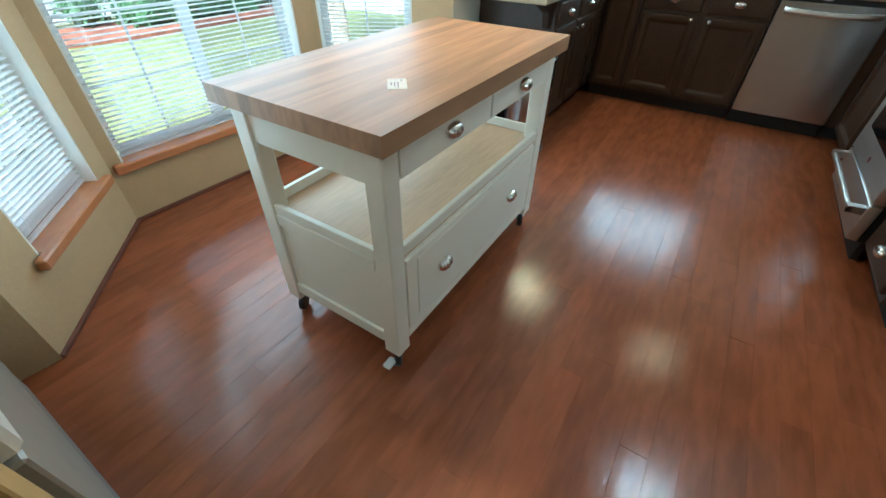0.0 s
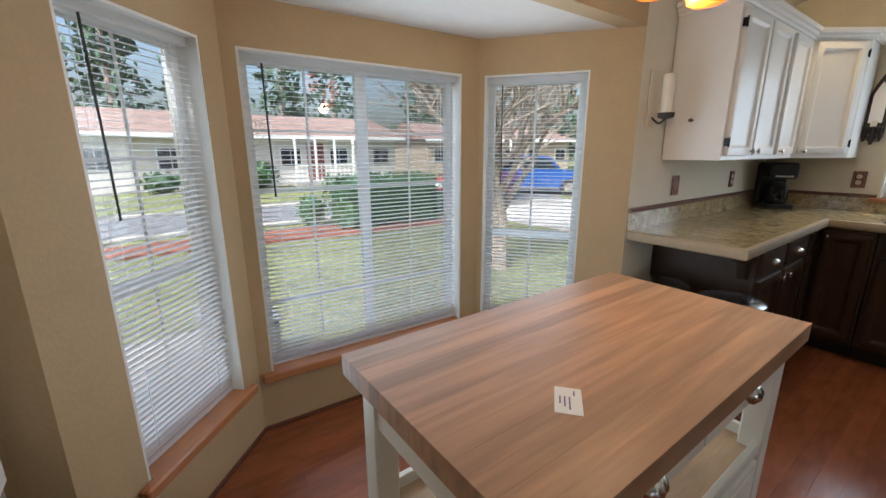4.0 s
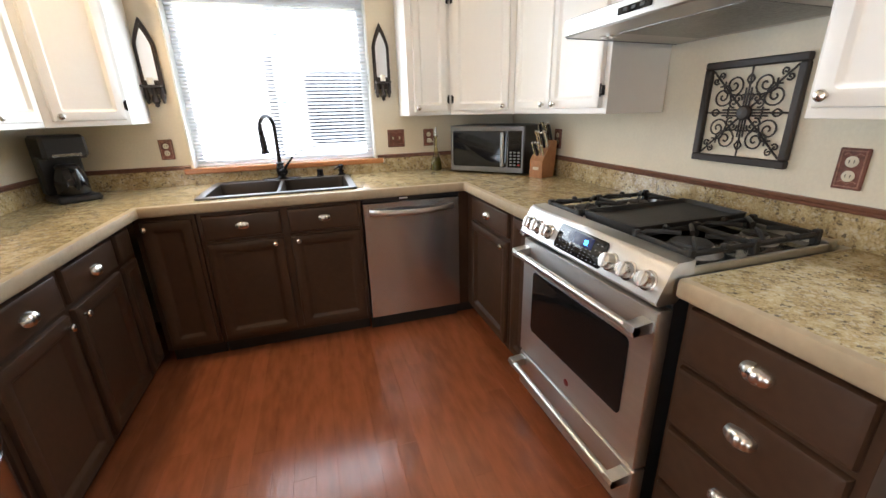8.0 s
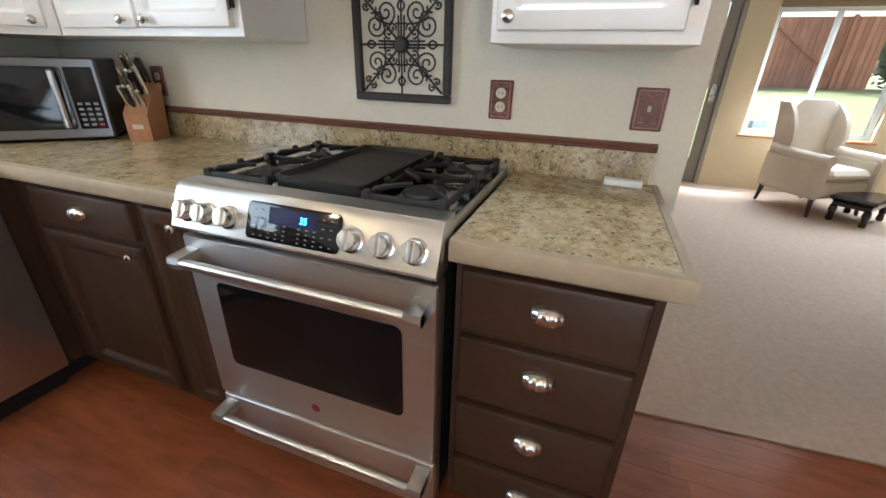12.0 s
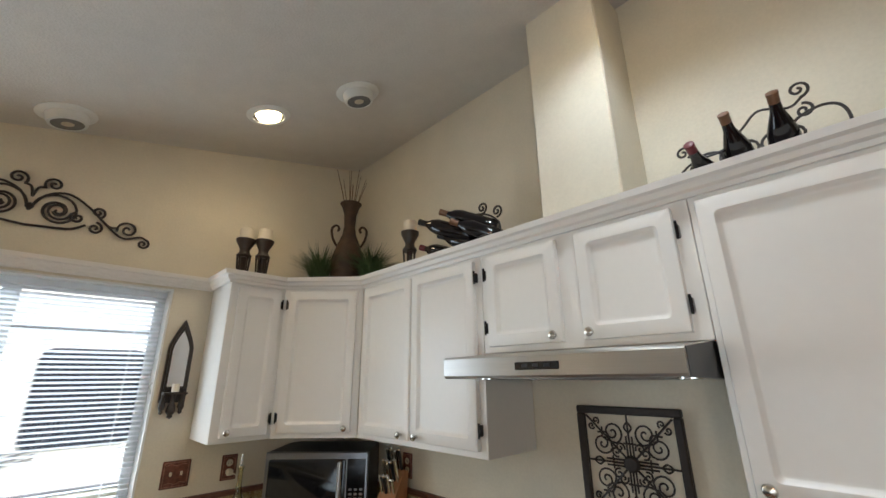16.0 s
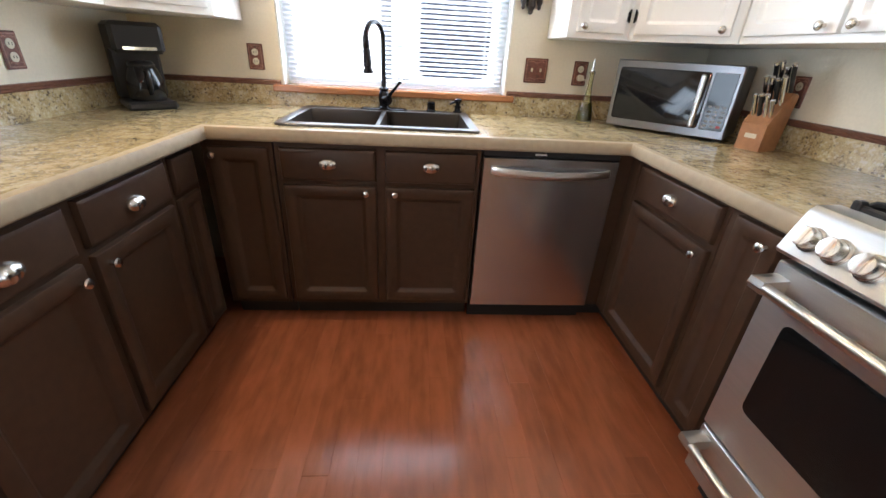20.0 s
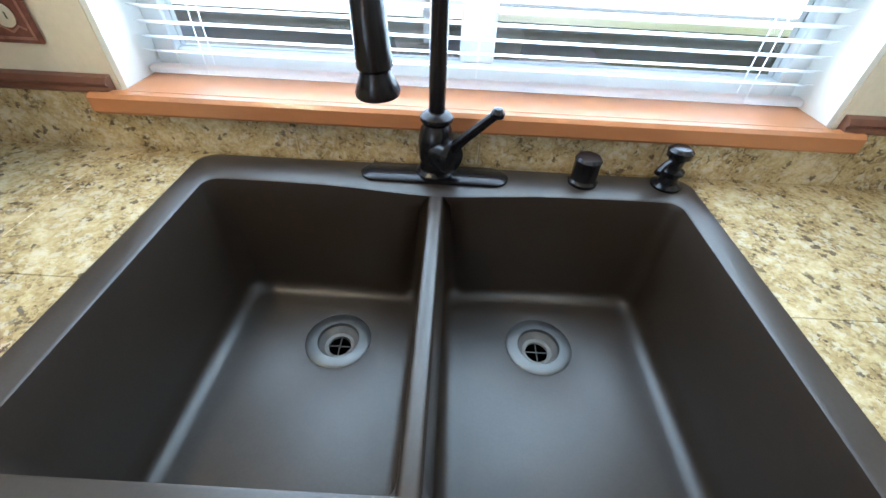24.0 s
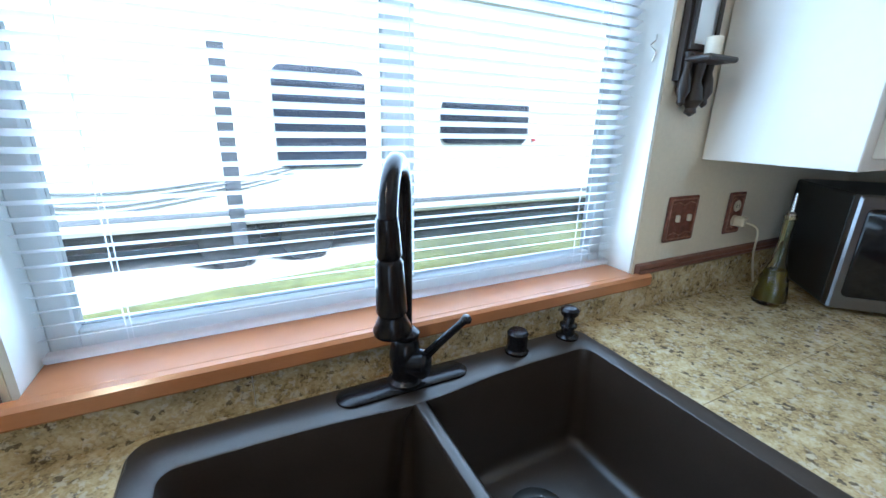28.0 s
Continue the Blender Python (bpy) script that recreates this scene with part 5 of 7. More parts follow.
def scroll_art(label, m):
    """A wide scrolled iron wall ornament, symmetrical about its middle."""
    art = thing("wall_ornament", label, "wall decor", "scrolled iron wall ornaments", m)
    for side in (-1, 1):
        flip = Matrix.Diagonal((side, 1, 1, 1))

        def bar(pts, r=0.0055):
            part("scroll", Shape(flip).tube(pts, r, 6), WROUGHT, art)

        bar(bend([(0.0, 0, 0.085), (0.04, 0, 0.165), (0.115, 0, 0.195), (0.20, 0, 0.150), (0.27, 0, 0.085), (0.345, 0, 0.030), (0.415, 0, 0.050), (0.445, 0, 0.040)]))
        bar(spiral(0.432, 0.018, 0.026, 60, -1.4))
        bar(spiral(0.360, 0.075, 0.044, 200, -1.5))
        bar(bend([(0.316, 0, 0.075), (0.285, 0, 0.075), (0.255, 0, 0.100)]))
        bar(spiral(0.235, 0.055, 0.030, 90, -1.5))
        bar(spiral(0.235, 0.135, 0.028, -60, 1.4))
        bar(spiral(0.092, 0.105, 0.082, 170, -1.9, 0.18, 36))
        bar(spiral(0.095, 0.105, 0.046, 0, -1.6))
        bar(spiral(0.060, 0.225, 0.034, -140, -1.5))
        bar(bend([(0.0, 0, 0.150), (0.012, 0, 0.195), (0.036, 0, 0.204)]))
        bar(spiral(0.165, 0.090, 0.026, 120, 1.4))
        bar(bend([(0.0, 0, 0.015), (0.06, 0, 0.020), (0.15, 0, 0.030), (0.20, 0, 0.062)]))
    part("boss", Shape(pose(0, 0.004, 0.105, 90)).lathe([(0.012, -0.012), (0.016, 0), (0.012, 0.012), (0.001, 0.014)], 12), WROUGHT, art)
    return art


scroll_art("dark scrolled wrought iron ornament above the sink window", pose(0.038, -0.008, 2.230))
scroll_art("dark scrolled wrought iron ornament above the living room opening", pose(RIGHT - 0.008, -3.205, 2.395, 0, 0, -90))


def iron_panel():
    h = 0.179
    p = thing("iron_wall_panel", "square black iron scrollwork panel above the range", "wall decor", m=pose(RIGHT - 0.014, -1.831, 1.302, 0, 0, -90))
    for a in ((-h, h, h - 0.026, h), (-h, h, -h, -h + 0.026), (-h, -h + 0.026, -h + 0.026, h - 0.026), (h - 0.026, h, -h + 0.026, h - 0.026)):
        part("frame_bar", Shape().box(a[0], a[1], -0.012, 0.012, a[2], a[3], 0.004), WROUGHT, p, "flat black frame bar")
    e = h - 0.026
    part("boss", Shape(pose(0, 0, 0, 90)).lathe([(0.026, -0.004), (0.026, 0.006), (0.020, 0.012), (0.001, 0.014)], 18), WROUGHT, p, "round centre boss")
    for k in range(4):
        turn = pose(0, 0, 0, 0, 90 * k, 0)

        def bar(pts, r=0.0032):
            part("scroll", Shape(turn).tube(pts, r, 5), WROUGHT, p)

        bar([(-0.010, 0, 0.02), (-0.010, 0, 0.085)])
        bar([(0.010, 0, 0.02), (0.010, 0, 0.085)])
        bar([(0, 0, 0.02), (0, 0, e)])
        bar([(-0.020, 0, 0.062), (0.020, 0, 0.062)])
        bar(bend([(0, 0, 0.095), (0.012, 0, 0.112), (0, 0, 0.128), (-0.012, 0, 0.112), (0, 0, 0.095)]))
        bar([(0.018, 0, 0.018), (e - 0.006, 0, e - 0.006)], 0.0036)
        for s in (-1, 1):
            turn = pose(0, 0, 0, 0, 90 * k, 0) @ Matrix.Diagonal((s, 1, 1, 1))
            bar(spiral(0.056, 0.094, 0.036, 250, -1.6))
            bar(spiral(0.034, 0.048, 0.017, 200, -1.3, n=14))
            bar(bend([(0.044, 0, 0.060), (0.090, 0, 0.075), (0.092, 0, 0.110)]))
            bar(spiral(0.112, 0.130, 0.013, 240, -1.2, n=12))


iron_panel()


def mirror_sconce(x, z):
    """A pointed-arch wooden mirror with a small candle shelf."""
    s = thing("mirror_sconce", "dark wooden arched mirror sconce with a small candle", "candle sconce", "arched mirror sconces", pose(x, -0.001, z))
    wood = material("dark_sconce_wood", (0.028, 0.019, 0.014), 0.4, grain=0.3, scale=40)

    def arch(w, z0, z1, n=7):
        pts = [(-w, z0), (w, z0)]
        spring = z1 - w * 2.6
        for k in range(n):
            t = k / (n - 1)
            pts.append((w * (1 - t ** 1.35), spring + (z1 - spring) * t))
        return pts + [(-a, b) for a, b in reversed(pts[2:-1])]

    part("back_board", Shape().prism(arch(0.056, 0.075, 0.480), -0.016, 0.0, "y"), wood, s)
    inner, outer = arch(0.036, 0.150, 0.425), arch(0.046, 0.138, 0.448)
    n = len(inner)
    ring_v = [(a, -0.016, b) for a, b in outer] + [(a, -0.024, b) for a, b in outer] + [(a, -0.024, b) for a, b in inner] + [(a, -0.016, b) for a, b in inner]
    part("moulding", Shape().add(ring_v, [(j * n + k, j * n + (k + 1) % n, (j + 1) * n + (k + 1) % n, (j + 1) * n + k) for j in range(3) for k in range(n)]), wood, s)
    part("mirror_glass", Shape().prism(inner, -0.0185, -0.0165, "y"), MIRROR, s, "mirror glass", smooth=0)
    shelf = part("shelf", Shape().box(-0.052, 0.052, -0.075, -0.0165, 0.112, 0.124, 0.004), wood, s)
    for cx, r in ((-0.040, 0.016), (0.0, 0.022), (0.040, 0.016)):
        part("finial", Shape().lathe([(0.001, 0.0), (r * 0.6, 0.008), (r * 0.5, 0.018), (r, 0.034), (r * 0.8, 0.060), (r * 0.5, 0.075), (r * 0.7, 0.112)], 12, (cx, -0.020, 0.02 if cx else 0.0)), wood, shelf)
    part("votive", Shape().lathe([(0.017, 0.1245), (0.017, 0.160), (0.014, 0.163), (0.001, 0.162)], 16, (0, -0.045, 0)), CANDLE, s, "small ivory candle")


mirror_sconce(-0.632, 1.392)
mirror_sconce(0.722, 1.405)


def wall_sconce():
    s = thing("wall_sconce", "iron wall sconce holding an ivory candle", "candle sconce", m=pose(LEFT, -1.960, 1.50, 0, 0, 90))
    part("plate", Shape().box(-0.045, 0.045, -0.012, -0.001, -0.02, 0.27, 0.003), CREAM, s, "cream painted back plate")
    part("arm", Shape().tube(bend([(0.0, -0.01, 0.03), (0.0, -0.05, 0.00), (0.0, -0.085, 0.02)]), 0.006, 8), WROUGHT, s)
    part("cup", Shape().lathe([(0.016, 0.020), (0.038, 0.026), (0.042, 0.050), (0.036, 0.050)], 18, (0, -0.085, 0)), WROUGHT, s, "dark iron cup")
    part("candle", Shape().lathe([(0.030, 0.036), (0.030, 0.235), (0.026, 0.242), (0.006, 0.238), (0.001, 0.238)], 20, (0, -0.085, 0)), CANDLE, s, "ivory pillar candle")
    hook = thing("wall_hook", "small brown wooden peg on the cabinet side", "hook", m=pose(-1.08, -1.7825, 1.515))
    part("peg", Shape(pose(0, 0, 0, 90)).lathe([(0.006, 0), (0.006, 0.018), (0.011, 0.024), (0.009, 0.034), (0.001, 0.036)], 12), TRIMWOOD, hook)


wall_sconce()


def outlet(m, label, kind, w=0.076):
    o = thing("outlet_plate" if kind == "outlet" else "switch_plate", label, "outlet" if kind == "outlet" else "switch", "rust-red wall plates", m)
    part("plate", Shape().box(-w / 2, w / 2, -0.007, -0.0005, -0.060, 0.060, 0.003), RUSTPLATE, o, "embossed rust-red plate")
    e = w / 2 - 0.007
    part("raised_border", Shape().box(-e, e, -0.0084, -0.0068, 0.050, 0.054, 0.0006).box(-e, e, -0.0084, -0.0068, -0.054, -0.050, 0.0006)
         .box(-e, 0.004 - e, -0.0084, -0.0068, -0.0498, 0.0498, 0.0006).box(e - 0.004, e, -0.0084, -0.0068, -0.0498, 0.0498, 0.0006), RUSTPALE, o, "worn raised border")
    for z in (-0.040, 0.040):
        scroll = Shape(pose(0, -0.0072, z)).tube([(-e + 0.008, 0, 0), (-e * 0.45, 0, 0.005), (0, 0, -0.004), (e * 0.45, 0, 0.005), (e - 0.008, 0, 0)], 0.0016, 6)
        part("raised_scroll", scroll, RUSTPALE, o, "worn raised scroll")
    if kind == "blank":
        for r in (0.024, 0.013):
            for k in range(8):
                part("petal", Shape(pose(0, -0.0068, 0, 0, 45 * k + (0 if r > 0.02 else 22.5))).box(r * 0.5, r * 1.35, -0.0018, 0.0, -r * 0.16, r * 0.16, 0.0008), RUSTPALE, o)
            part("medallion_ring", Shape(pose(0, -0.007, 0, 90)).lathe([(r - 0.004, 0), (r - 0.002, 0.0022), (r, 0.0022), (r + 0.002, 0)], 24, (0, 0, 0), False), RUSTPALE, o, "worn raised ring")
        return
    if kind == "outlet":
        for z in (-0.021, 0.021):
            r = part("receptacle", Shape(pose(0, -0.007, z, 90)).lathe([(0.016, 0), (0.0165, 0.002), (0.014, 0.003)], 18), IVORY, o, "ivory receptacle")
            part("slots", Shape().box(-0.007, -0.005, -0.0108, -0.0095, z - 0.004, z + 0.005, 0).box(0.005, 0.007, -0.0108, -0.0095, z - 0.004, z + 0.005, 0), BLACK, r, smooth=0)
    else:
        for x in ((0,) if w < 0.1 else (-0.023, 0.023)):
            part("toggle", Shape().box(x - 0.005, x + 0.005, -0.016, -0.006, -0.006, 0.012, 0.002), IVORY, o, "ivory toggle")


on_left = lambda y, z: pose(LEFT, y, z, 0, 0, 90)
on_sink = lambda x, z: pose(x, 0, z)
on_right = lambda y, z: pose(RIGHT, y, z, 0, 0, -90)
outlet(on_left(-1.566, 1.146), "blank rust-red embossed plate on the cream wall", "blank", 0.088)
outlet(on_left(-0.686, 1.149), "rust-red embossed outlet plate on the cream wall", "outlet")
outlet(on_sink(-0.645, 1.147), "rust-red embossed outlet plate beside the sink window", "outlet")
outlet(on_sink(0.795, 1.153), "wide rust-red double switch plate beside the sink window", "switch", 0.120)
outlet(on_sink(1.036, 1.150), "rust-red embossed outlet plate beside the microwave", "outlet")
outlet(on_right(-0.640, 1.146), "rust-red embossed outlet plate behind the knife block", "outlet")
outlet(on_right(-2.180, 1.145), "rust-red embossed outlet plate beside the range", "outlet")
outlet(on_right(-2.622, 1.140), "rust-red embossed switch plate at the wall's end", "switch", 0.086)
plug = thing("power_plug", "white plug and cord in the outlet", "plug", m=on_sink(1.036, 1.129))
part("plug", Shape().box(-0.014, 0.014, -0.040, -0.0105, -0.014, 0.014, 0.004), IVORY, plug)
part("cord", Shape().tube(bend([(0.0, -0.040, 0.0), (0.03, -0.06, -0.02), (0.06, -0.05, -0.10), (0.12, -0.04, -0.195)]), 0.003, 6), IVORY, plug)


# ---- on the worktop ----
def microwave():
    w, h, d = 0.52, 0.312, 0.36
    m = thing("microwave", "dark steel and black countertop microwave set across the corner", "microwave", m=pose(1.138, -0.222, 0.9205, 0, 0, -45))
    part("case", Shape().box(0, w, 0.015, d, 0.012, h, 0.006), BLACK, m, "black microwave case")
    for x in (0.04, w - 0.04):
        for y in (0.05, d - 0.05):
            part("foot", Shape().lathe([(0.012, 0), (0.012, 0.013)], 10, (x, y, 0)), BLACK, m)
    part("front_frame", loops(Shape(), [ring(0, w, 0.012, h, 0.016, 0.004), ring(0, w, 0.012, h, -0.006, 0.006), ring(0.005, w - 0.005, 0.017, h - 0.005, -0.012, 0.008)]), DARKSTEEL, m, "dull dark steel front")
    part("door_glass", loops(Shape(), [ring(0.020, 0.408, 0.048, h - 0.032, -0.011, 0.014), ring(0.020, 0.408, 0.048, h - 0.032, -0.014, 0.014), ring(0.024, 0.404, 0.052, h - 0.036, -0.0155, 0.012)]), BLACKGLASS, m, "dark glass door")
    part("handle", Shape().box(0.372, 0.394, -0.046, -0.030, 0.055, h - 0.040, 0.006).box(0.376, 0.390, -0.032, -0.014, 0.060, 0.075, 0.002).box(0.376, 0.390, -0.032, -0.014, h - 0.060, h - 0.045, 0.002), STEELZ, m, "upright steel handle")
    panel = part("control_panel", Shape().box(0.416, w - 0.014, -0.0150, -0.011, 0.048, h - 0.032, 0.003), BLACKGLASS, m, "black control panel")
    grey, red = material("key_grey", (0.25, 0.25, 0.26), 0.5), material("key_red", (0.35, 0.03, 0.03), 0.5)
    for i in range(3):
        for j in range(5):
            part("key", Shape().box(0.428 + i * 0.026, 0.444 + i * 0.026, -0.0162, -0.0148, 0.060 + j * 0.020, 0.070 + j * 0.020, 0.001), red if (i, j) == (2, 0) else grey, panel, smooth=0)


microwave()


def knife_block():
    wood = material("knife_block_wood", (0.36, 0.17, 0.075), 0.4, grain=0.2, scale=40)
    k = thing("knife_block", "wooden knife block filled with steel-handled knives", "knife block", m=pose(1.575, -0.685, 0.9205, 0, 0, -68))
    part("block", Shape().prism([(-0.05, 0.0), (0.07, 0.0), (0.09, 0.215), (0.045, 0.225), (-0.05, 0.105)], -0.048, 0.048, "x"), wood, k)
    part("label", Shape().box(-0.022, 0.022, -0.0512, -0.0502, 0.048, 0.066, 0), IVORY, k, "small pale label", smooth=0)
    lean = Vector((0, -0.42, 1)).normalized()
    rng = random.Random(5)
    for i, x in enumerate((-0.032, -0.011, 0.011, 0.032)):
        for j, (y, z, length) in enumerate(((0.055, 0.215, 0.115), (0.015, 0.178, 0.100), (-0.025, 0.138, 0.070))):
            a = Vector((x, y, z))
            b = a + lean * (length + rng.uniform(-0.012, 0.012))
            kn = part("knife_handle", Shape().tube([a - lean * 0.01, a + lean * 0.02, a + lean * 0.05, b], 0.0075, 8, 0.0085), CHROME if (i + j) % 3 else BLACK, k, "steel knife handle")
            part("pommel", Shape().lathe([(0.009, -0.006), (0.011, 0.0), (0.008, 0.007), (0.001, 0.009)], 8, tuple(b)), CHROME, kn)


knife_block()


def oil_bottle():
    b = thing("oil_bottle", "glass cruet of green olive oil with a steel pourer", "bottle", m=pose(1.052, -0.132, 0.9205))
    shell = [(0.001, 0.0), (0.036, 0.0), (0.040, 0.008), (0.040, 0.030), (0.032, 0.075), (0.018, 0.120), (0.012, 0.170), (0.012, 0.235), (0.015, 0.240), (0.015, 0.246), (0.009, 0.246), (0.009, 0.172), (0.014, 0.120), (0.028, 0.076), (0.036, 0.030), (0.036, 0.012), (0.001, 0.006)]
    part("glass", Shape().lathe(shell, 24), glass("cruet_glass", (0.86, 0.84, 0.62)), b, "clear glass cruet")
    part("oil", Shape().lathe([(0.001, 0.0065), (0.0352, 0.0125), (0.0352, 0.030), (0.0300, 0.066), (0.022, 0.098), (0.001, 0.0981)], 24), material("olive_oil", (0.085, 0.070, 0.006), 0.2, spec=0.6), b, "green olive oil")
    part("pourer", Shape().lathe([(0.0085, 0.236), (0.011, 0.246), (0.011, 0.252), (0.005, 0.258), (0.004, 0.290), (0.003, 0.305)], 12), CHROME, b, "steel pourer")


oil_bottle()


def coffee_maker():
    c = thing("coffee_maker", "black drip coffee maker in the worktop's corner", "coffee maker", m=pose(-1.065, -0.265, 0.9205, 0, 0, 40))
    part("base", Shape().box(-0.095, 0.095, -0.125, 0.105, 0.0, 0.035, 0.010), BLACK, c)
    part("tower", Shape().box(-0.095, 0.095, 0.030, 0.105, 0.034, 0.330, 0.012), BLACK, c)
    part("head", Shape().box(-0.095, 0.095, -0.115, 0.104, 0.225, 0.345, 0.016), BLACK, c)
    part("badge_strip", Shape().box(-0.060, 0.060, -0.1165, -0.1145, 0.238, 0.252, 0.001), CHROME, c, "chrome strip")
    jug = part("carafe", Shape().lathe([(0.001, 0.037), (0.066, 0.037), (0.072, 0.050), (0.072, 0.110), (0.058, 0.160), (0.050, 0.175), (0.046, 0.175), (0.054, 0.158), (0.068, 0.109), (0.068, 0.052), (0.001, 0.041)], 28, (0, -0.045, 0)), BLACKGLASS, c, "dark glass carafe")
    part("lid", Shape().lathe([(0.050, 0.174), (0.052, 0.184), (0.040, 0.196), (0.001, 0.198)], 24, (0, -0.045, 0)), BLACK, jug)
    part("handle", Shape().tube(bend([(0.0, -0.100, 0.168), (0.0, -0.148, 0.160), (0.0, -0.150, 0.100), (0.0, -0.118, 0.070)]), 0.009, 8), BLACK, jug)


coffee_maker()
tray = thing("white_box", "small white plastic bar lying on the worktop", "box", m=pose(1.665, -2.590, 0.9205, 0, 0, -4))
part("bar", Shape().box(-0.016, 0.016, -0.055, 0.055, 0, 0.022, 0.004), JAMB, tray)


# ---- on top of the wall cabinets ----
CAB_TOP = 2.0655
DARKWOOD = material("dark_turned_wood", (0.030, 0.018, 0.012), 0.4, grain=0.3, scale=40)


def candle_holder(x, y, h, label):
    c = thing("candle_holder", label, "candle holder", "candle holders on the cabinets", pose(x, y, CAB_TOP))
    part("foot", Shape().lathe([(0.042, 0.0), (0.044, 0.010), (0.030, 0.022), (0.018, 0.030)], 20), DARKWOOD, c)
    for k in range(5):
        a = math.tau * k / 5
        part("rod", Shape().tube([(0.022 * math.cos(a), 0.022 * math.sin(a), 0.020), (0.034 * math.cos(a), 0.034 * math.sin(a), h * 0.62)], 0.005, 6), DARKWOOD, c)
    part("core", Shape().lathe([(0.014, 0.02), (0.012, h * 0.3), (0.016, h * 0.62)], 12), DARKWOOD, c)
    part("cup", Shape().lathe([(0.034, h * 0.60), (0.040, h * 0.64), (0.026, h * 0.72), (0.026, h * 0.78), (0.048, h * 0.94), (0.050, h), (0.030, h - 0.004)], 22), DARKWOOD, c)
    part("candle", Shape().lathe([(0.036, h - 0.003), (0.036, h + 0.062), (0.031, h + 0.066), (0.005, h + 0.063), (0.001, h + 0.063)], 22), CANDLE, c, "ivory pillar candle")


candle_holder(0.905, -0.185, 0.262, "dark turned wooden candle holder with an ivory candle")
candle_holder(0.995, -0.215, 0.268, "dark turned wooden candle holder with an ivory candle")
candle_holder(1.540, -0.845, 0.285, "dark turned wooden candle holder with an ivory candle")


def vase():
    clay = material("dark_terracotta", (0.050, 0.026, 0.013), 0.6, grain=0.5, scale=18, bump=0.2)
    v = thing("floor_vase", "dark brown handled vase holding dry reeds", "vase", m=pose(1.520, -0.235, CAB_TOP, 0, 0, -29))
    part("body", Shape().lathe([(0.062, 0.0), (0.070, 0.01), (0.096, 0.10), (0.108, 0.19), (0.100, 0.27), (0.070, 0.36), (0.045, 0.42), (0.036, 0.48), (0.040, 0.56), (0.056, 0.62), (0.072, 0.645), (0.066, 0.648), (0.050, 0.62), (0.034, 0.56)], 28), clay, v)
    for s in (-1, 1):
        part("handle", Shape(Matrix.Diagonal((s, 1, 1, 1))).tube(bend([(0.078, 0, 0.345), (0.105, 0, 0.40), (0.112, 0, 0.46), (0.085, 0, 0.485), (0.066, 0, 0.465), (0.076, 0, 0.445)]), 0.008, 8), clay, v)
    straw = material("dry_reed", (0.16, 0.10, 0.055), 0.8, grain=0.3)
    rng = random.Random(3)
    for k in range(11):
        a, tilt, length = rng.uniform(0, 6.28), rng.uniform(0.02, 0.34), rng.uniform(0.20, 0.33)
        p = Vector((0.02 * math.cos(a), 0.02 * math.sin(a), 0.55))
        q = p + Vector((math.cos(a) * tilt, math.sin(a) * tilt, 1)).normalized() * (length + 0.05)
        part("reed", Shape().tube([p, (p + q) / 2 + Vector((0, 0, 0.01)), q], 0.0035, 5, 0.0015), straw, v)


vase()


def grass_plant(x, y, label, seed):
    g = thing("grass_plant", label, "plant", "artificial grass plants", pose(x, y, CAB_TOP))
    part("pot", Shape().lathe([(0.035, 0), (0.045, 0.05), (0.042, 0.052)], 16), DARKWOOD, g)
    rng = random.Random(seed)
    s = Shape()
    for k in range(520):
        a, lean, length = rng.uniform(0, 6.28), rng.uniform(0.1, 1.5), rng.uniform(0.16, 0.32)
        d = Vector((math.cos(a), math.sin(a), 0))
        side = Vector((-d.y, d.x, 0)) * rng.uniform(0.0020, 0.0036)
        p0 = d * rng.uniform(0, 0.03) + Vector((0, 0, 0.05))
        p1 = p0 + (d * lean * 0.4 + Vector((0, 0, 1))).normalized() * length * 0.55
        p2 = p1 + (d * lean * 1.3 + Vector((0, 0, 0.55))).normalized() * length * 0.45
        s.add([p0 - side, p0 + side, p1 + side, p1 - side, p2], [(0, 1, 2, 3), (3, 2, 4)])
    tagged(part("foliage", s, material("grass_blade", (0.045, 0.085, 0.030), 0.6, grain=0.4, scale=60), g, smooth=0), kind="stuff")


grass_plant(1.370, -0.165, "green artificial grass in a small pot", 1)
grass_plant(1.585, -0.405, "green artificial grass in a small pot", 2)


def bottle(parent, m, wine, cap, sloped=False):
    side = [(0.040, 0.006), (0.041, 0.090), (0.037, 0.125), (0.027, 0.163), (0.0165, 0.200), (0.0142, 0.230)] if sloped else [(0.0375, 0.006), (0.0375, 0.185), (0.030, 0.215), (0.016, 0.240), (0.0140, 0.250)]
    body = part("bottle", Shape(m).lathe([(0.001, 0.004), (0.034, 0.0), *side], 22), wine, parent, "dark wine bottle")
    z = side[-1][1]
    part("capsule", Shape(m).lathe([(0.0142, z - 0.002), (0.0148, z + 0.002), (0.0148, z + 0.026), (0.0158, z + 0.028), (0.0158, z + 0.038), (0.012, z + 0.040), (0.001, z + 0.040)], 14), cap, body, "bottle capsule")


WINE = material("dark_wine_glass", (0.010, 0.008, 0.009), 0.10, grain=0.1)
CAPS = [material("capsule_black", (0.02, 0.02, 0.02), 0.35), material("capsule_brown", (0.17, 0.080, 0.035), 0.4), material("capsule_red", (0.13, 0.015, 0.02), 0.35)]


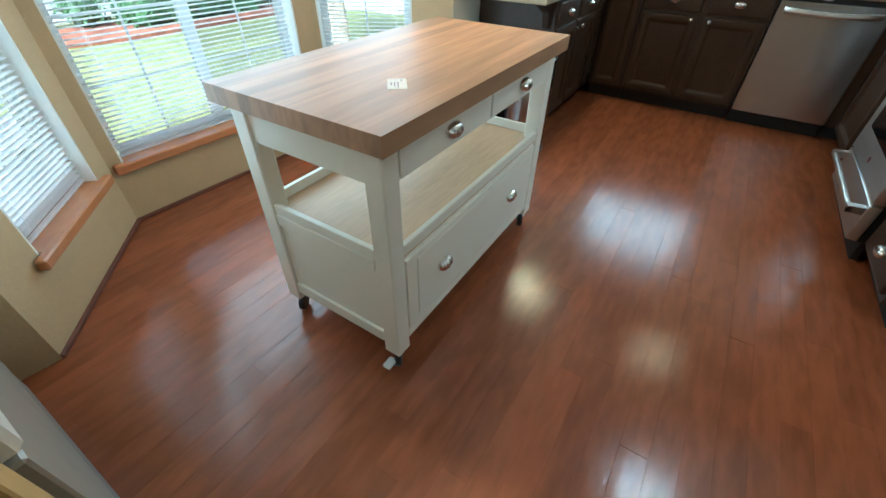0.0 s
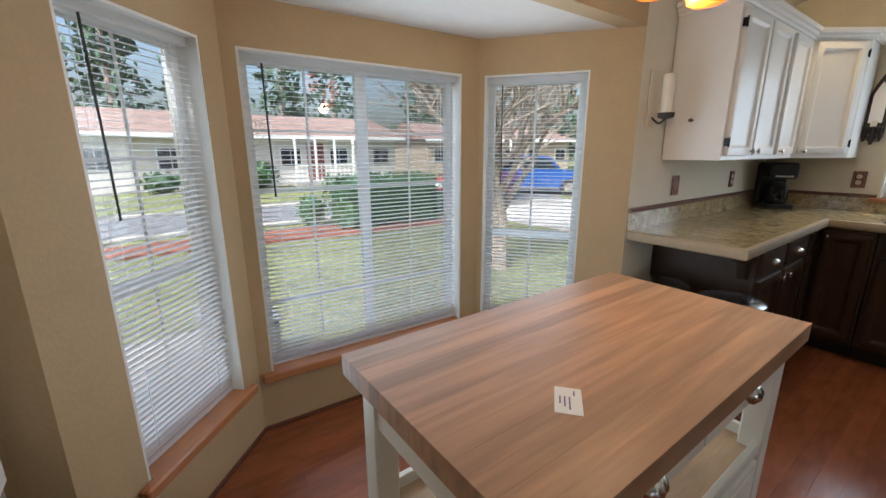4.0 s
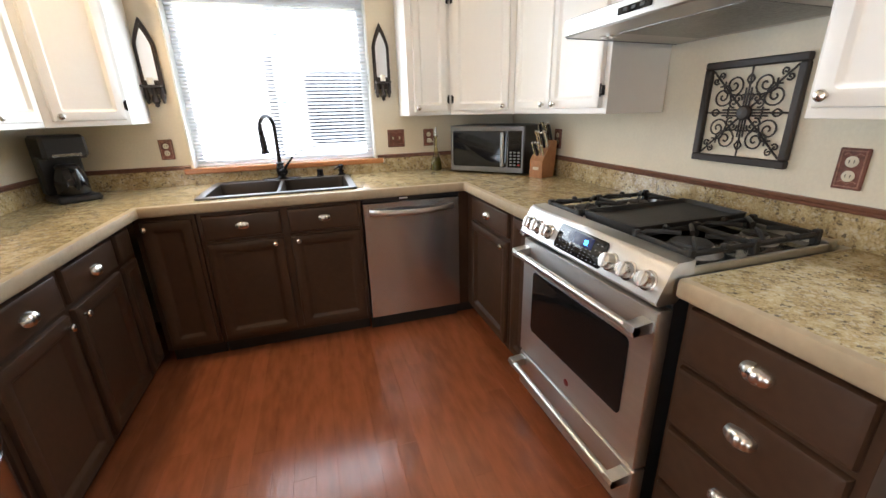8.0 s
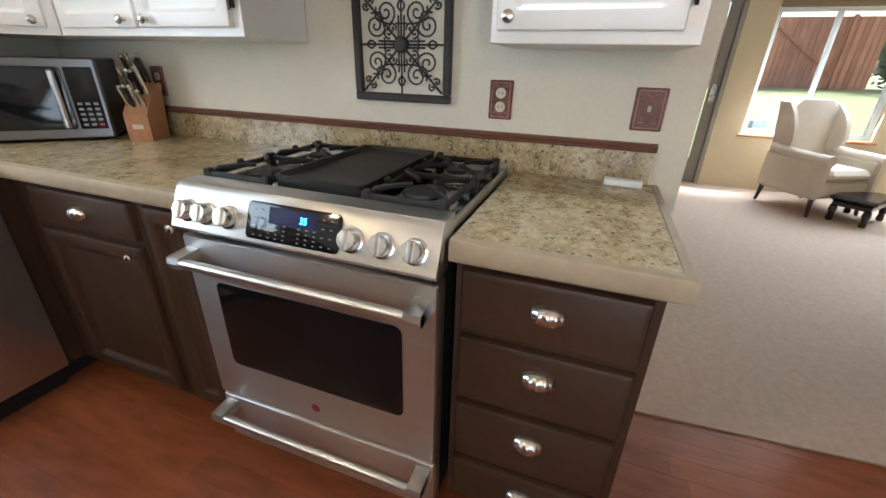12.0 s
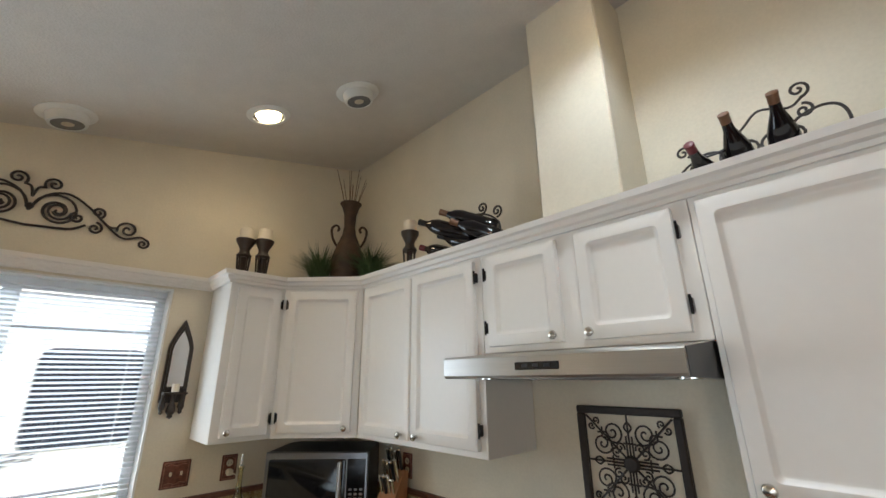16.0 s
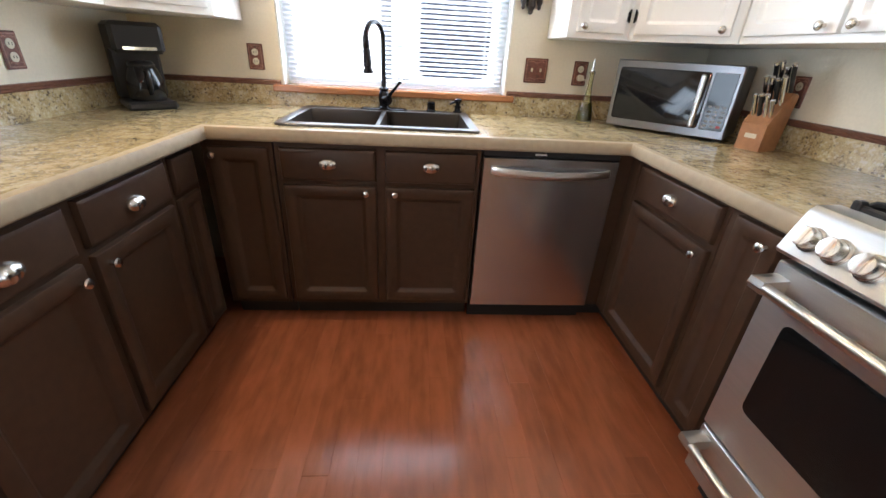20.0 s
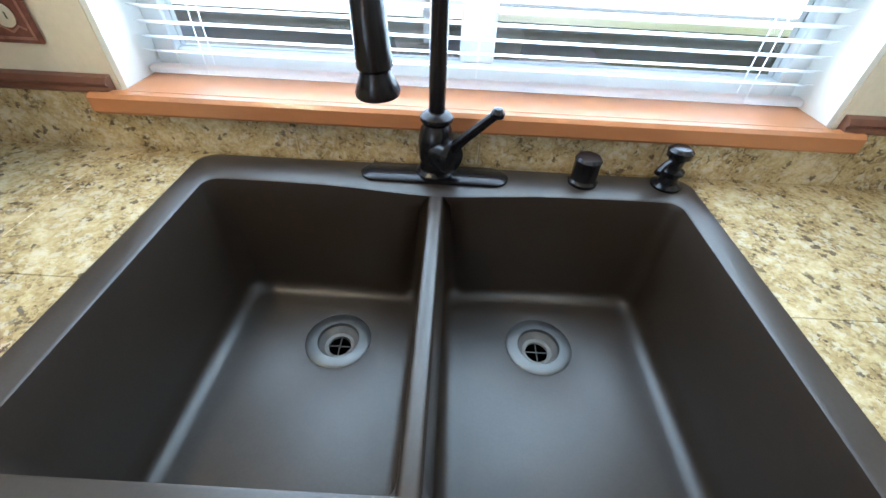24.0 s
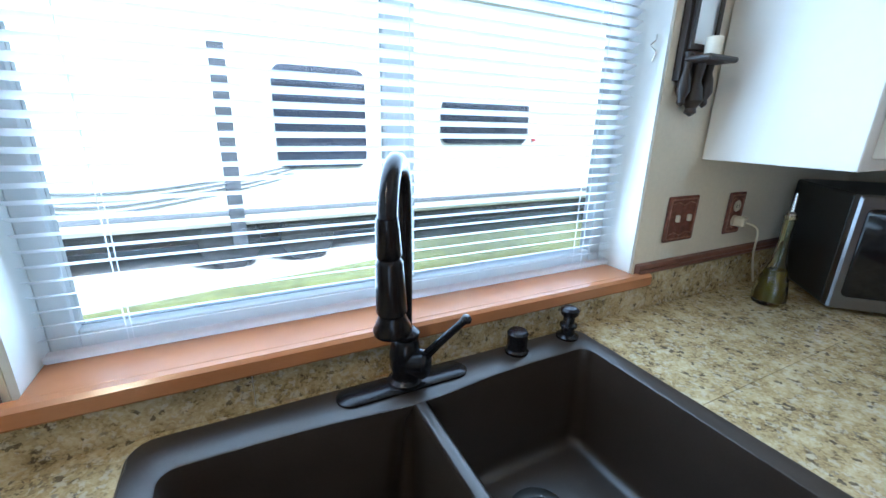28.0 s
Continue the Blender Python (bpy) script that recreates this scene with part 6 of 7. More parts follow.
def lying_rack():
    r = thing("wine_rack", "scrolled iron wine rack holding lying bottles", "wine rack", "iron wine racks", pose(1.540, -1.220, CAB_TOP, 0, 0, -90))
    for i, (x, z, c, y) in enumerate(((-0.07, 0.075, 2, -0.05), (0.055, 0.105, 0, -0.02), (-0.02, 0.175, 0, -0.06), (0.10, 0.190, 1, -0.02), (0.155, 0.120, 1, 0.0))):
        bottle(r, Matrix.Translation((x + 0.10, y + 0.06, z - 0.03)) @ pose(0, 0, 0, 0, -68, 12 + 7 * i), WINE, CAPS[c])
    for y in (-0.06, 0.07):
        part("rail", Shape().tube(bend([(-0.17, y, 0.006), (-0.10, y, 0.035), (0.0, y, 0.055), (0.12, y, 0.08), (0.21, y, 0.10), (0.22, y, 0.006)]), 0.005, 6), WROUGHT, r)
    for x, z in ((0.13, 0.275), (0.215, 0.235)):
        s = Shape(Matrix.Translation((0, 0.02, 0)))
        part("scroll", s.tube(spiral(x, z, 0.030, -90, 1.5), 0.005, 6), WROUGHT, r)
    part("arm", Shape(Matrix.Translation((0, 0.02, 0))).tube(bend([(-0.02, 0, 0.20), (0.06, 0, 0.25), (0.13, 0, 0.245), (0.20, 0, 0.205), (0.23, 0, 0.15), (0.22, 0, 0.006)]), 0.005, 6), WROUGHT, r)


lying_rack()


def standing_rack():
    r = thing("wine_rack", "scrolled iron wine rack with three upright bottles", "wine rack", "iron wine racks", pose(1.490, -2.360, CAB_TOP, 0, 0, -90) @ Matrix.Diagonal((0.87, 0.87, 0.87, 1)))
    for x, lean, lift, tip, c in ((-0.112, -9, 0.004, 64, 2), (-0.022, -2, 0.035, 52, 1), (0.088, 3, 0.040, 50, 1)):
        bottle(r, pose(x, 0.075, 0.040 + lift, tip, lean, 0) @ Matrix.Diagonal((1, 1, 0.86, 1)), WINE, CAPS[c], True)
    for x, w in ((-0.110, 0.046), (-0.022, 0.052), (0.088, 0.052)):
        part("hoop", Shape(Matrix.Translation((x, 0.0, 0.125)) @ pose(0, 0, 0, 62)).tube([(w * math.cos(a), w * math.sin(a), 0) for a in (math.tau * k / 16 for k in range(17))], 0.0045, 6), WROUGHT, r)
    for pts in ([(-0.20, 0, 0.006), (-0.205, 0, 0.09), (-0.15, 0, 0.14), (-0.06, 0, 0.15), (0.0, 0, 0.20), (0.05, 0, 0.24), (0.12, 0, 0.215), (0.155, 0, 0.235)],
                [(0.0, 0, 0.07), (0.07, 0, 0.10), (0.13, 0, 0.17), (0.20, 0, 0.185), (0.235, 0, 0.14), (0.225, 0, 0.006)],
                [(-0.15, 0, 0.05), (-0.05, 0, 0.03), (0.06, 0, 0.05), (0.14, 0, 0.10), (0.20, 0, 0.10), (0.215, 0, 0.07), (0.15, 0, 0.05)],
                [(-0.10, 0, 0.006), (-0.06, 0, 0.06), (0.0, 0, 0.07), (0.03, 0, 0.006)]):
        part("scrolled_bar", Shape().tube(bend(pts), 0.0042, 6), WROUGHT, r)
    for x, z, rr, a, t in ((0.150, 0.262, 0.028, -90, 1.5), (0.150, 0.190, 0.024, 90, -1.4), (-0.175, 0.185, 0.026, -60, 1.5), (-0.150, 0.120, 0.020, 90, -1.3)):
        part("scroll", Shape().tube(spiral(x, z, rr, a, t), 0.0042, 6), WROUGHT, r)


standing_rack()


hook_wire = thing("cord_hook", "small bent wire hook on the window reveal", "hook", m=pose(0.6345, 0.030, 1.545))
part("wire", Shape().tube(bend([(0.0, 0.0, 0.030), (-0.006, -0.004, 0.018), (-0.010, 0.004, 0.008), (-0.004, -0.006, -0.006), (0.0, 0.002, -0.024)]), 0.0016, 6), NICKEL, hook_wire)


# ---- ceiling fittings ----
def ceiling_pose(x, y):
    return pose(x, y, roof(x), 180, 0, 0) @ pose(0, 0, 0, 0, math.degrees(math.atan(0.235)), 0)


def downlight(x, y, label, lit):
    d = thing("downlight", label, "ceiling light", "recessed ceiling lights", ceiling_pose(x, y))
    part("trim_ring", Shape().lathe([(0.105, -0.004), (0.108, 0.003), (0.098, 0.010), (0.080, 0.014), (0.076, 0.012), (0.076, -0.006)], 36), JAMB, d, "white trim ring")
    if lit:
        part("reflector", Shape().lathe([(0.0755, 0.002), (0.070, 0.012), (0.062, 0.008)], 32), NICKEL, d, "bright reflector ring")
        part("lens", Shape().lathe([(0.062, 0.006), (0.056, 0.018), (0.034, 0.026), (0.001, 0.028)], 32), glowing("warm_lamp", (1.0, 0.74, 0.42), 16.0), d, "glowing warm lamp")
    else:
        part("eyeball", Shape().lathe([(0.078, 0.004), (0.076, 0.030), (0.070, 0.050), (0.060, 0.052), (0.054, 0.030), (0.050, 0.006), (0.001, 0.004)], 32), JAMB, d, "white eyeball housing")
        part("baffle", Shape().lathe([(0.0585, 0.050), (0.052, 0.020), (0.001, 0.012)], 28), CUPDARK, d, "dark grey baffle")
        part("bulb", Shape().lathe([(0.024, 0.012), (0.038, 0.036), (0.035, 0.046), (0.018, 0.052), (0.001, 0.053)], 22), IVORY, d, "unlit lamp")


downlight(-0.816, -0.790, "lit recessed ceiling light with a white trim ring", True)
downlight(0.818, -0.540, "lit recessed ceiling light with a white trim ring", True)
downlight(1.05, -2.2, "lit white recessed ceiling light beside the hood shaft", True)
downlight(-0.789, -0.512, "unlit white eyeball ceiling light", False)
downlight(0.075, -0.182, "unlit white eyeball ceiling light", False)
downlight(1.106, -0.936, "unlit white eyeball ceiling light", False)


def pendant():
    amber = bpy.data.materials.new("orange_shade_glass")
    amber.use_nodes = True
    b = amber.node_tree.nodes["Principled BSDF"]
    b.inputs["Base Color"].default_value = (0.85, 0.10, 0.006, 1)
    b.inputs["Roughness"].default_value = 0.15
    b.inputs["Emission Color"].default_value = (1.0, 0.13, 0.008, 1)
    b.inputs["Emission Strength"].default_value = 1.2
    cx, cy = -0.62, -3.06
    p = thing("pendant_lamp", "three-shade pendant lamp with orange glass over the island", "pendant lamp", m=pose(cx, cy, 0))
    top = roof(cx)
    part("canopy", Shape().lathe([(0.11, top - 0.045), (0.11, top - 0.02), (0.09, top + 0.01)], 24), BRONZE, p)
    for x, y, z in ((0.06, 0.05, 1.720), (-0.085, 0.05, 1.775), (0.0, -0.09, 1.835)):
        c = part("cord", Shape().tube([(x, y, z + 0.16), (x, y, top - 0.03)], 0.0025, 6), BLACK, p)
        part("socket", Shape().lathe([(0.016, z + 0.125), (0.018, z + 0.16), (0.006, z + 0.18)], 14, (x, y, 0)), BRONZE, c)
        part("shade", Shape().lathe([(0.036, z), (0.044, z + 0.004), (0.056, z + 0.05), (0.046, z + 0.11), (0.020, z + 0.14), (0.017, z + 0.137), (0.042, z + 0.108), (0.051, z + 0.05), (0.037, z + 0.004)], 26, (x, y, 0)), amber, c, "orange glass shade")


pendant()


# ---- living room ----
def lr_window(name, y0, y1, z0, z1, label):
    """A window in the far wall, facing the kitchen."""
    win = tagged(new(name), label, "window", kind="structure")
    win.matrix_world = pose(5.92, y0, z0, 0, 0, -90)
    w, h = y0 - y1, z1 - z0
    fr = Shape()
    for a in ((0.001, 0.05, 0.001, h - 0.001), (w - 0.05, w - 0.001, 0.001, h - 0.001), (0.05, w - 0.05, h - 0.05, h - 0.001), (0.05, w - 0.05, 0.001, 0.05)):
        fr.box(a[0], a[1], 0.06, 0.11, a[2], a[3], 0.003)
    part("window_frame", fr, VINYL, win)
    part("mullion", Shape().box(w * 0.44, w * 0.44 + 0.045, 0.065, 0.105, 0.05, h - 0.05, 0.003), VINYL, win)
    for a, b in ((0.05, w * 0.44), (w * 0.44 + 0.045, w - 0.05)):
        pane = part("pane", Shape().box(a, b, 0.083, 0.087, 0.05, h - 0.05, 0), PANE, win, smooth=0)
        pane.visible_shadow = False
    part("window_sill", Shape().box(-0.03, w + 0.03, -0.04, 0.058, -0.028, -0.001, 0.006), SILL, win, "stained wooden sill")
    shade = thing("roman_shade", "folded tan roman shade under the wooden valance", "window shade", "tan roman shades", pose(5.915, y0, z0, 0, 0, -90))
    for k in range(4):
        part("fold", Shape().box(0.0, w, -0.030 - 0.006 * k, -0.004, h - 0.02 + 0.045 * k, h + 0.03 + 0.045 * k, 0.010), material("shade_cloth", (0.25, 0.19, 0.115), 0.9, grain=0.2, scale=120, bump=0.3), shade)
    val = thing("valance", "orange stained wooden valance with carved brackets", "valance", "wooden valances", pose(5.915, y0, z0, 0, 0, -90))
    wood = material("valance_wood", (0.36, 0.13, 0.045), 0.45, grain=0.25, scale=25, stretch=(1, 0.4, 1))
    part("board", Shape().box(-0.09, w + 0.11, -0.10, -0.005, h + 0.185, h + 0.335, 0.006), wood, val)
    for x in (-0.075, w + 0.045):
        part("bracket", Shape().prism([(-0.005, h + 0.184), (-0.005, h + 0.06), (-0.03, h + 0.07), (-0.05, h + 0.13), (-0.095, h + 0.184)], x, x + 0.05, "x"), wood, val)
    part("carved_knot", Shape().lathe([(0.001, -0.03), (0.035, 0.0), (0.03, 0.02), (0.001, 0.035)], 12, (w / 2, -0.11, h + 0.26)), DARKWOOD, val, "dark carved knot")


lr_window("window_5", -4.015, -5.195, 0.62, 1.87, "living room window with a wooden valance")
lr_window("window_6", -5.560, -6.300, 0.62, 1.87, "living room window with a wooden valance")


def glass_door():
    d = tagged(new("door_1"), "grey painted glazed door to the garden", "door", kind="structure")
    d.matrix_world = pose(5.92, -2.92, 0, 0, 0, -90)
    grey = material("grey_door_paint", (0.26, 0.23, 0.18), 0.5, grain=0.06)
    w, h = 0.82, 2.18
    for a in ((0.001, 0.045, 0.0, h), (w - 0.045, w - 0.001, 0.0, h), (0.045, w - 0.045, h - 0.045, h - 0.001)):
        part("door_frame", Shape().box(a[0], a[1], -0.012, 0.13, a[2], a[3], 0.003), grey, d)
    leaf = part("door_leaf", Shape().box(0.048, 0.150, 0.03, 0.075, 0.01, h - 0.05, 0.003).box(w - 0.150, w - 0.048, 0.03, 0.075, 0.01, h - 0.05, 0.003).box(0.150, w - 0.150, 0.03, 0.075, h - 0.14, h - 0.05, 0.003).box(0.150, w - 0.150, 0.03, 0.075, 0.01, 0.30, 0.003), grey, d)
    pane = part("pane", Shape().box(0.150, w - 0.150, 0.050, 0.055, 0.30, h - 0.14, 0), PANE, leaf, smooth=0)
    pane.visible_shadow = False
    part("door_handle", Shape().lathe([(0.012, -0.03), (0.028, -0.02), (0.024, 0.0), (0.012, 0.006)], 14, (w - 0.10, 0.012, 1.0)).box(w - 0.125, w - 0.075, 0.022, 0.031, 0.93, 1.12, 0.004), NICKEL, leaf, "round nickel knob and plate")


glass_door()


def armchair():
    cloth = material("cream_chair_cloth", (0.62, 0.52, 0.41), 0.9, grain=0.06, scale=220, bump=0.35)
    c = thing("armchair", "cream upholstered wingback armchair with dark wooden legs", "armchair", m=pose(5.36, -4.60, 0, 0, 0, -61) @ Matrix.Diagonal((0.92, 0.92, 0.90, 1)))
    # faces -y in its own space
    part("seat_base", Shape().box(-0.34, 0.34, -0.33, 0.30, 0.20, 0.38, 0.035), cloth, c)
    part("seat_cushion", Shape().box(-0.255, 0.255, -0.36, 0.22, 0.382, 0.50, 0.045), cloth, c, "plump seat cushion")
    rows = []
    for i in range(9):
        t = i / 8
        z, y = 0.34 + 0.80 * t, 0.24 + 0.09 * t
        half = 0.25 + 0.045 * math.sin(t * math.pi * 0.9) + (0.02 if t > 0.6 else 0) - (0.10 * ((t - 0.85) / 0.15) ** 2 if t > 0.85 else 0)
        rows.append((half, y, z))
    back = Shape()
    ringpts = [[(-hw, y - 0.07, z), (-hw * 0.6, y - 0.085, z), (0, y - 0.09, z), (hw * 0.6, y - 0.085, z), (hw, y - 0.07, z), (hw, y + 0.05, z), (0, y + 0.07, z), (-hw, y + 0.05, z)] for hw, y, z in rows]
    loops(back, ringpts)
    part("backrest", back, cloth, c, "tall curved backrest")
    for s in (-1, 1):
        flip = Matrix.Diagonal((s, 1, 1, 1))
        part("wing", loops(Shape(flip), [[(0.22, 0.26 + 0.08 * t, z), (0.27 + 0.03 * b, 0.14 + 0.16 * t - 0.10 * b, z), (0.32 + 0.03 * b, 0.14 + 0.16 * t - 0.10 * b, z), (0.32, 0.32 + 0.08 * t, z)]
                                         for t, b, z in ((0, 0.3, 0.62), (0.2, 0.9, 0.74), (0.45, 1.0, 0.88), (0.7, 0.8, 1.0), (0.95, 0.2, 1.11))]), cloth, c, "curved side wing")
        part("arm", Shape(flip).box(0.262, 0.375, -0.36, 0.32, 0.20, 0.60, 0.030), cloth, c, "padded arm")
        part("arm_roll", Shape(flip).tube([(0.322, -0.365, 0.60), (0.322, 0.0, 0.605), (0.322, 0.28, 0.63)], 0.055, 14), cloth, c)
        for y in (-0.30, 0.28):
            part("leg", Shape(flip).tube([(0.30, y, 0.205), (0.31, y * 1.08, 0.0)], 0.026, 8, 0.016), DARKWOOD, c, "tapered dark leg")


armchair()


def stool():
    s = thing("footstool", "low black lacquered footstool beside the armchair", "footstool", m=pose(5.06, -4.90, 0, 0, 0, -40))
    lac = material("black_lacquer", (0.012, 0.008, 0.008), 0.18, grain=0.1)
    part("top", Shape().box(-0.26, 0.26, -0.17, 0.17, 0.20, 0.25, 0.02), lac, s)
    part("apron", Shape().box(-0.23, 0.23, -0.14, 0.14, 0.15, 0.199, 0.01), lac, s)
    for x in (-0.21, 0.21):
        for y in (-0.12, 0.12):
            part("leg", Shape().lathe([(0.022, 0.0), (0.030, 0.03), (0.022, 0.07), (0.034, 0.11), (0.028, 0.152)], 12, (x, y, 0)), lac, s)


stool()


def fireplace():
    stone = material("grey_fireplace_stone", (0.20, 0.18, 0.155), 0.7, grain=0.4, scale=25, bump=0.4)
    f = thing("fireplace", "grey stone fireplace column with a mantel ledge", "fireplace")
    part("hearth", Shape().box(2.05, 2.72, -5.7, -4.20, 0.009, 0.32, 0.02), stone, f)
    part("column", Shape().box(2.25, 2.94, -5.6, -4.075, 0.32, 2.15, 0.01), stone, f)
    part("mantel", Shape().box(2.18, 3.00, -5.66, -4.018, 2.15, 2.232, 0.012), stone, f, "projecting mantel ledge")
    part("upper_column", Shape().box(2.35, 2.90, -5.55, -4.16, 2.232, 2.489, 0.008), stone, f)


fireplace()
frame_ = thing("hanging_frame", "narrow dark framed picture on the wall's end", "picture", m=pose(1.77, -2.7555, 1.42))
part("frame", Shape().box(-0.03, 0.045, -0.022, 0.0, 0.0, 0.56, 0.003), material("dark_blue_frame", (0.03, 0.03, 0.045), 0.4, grain=0.2), frame_)
setting("trim_living_room", Shape().box(5.900, 5.919, -6.4, -1.2, 2.465, 2.489, 0.002), TRIMWOOD, "dark wooden strip under the living room ceiling", "trim")
setting("baseboard", sweep([BAY[3], BAY[2], BAY[1], BAY[0], (LEFT, -1.72)], [(0.0, 0.001), (0.010, 0.001), (0.010, 0.016), (0.004, 0.020), (0.0, 0.020)]), SUBFLOOR, "thin dark edging strip along the bay floor", "baseboard")


# ---- outside ----
GRADE = -0.40
LAWN = material("spring_lawn", (0.155, 0.17, 0.06), 0.9, grain=0.4, scale=9, bump=0.5)
ASPHALT = material("street_asphalt", (0.16, 0.16, 0.165), 0.85, grain=0.15, scale=30)
CONCRETE = material("concrete", (0.40, 0.38, 0.34), 0.85, grain=0.15, scale=15)
MULCH = material("red_bark_mulch", (0.20, 0.065, 0.035), 0.95, grain=0.5, scale=25, bump=0.6)
LEAF = material("hedge_leaf", (0.040, 0.105, 0.035), 0.6, grain=0.45, scale=6)
PINE = material("conifer_needles", (0.060, 0.105, 0.060), 0.8, grain=0.45, scale=3)
BARK = material("grey_bark", (0.30, 0.25, 0.20), 0.9, grain=0.4, scale=12, bump=0.5)
setting("ground", Shape().box(-400, 400, -400, 400, GRADE - 0.3, GRADE, 0), LAWN, "mown green lawn reaching into the distance", "ground", smooth=0)
setting("road", Shape().box(-13.6, -10.2, -200, 200, GRADE, GRADE + 0.012, 0), ASPHALT, "pale grey asphalt street", "road", smooth=0)
for x in (-10.2, -13.75):
    setting("kerb", Shape().box(x, x + 0.15, -60, 2.6 if x > -12 else 60, GRADE, GRADE + 0.10, 0.02), CONCRETE, "pale concrete street kerb", "kerb")
setting("driveway", Shape().prism([(-10.05, 2.8), (-10.05, 8.5), (-4.0, 7.5), (2.0, 7.5), (2.0, 4.5), (-4.5, 3.4)], GRADE, GRADE + 0.015), CONCRETE, "pale concrete driveway", "driveway", smooth=0)
setting("mulch_bed", Shape().prism([(-9.5, -30), (-8.6, -30), (-8.4, -3), (-8.0, -1.2), (-7.9, 2.2), (-8.7, 2.6), (-9.5, 2.2)], GRADE, GRADE + 0.05), MULCH, "red bark mulch bed along the lawn", "mulch bed", smooth=0)
setting("patio", Shape().box(-4.5, -2.2, -4.8, -3.55, GRADE, GRADE + 0.02, 0.005), CONCRETE, "small concrete slab beside the bay", "patio")


def leaf_cloud(s, rng, centre, radius, count, size, box=False):
    for _ in range(count):
        if box:
            p = Vector([rng.uniform(-1, 1) for _ in range(3)])
            k = rng.randrange(3)
            p[k] = rng.choice((-1, 1)) * rng.uniform(0.82, 1.06) if rng.random() < 0.8 else p[k]
        else:
            p = Vector([rng.gauss(0, 1) for _ in range(3)]).normalized() * rng.uniform(0.45, 1.05)
        p = Vector(centre) + Vector((p.x * radius[0], p.y * radius[1], p.z * radius[2]))
        u = Vector([rng.gauss(0, 1) for _ in range(3)]).normalized()
        v = u.orthogonal().normalized()
        a = rng.uniform(0.6, 1.3) * size
        s.add([p - u * a, p + v * a * 0.5, p + u * a, p - v * a * 0.5], [(0, 1, 2, 3)])


def shrub(name, label, x, y, rx, ry, h, count, size, seed, mat=LEAF, box=False, z=GRADE):
    b = thing(name, label, "shrub", m=pose(x, y, z))
    rng = random.Random(seed)
    core = Shape()
    if box:
        core.box(-rx * 0.86, rx * 0.86, -ry * 0.92, ry * 0.92, 0.02, h * 0.93, 0.12)
    else:
        core.lathe([(0.05, 0.0), (rx * 0.5, h * 0.2), (rx * 0.7, h * 0.5), (rx * 0.5, h * 0.8), (0.02, h * 0.92)], 12)
    part("core", core, PINE if mat is PINE else mat, b)
    s = Shape()
    leaf_cloud(s, rng, (0, 0, h * 0.52), (rx, ry, h * 0.5), count, size, box)
    tagged(part("foliage", s, mat, b, smooth=0), kind="stuff")


shrub("hedge", "clipped green box hedge beside the lawn", -9.0, 0.55, 0.62, 1.32, 1.18, 2600, 0.05, 11, box=True)
shrub("bush", "small loose green garden bush", -9.4, -1.15, 0.38, 0.38, 0.80, 420, 0.05, 12)
shrub("bush", "low green bush beside the mulch bed", -9.1, 2.35, 0.5, 0.5, 0.62, 420, 0.05, 13)
shrub("bush", "dark green bush before the neighbour's house", -21.0, 0.3, 0.9, 0.9, 1.3, 400, 0.12, 14)
shrub("bush", "dark green bush before the neighbour's house", -21.0, -3.6, 0.9, 0.9, 0.9, 300, 0.12, 15)
shrub("bush", "dark green bush near the road", -9.3, -7.4, 0.9, 0.9, 0.9, 500, 0.07, 16)


def bare_tree(label, x, y, h, seed, forks, r=0.11, depth=4, reach=()):
    """A leafless garden tree: trunks that fork into ever thinner limbs and twigs."""
    t = thing("bare_tree", label, "tree", m=pose(x, y, GRADE))
    rng = random.Random(seed)
    twigs = Shape()

    def grow(p, way, length, rad, level, shape):
        pts = [p]
        d = way.copy()
        for _ in range(4):
            d = (d + Vector((rng.gauss(0, 0.13), rng.gauss(0, 0.13), rng.gauss(0.02, 0.08)))).normalized()
            pts.append(pts[-1] + d * length / 4)
        (shape if level < 2 else twigs).tube(pts, rad, 7 if level < 2 else 4, rad * 0.62, caps=False)
        if level >= depth:
            return
        for _ in range(rng.choice((3, 4)) if level else forks):
            k = rng.choice((2, 3, 4, 4))
            q = pts[k]
            out = Vector((rng.gauss(0, 1), rng.gauss(0, 1), rng.uniform(0.0, 0.6))).normalized()
            grow(q, (d * 0.75 + out * 0.75).normalized(), length * rng.uniform(0.6, 0.8), rad * 0.55, level + 1, shape)

    trunk = Shape()
    for k in range(2):
        grow(Vector((0.1 * k, 0.08 * k, -0.02)), Vector((0.25 * (k - 0.5), 0.45 * (k - 0.35), 1)).normalized(), h * 0.36, r * (1 - 0.25 * k), 0, trunk)
    for z, way in reach:
        grow(Vector((0.0, 0.0, z)), Vector(way).normalized(), h * 0.40, r * 0.42, 1, trunk)
    part("trunk", trunk, BARK, t, "forked grey-brown trunk")
    tagged(part("twigs", twigs, BARK, t), kind="stuff")


bare_tree("leafless forked garden tree outside the bay", -4.4, -0.05, 4.2, 21, 4, 0.11, 5, ((1.5, (-0.5, -0.85, 0.75)), (1.9, (-0.7, -0.7, 0.45)), (1.2, (-0.3, -0.95, 1.1))))
bare_tree("leafless tree beside the neighbour's house", -19.0, -1.6, 4.0, 22, 3, 0.10)
bare_tree("leafless grey-barked street tree beside the driveway", -9.5, 4.4, 5.0, 23, 4, 0.10)


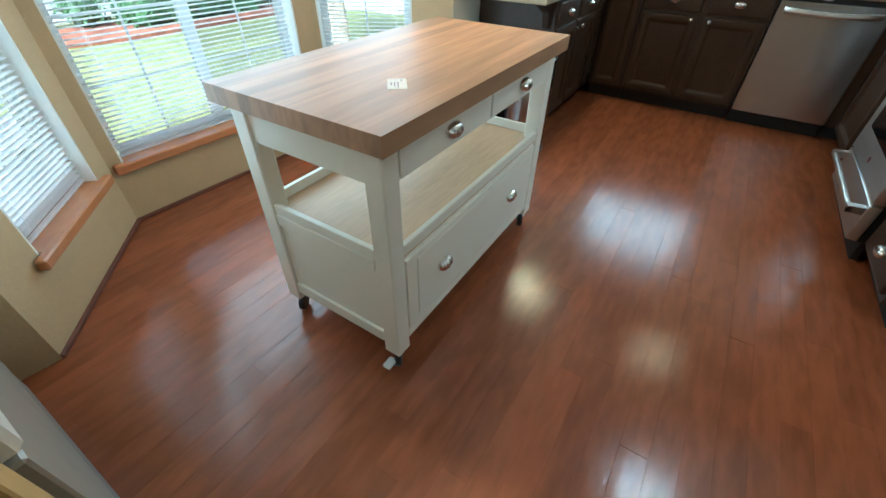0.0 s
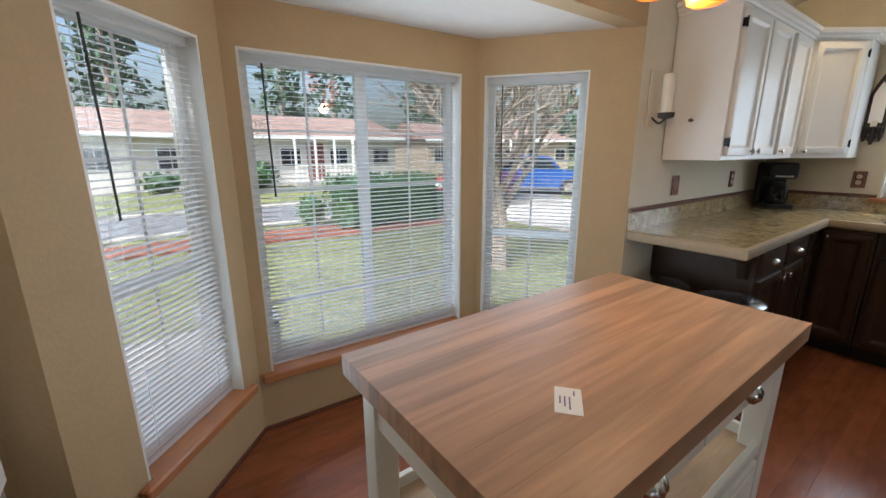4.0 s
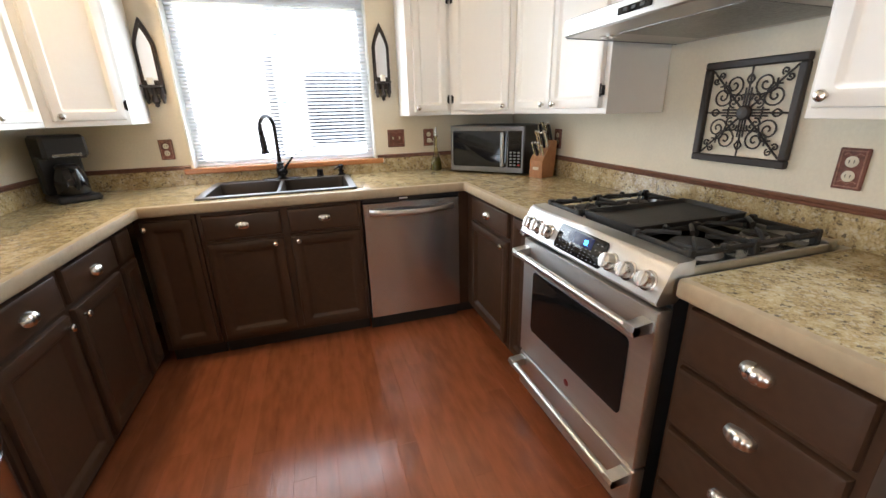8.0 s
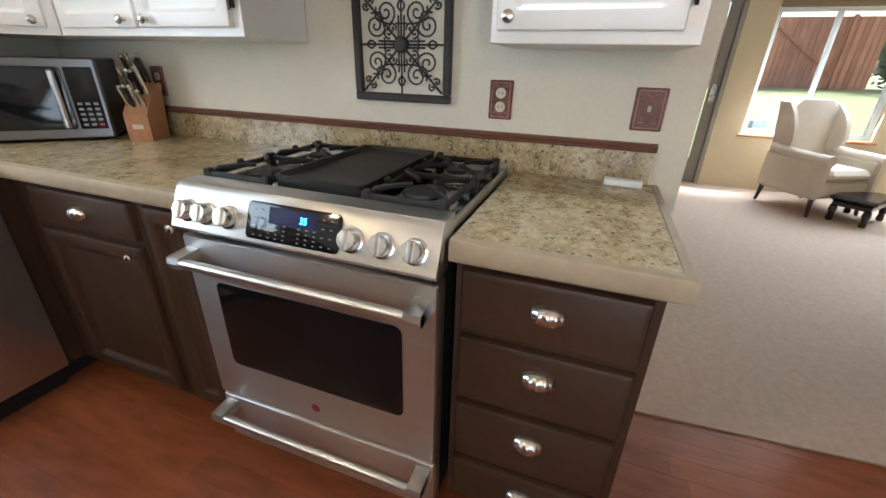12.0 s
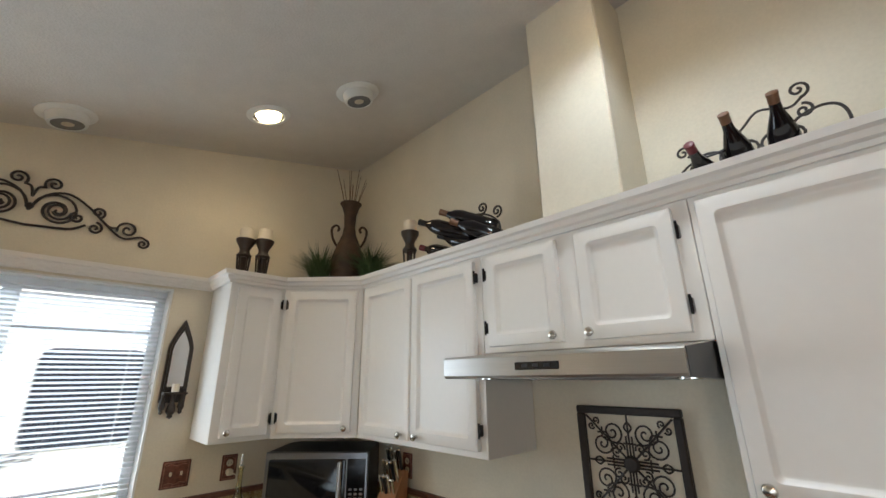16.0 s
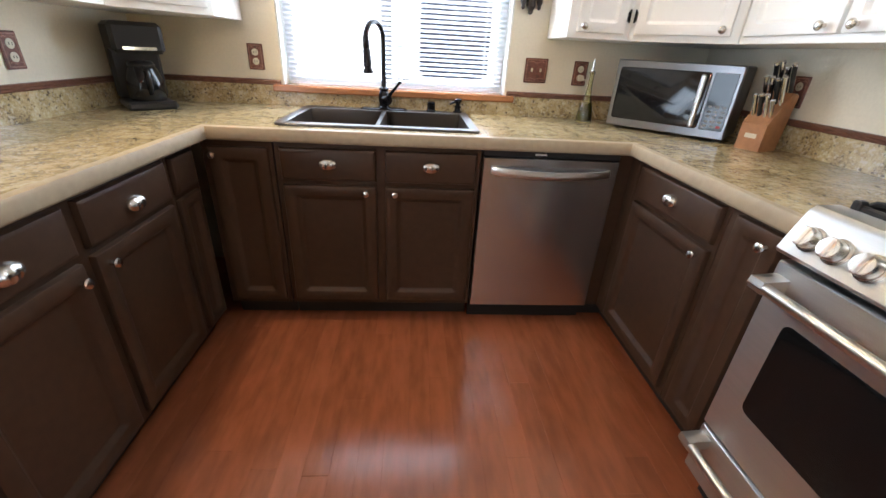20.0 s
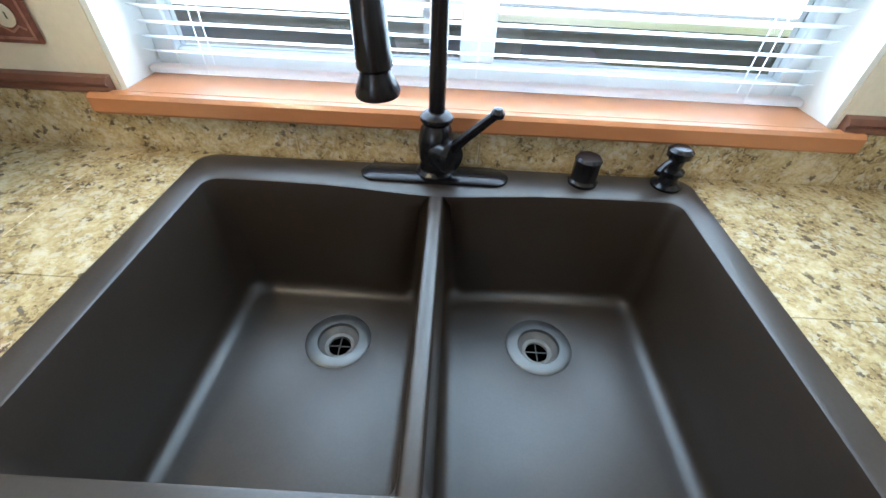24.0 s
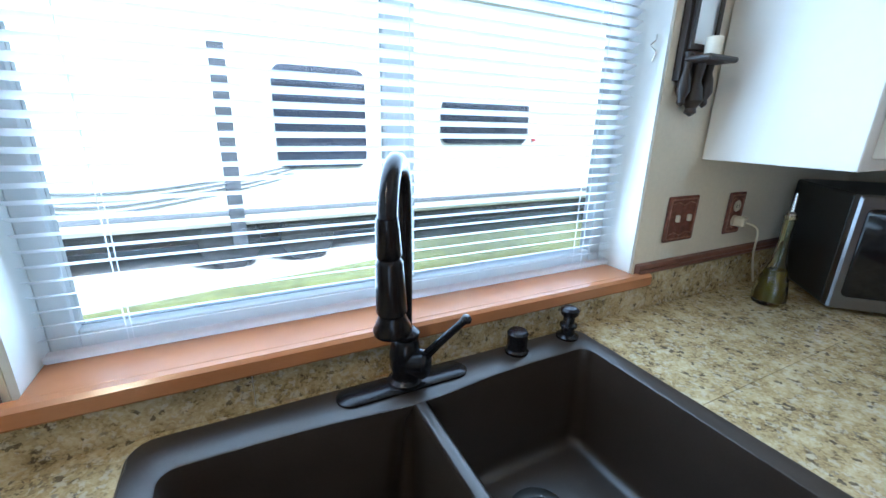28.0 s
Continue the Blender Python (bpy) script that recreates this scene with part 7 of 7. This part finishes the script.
def conifer(x, y, h, seed):
    c = thing("conifer", "tall dark green conifer behind the houses", "tree", "conifers behind the houses", pose(x, y, GRADE))
    rng = random.Random(seed)
    part("trunk", Shape().tube([(0, 0, 0), (0, 0, h * 0.5), (0, 0, h * 0.95)], 0.28, 8, 0.05), BARK, c)
    s = Shape()
    for k in range(16):
        t = k / 15
        z, r = h * (0.14 + 0.84 * t), h * 0.20 * (1 - t) ** 0.8 + 0.15
        for j in range(rng.randrange(9, 13)):
            a = rng.uniform(0, 6.28)
            leaf_cloud(s, rng, (math.cos(a) * r * 0.62, math.sin(a) * r * 0.62, z - r * 0.18), (r * 0.42, r * 0.42, h * 0.030), 10, 0.26)
    tagged(part("branches", s, PINE, c, smooth=0), kind="stuff")


for i, (x, y, h) in enumerate(((-31, -14, 15), (-34, -9, 17), (-30, -5, 13), (-36, 0, 18), (-33, 5, 14), (-38, 11, 17), (-31, 16, 14), (-36, 22, 16), (-24, 26, 13), (-28, -22, 16), (-16, 30, 14), (-8, 34, 15))):
    conifer(x, y, h, 40 + i)


def house(label, m, length, depth, wall_h, siding, roofing, porch):
    h = thing("house", label, "house", "houses across the street", m)
    part("wall", Shape().box(-length / 2, length / 2, 0, depth, 0, wall_h, 0.02), siding, h)
    part("roof", Shape().prism([(-0.5, wall_h - 0.05), (depth + 0.5, wall_h - 0.05), (depth / 2, wall_h + 1.25)], -length / 2 - 0.4, length / 2 + 0.4, "x"), roofing, h, smooth=0)
    part("fascia", Shape().box(-length / 2 - 0.4, length / 2 + 0.4, -0.53, -0.49, wall_h - 0.2, wall_h - 0.02, 0.01), JAMB, h)
    dark = material("dark_window", (0.03, 0.035, 0.04), 0.15)
    n = int(length / 2.4)
    for i in range(n):
        x = -length / 2 + 1.0 + i * (length - 2.0) / max(1, n - 1)
        if abs(x - porch) < 1.3:
            continue
        w = part("window", Shape().box(x - 0.55, x + 0.55, -0.03, 0.02, 0.95, 1.95, 0.01), VINYL, h)
        part("pane", Shape().box(x - 0.48, x - 0.02, -0.04, -0.028, 1.02, 1.88, 0), dark, w, smooth=0)
        part("pane", Shape().box(x + 0.02, x + 0.48, -0.04, -0.028, 1.02, 1.88, 0), dark, w, smooth=0)
    part("door", Shape().box(porch - 0.45, porch + 0.45, -0.03, 0.02, 0.25, 2.15, 0.01), material("door_red", (0.18, 0.05, 0.04), 0.5), h)
    part("porch_deck", Shape().box(porch - 1.6, porch + 1.6, -1.6, 0.0, 0.05, 0.25, 0.01), CONCRETE, h)
    for k in range(4):
        part("porch_post", Shape().box(porch - 1.55 + k * 1.0, porch - 1.45 + k * 1.0, -1.55, -1.45, 0.25, wall_h - 0.05, 0.01), JAMB, h)
    for k in range(13):
        part("baluster", Shape().box(porch - 1.5 + k * 0.245, porch - 1.47 + k * 0.245, -1.52, -1.48, 0.30, 1.02, 0), JAMB, h, smooth=0)
    part("porch_rail", Shape().box(porch - 1.55, porch + 1.55, -1.53, -1.47, 1.02, 1.08, 0.01), JAMB, h)


CLADDING = material("pale_siding", (0.60, 0.57, 0.52), 0.75, grain=0.06, scale=3)
SHINGLE = material("brown_shingle_roof", (0.25, 0.17, 0.14), 0.9, grain=0.25, scale=12)
house("pale single-storey house with a white railed porch", pose(-22.0, 0.8, GRADE, 0, 0, 90), 15, 8, 2.55, CLADDING, SHINGLE, 2.6)
house("pale single-storey house beyond the driveway", pose(-23.0, 18.5, GRADE, 0, 0, 80), 13, 8, 2.6, material("tan_siding", (0.40, 0.33, 0.25), 0.75, grain=0.06, scale=3), SHINGLE, -2.0)
house("pale single-storey house further along the street", pose(-22.5, -17.0, GRADE, 0, 0, 92), 13, 8, 2.5, CLADDING, SHINGLE, 1.0)


def car(label, m, paint, tall=1.0):
    c = thing("parked_car", label, "car", "parked cars", m)
    dark = material("car_glass", (0.02, 0.025, 0.03), 0.08)
    prof = [(-2.1, 0.32), (2.1, 0.32), (2.12, 0.75), (1.9, 0.92 * tall), (1.0, 0.98 * tall), (0.55, 1.52 * tall), (-1.45, 1.56 * tall), (-2.0, 1.0 * tall), (-2.12, 0.7)]
    part("body", Shape().prism(prof, -0.85, 0.85, "y"), paint, c)
    part("side_window", Shape().prism([(0.85, 1.02 * tall), (0.5, 1.44 * tall), (-1.35, 1.48 * tall), (-1.75, 1.04 * tall)], -0.858, 0.858, "y"), dark, c, "dark side windows", smooth=0)
    part("windscreen", Shape().add([(1.04, -0.74, 1.0 * tall), (1.04, 0.74, 1.0 * tall), (0.60, 0.68, 1.48 * tall), (0.60, -0.68, 1.48 * tall), (1.02, -0.74, 0.99 * tall), (1.02, 0.74, 0.99 * tall), (0.58, 0.68, 1.47 * tall), (0.58, -0.68, 1.47 * tall)], [(0, 1, 2, 3), (4, 5, 6, 7), (0, 1, 5, 4), (2, 3, 7, 6)]), dark, c, smooth=0)
    part("rear_window", Shape().box(-1.98, -1.90, -0.65, 0.65, 1.06 * tall, 1.40 * tall, 0.02), dark, c)
    part("bumper", Shape().box(2.02, 2.16, -0.82, 0.82, 0.34, 0.58, 0.04), BLACK, c)
    for y in (-0.62, 0.62):
        part("headlight", Shape().box(2.02, 2.13, y - 0.17, y + 0.17, 0.66, 0.80, 0.03), JAMB, c, "clear headlight")
    for x in (-1.35, 1.35):
        for y in (-0.78, 0.78):
            w = part("wheel", Shape(pose(x, y, 0.33, 90)).lathe([(0.20, -0.11), (0.33, -0.10), (0.34, 0.0), (0.33, 0.10), (0.20, 0.11)], 22), BLACK, c, "black tyre")
            part("rim", Shape(pose(x, y, 0.33, 90)).lathe([(0.001, -0.115), (0.19, -0.112), (0.20, 0.0), (0.19, 0.112), (0.001, 0.115)], 18), NICKEL, w)


car("red sport utility vehicle parked on the driveway", pose(-10.6, 5.1, GRADE + 0.015, 0, 0, -60), material("red_car_paint", (0.40, 0.02, 0.02), 0.25, coat=0.6), 1.06)
car("blue car parked beside the red one on the driveway", pose(-11.6, 9.0, GRADE + 0.015, 0, 0, 42), material("blue_car_paint", (0.02, 0.08, 0.32), 0.25, coat=0.6))
car("dark car parked by the street", pose(-12.0, -10.5, GRADE + 0.015, 0, 0, 90), material("dark_car_paint", (0.03, 0.035, 0.04), 0.25, coat=0.6))
u = thing("utility_box", "grey metal utility box on a concrete slab", "utility box", m=pose(-3.30, -3.80, GRADE + 0.02))
part("cabinet", Shape().box(-0.30, 0.30, -0.24, 0.24, 0, 0.52, 0.02), material("utility_grey", (0.22, 0.25, 0.28), 0.6, grain=0.1), u)
part("lid", Shape().box(-0.32, 0.32, -0.26, 0.26, 0.525, 0.56, 0.015), material("utility_lid", (0.26, 0.29, 0.31), 0.6, grain=0.1), u)


def trailer():
    t = thing("travel_trailer", "white travel trailer with dark windows behind the house", "trailer")
    white = material("trailer_white", (0.78, 0.78, 0.76), 0.4, grain=0.04, scale=4)
    grey = material("trailer_stripe", (0.16, 0.17, 0.19), 0.5)
    y = 4.6
    part("body", Shape().box(-4.2, 7.4, y, y + 2.3, GRADE + 0.55, 3.05, 0.10), white, t)
    part("roof_edge", Shape().box(-4.22, 7.42, y - 0.03, y + 0.02, 2.93, 3.01, 0.01), JAMB, t)
    for x0, x1, z0, z1 in ((0.22, 1.29, 0.83, 1.98), (2.36, 3.84, 1.11, 1.71)):
        w = part("window", Shape(Matrix.Translation((0, y, 0))).add(*(lambda s: (s.v, s.f))(loops(Shape(), [ring(x0, x1, z0, z1, 0.0, 0.12), ring(x0, x1, z0, z1, -0.03, 0.12), ring(x0 + 0.02, x1 - 0.02, z0 + 0.02, z1 - 0.02, -0.035, 0.11)]))), material("trailer_window", (0.03, 0.035, 0.05), 0.15), t, "dark tinted window")
    part("door_trim", Shape().box(-0.37, -0.21, y - 0.02, y + 0.01, -0.1, 2.25, 0.005), material("trailer_trim", (0.06, 0.065, 0.075), 0.5), t)
    part("slide_out_trim", Shape().box(-0.20, 1.36, y - 0.02, y + 0.01, 2.21, 2.25, 0.005), grey, t)
    for k in range(4):
        part("swoosh", Shape(Matrix.Translation((0, y - 0.012, 0))).tube(bend([(-3.2 + 0.2 * k, 0, 0.75 - 0.06 * k), (-1.6, 0, 0.62 - 0.07 * k), (-0.5, 0, 0.70 - 0.05 * k), (0.4, 0, 0.86 - 0.04 * k)]), 0.022, 6, 0.006), grey, t)
    part("skirt_stripe", Shape().box(-4.0, 7.2, y - 0.012, y + 0.01, 0.30, 0.36, 0.004), grey, t)
    part("marker_light", Shape().box(3.95, 4.02, y - 0.03, y, 1.14, 1.20, 0.01), material("marker_red", (0.5, 0.02, 0.03), 0.3), t)
    for x in (-0.4, 0.5):
        part("wheel", Shape(pose(x, y + 0.2, GRADE + 0.34, 90)).lathe([(0.2, -0.1), (0.34, -0.1), (0.34, 0.1), (0.2, 0.1)], 20), BLACK, t)
    part("chassis", Shape().box(-4.0, 7.2, y + 0.3, y + 2.0, GRADE + 0.30, GRADE + 0.55, 0.02), BLACK, t)


trailer()


BANK = 0.85
setting("lawn_bank", Shape().prism([(8.0, GRADE + 0.001), (17.0, BANK), (60.0, BANK + 0.6), (60.0, GRADE + 0.001)], -60, 30, "y"), LAWN, "mown lawn rising towards the fence", "lawn", smooth=0)


def board_fence():
    f = thing("board_fence", "reddish wooden board fence behind the garden", "fence")
    wood = material("weathered_red_fence", (0.34, 0.14, 0.075), 0.8, grain=0.3, scale=10, stretch=(1, 1, 0.2), per_piece=0.3)
    data = Shape().box(-0.02, 0.02, 0.004, 0.146, 0, 1.95, 0.004).mesh("board", wood, 0)
    for k in range(70):
        ob = new("board", data)
        ob.parent = f
        ob.matrix_basis = pose(17.0, -9.85 + 0.15 * k, BANK)
    for y in range(-9, 0, 2):
        part("post", Shape().box(16.90, 16.98, y, y + 0.09, BANK, BANK + 2.0, 0.005), wood, f)
        part("brace", Shape().tube([(16.94, y, BANK + 0.3), (16.94, y + 2, BANK + 1.8)], 0.04, 4), wood, f)


board_fence()
shrub("bush", "dark green bush before the garden fence", 17.6, -10.9, 1.1, 1.1, 2.2, 600, 0.12, 31, PINE, z=BANK)
shrub("bush", "dark green bush before the garden fence", 17.9, -13.2, 1.2, 1.2, 1.9, 500, 0.12, 32, PINE, z=BANK)
for y, n in ((-7.2, 1), (-5.0, 2)):
    g = thing("garden_chair", "grey-blue plastic garden chair on the lawn", "garden chair", "garden chairs", pose(9.5, y, GRADE, 0, 0, 70 * n))
    plastic = material("grey_blue_plastic", (0.16, 0.21, 0.27), 0.5)
    part("seat", Shape().box(-0.28, 0.28, -0.26, 0.26, 0.38, 0.43, 0.02), plastic, g)
    part("backrest", Shape().box(-0.28, 0.28, 0.20, 0.27, 0.43, 0.90, 0.02), plastic, g)
    for x in (-0.24, 0.24):
        for yy in (-0.22, 0.22):
            part("leg", Shape().box(x - 0.025, x + 0.025, yy - 0.025, yy + 0.025, 0, 0.38, 0.005), plastic, g)


# ---- floor planks ----
def floor_planks(x0, x1, y0, y1, width):
    base = bpy.data.objects["floor_base"]
    rng = random.Random(4)
    made = {}
    x = x0
    while x < x1 - 0.01:
        y = y0 - rng.uniform(0.0, 0.9)
        while y < y1:
            length = rng.choice((0.9, 1.2, 1.5))
            a, b = max(y, y0), min(y + length, y1)
            if b - a > 0.05:
                key = round(b - a, 2)
                if key not in made:
                    made[key] = Shape().box(0.0001, width - 0.0001, 0.0001, key - 0.0001, -0.012, 0.0, 0.0005).mesh("plank", PLANK, 0)
                ob = new("plank", made[key])
                ob.parent = base
                ob.matrix_basis = pose(x, a, rng.uniform(-0.0003, 0.0003))
            y += length
        x += width


floor_planks(-2.0, 1.80, -6.3, 0.0, 0.083)
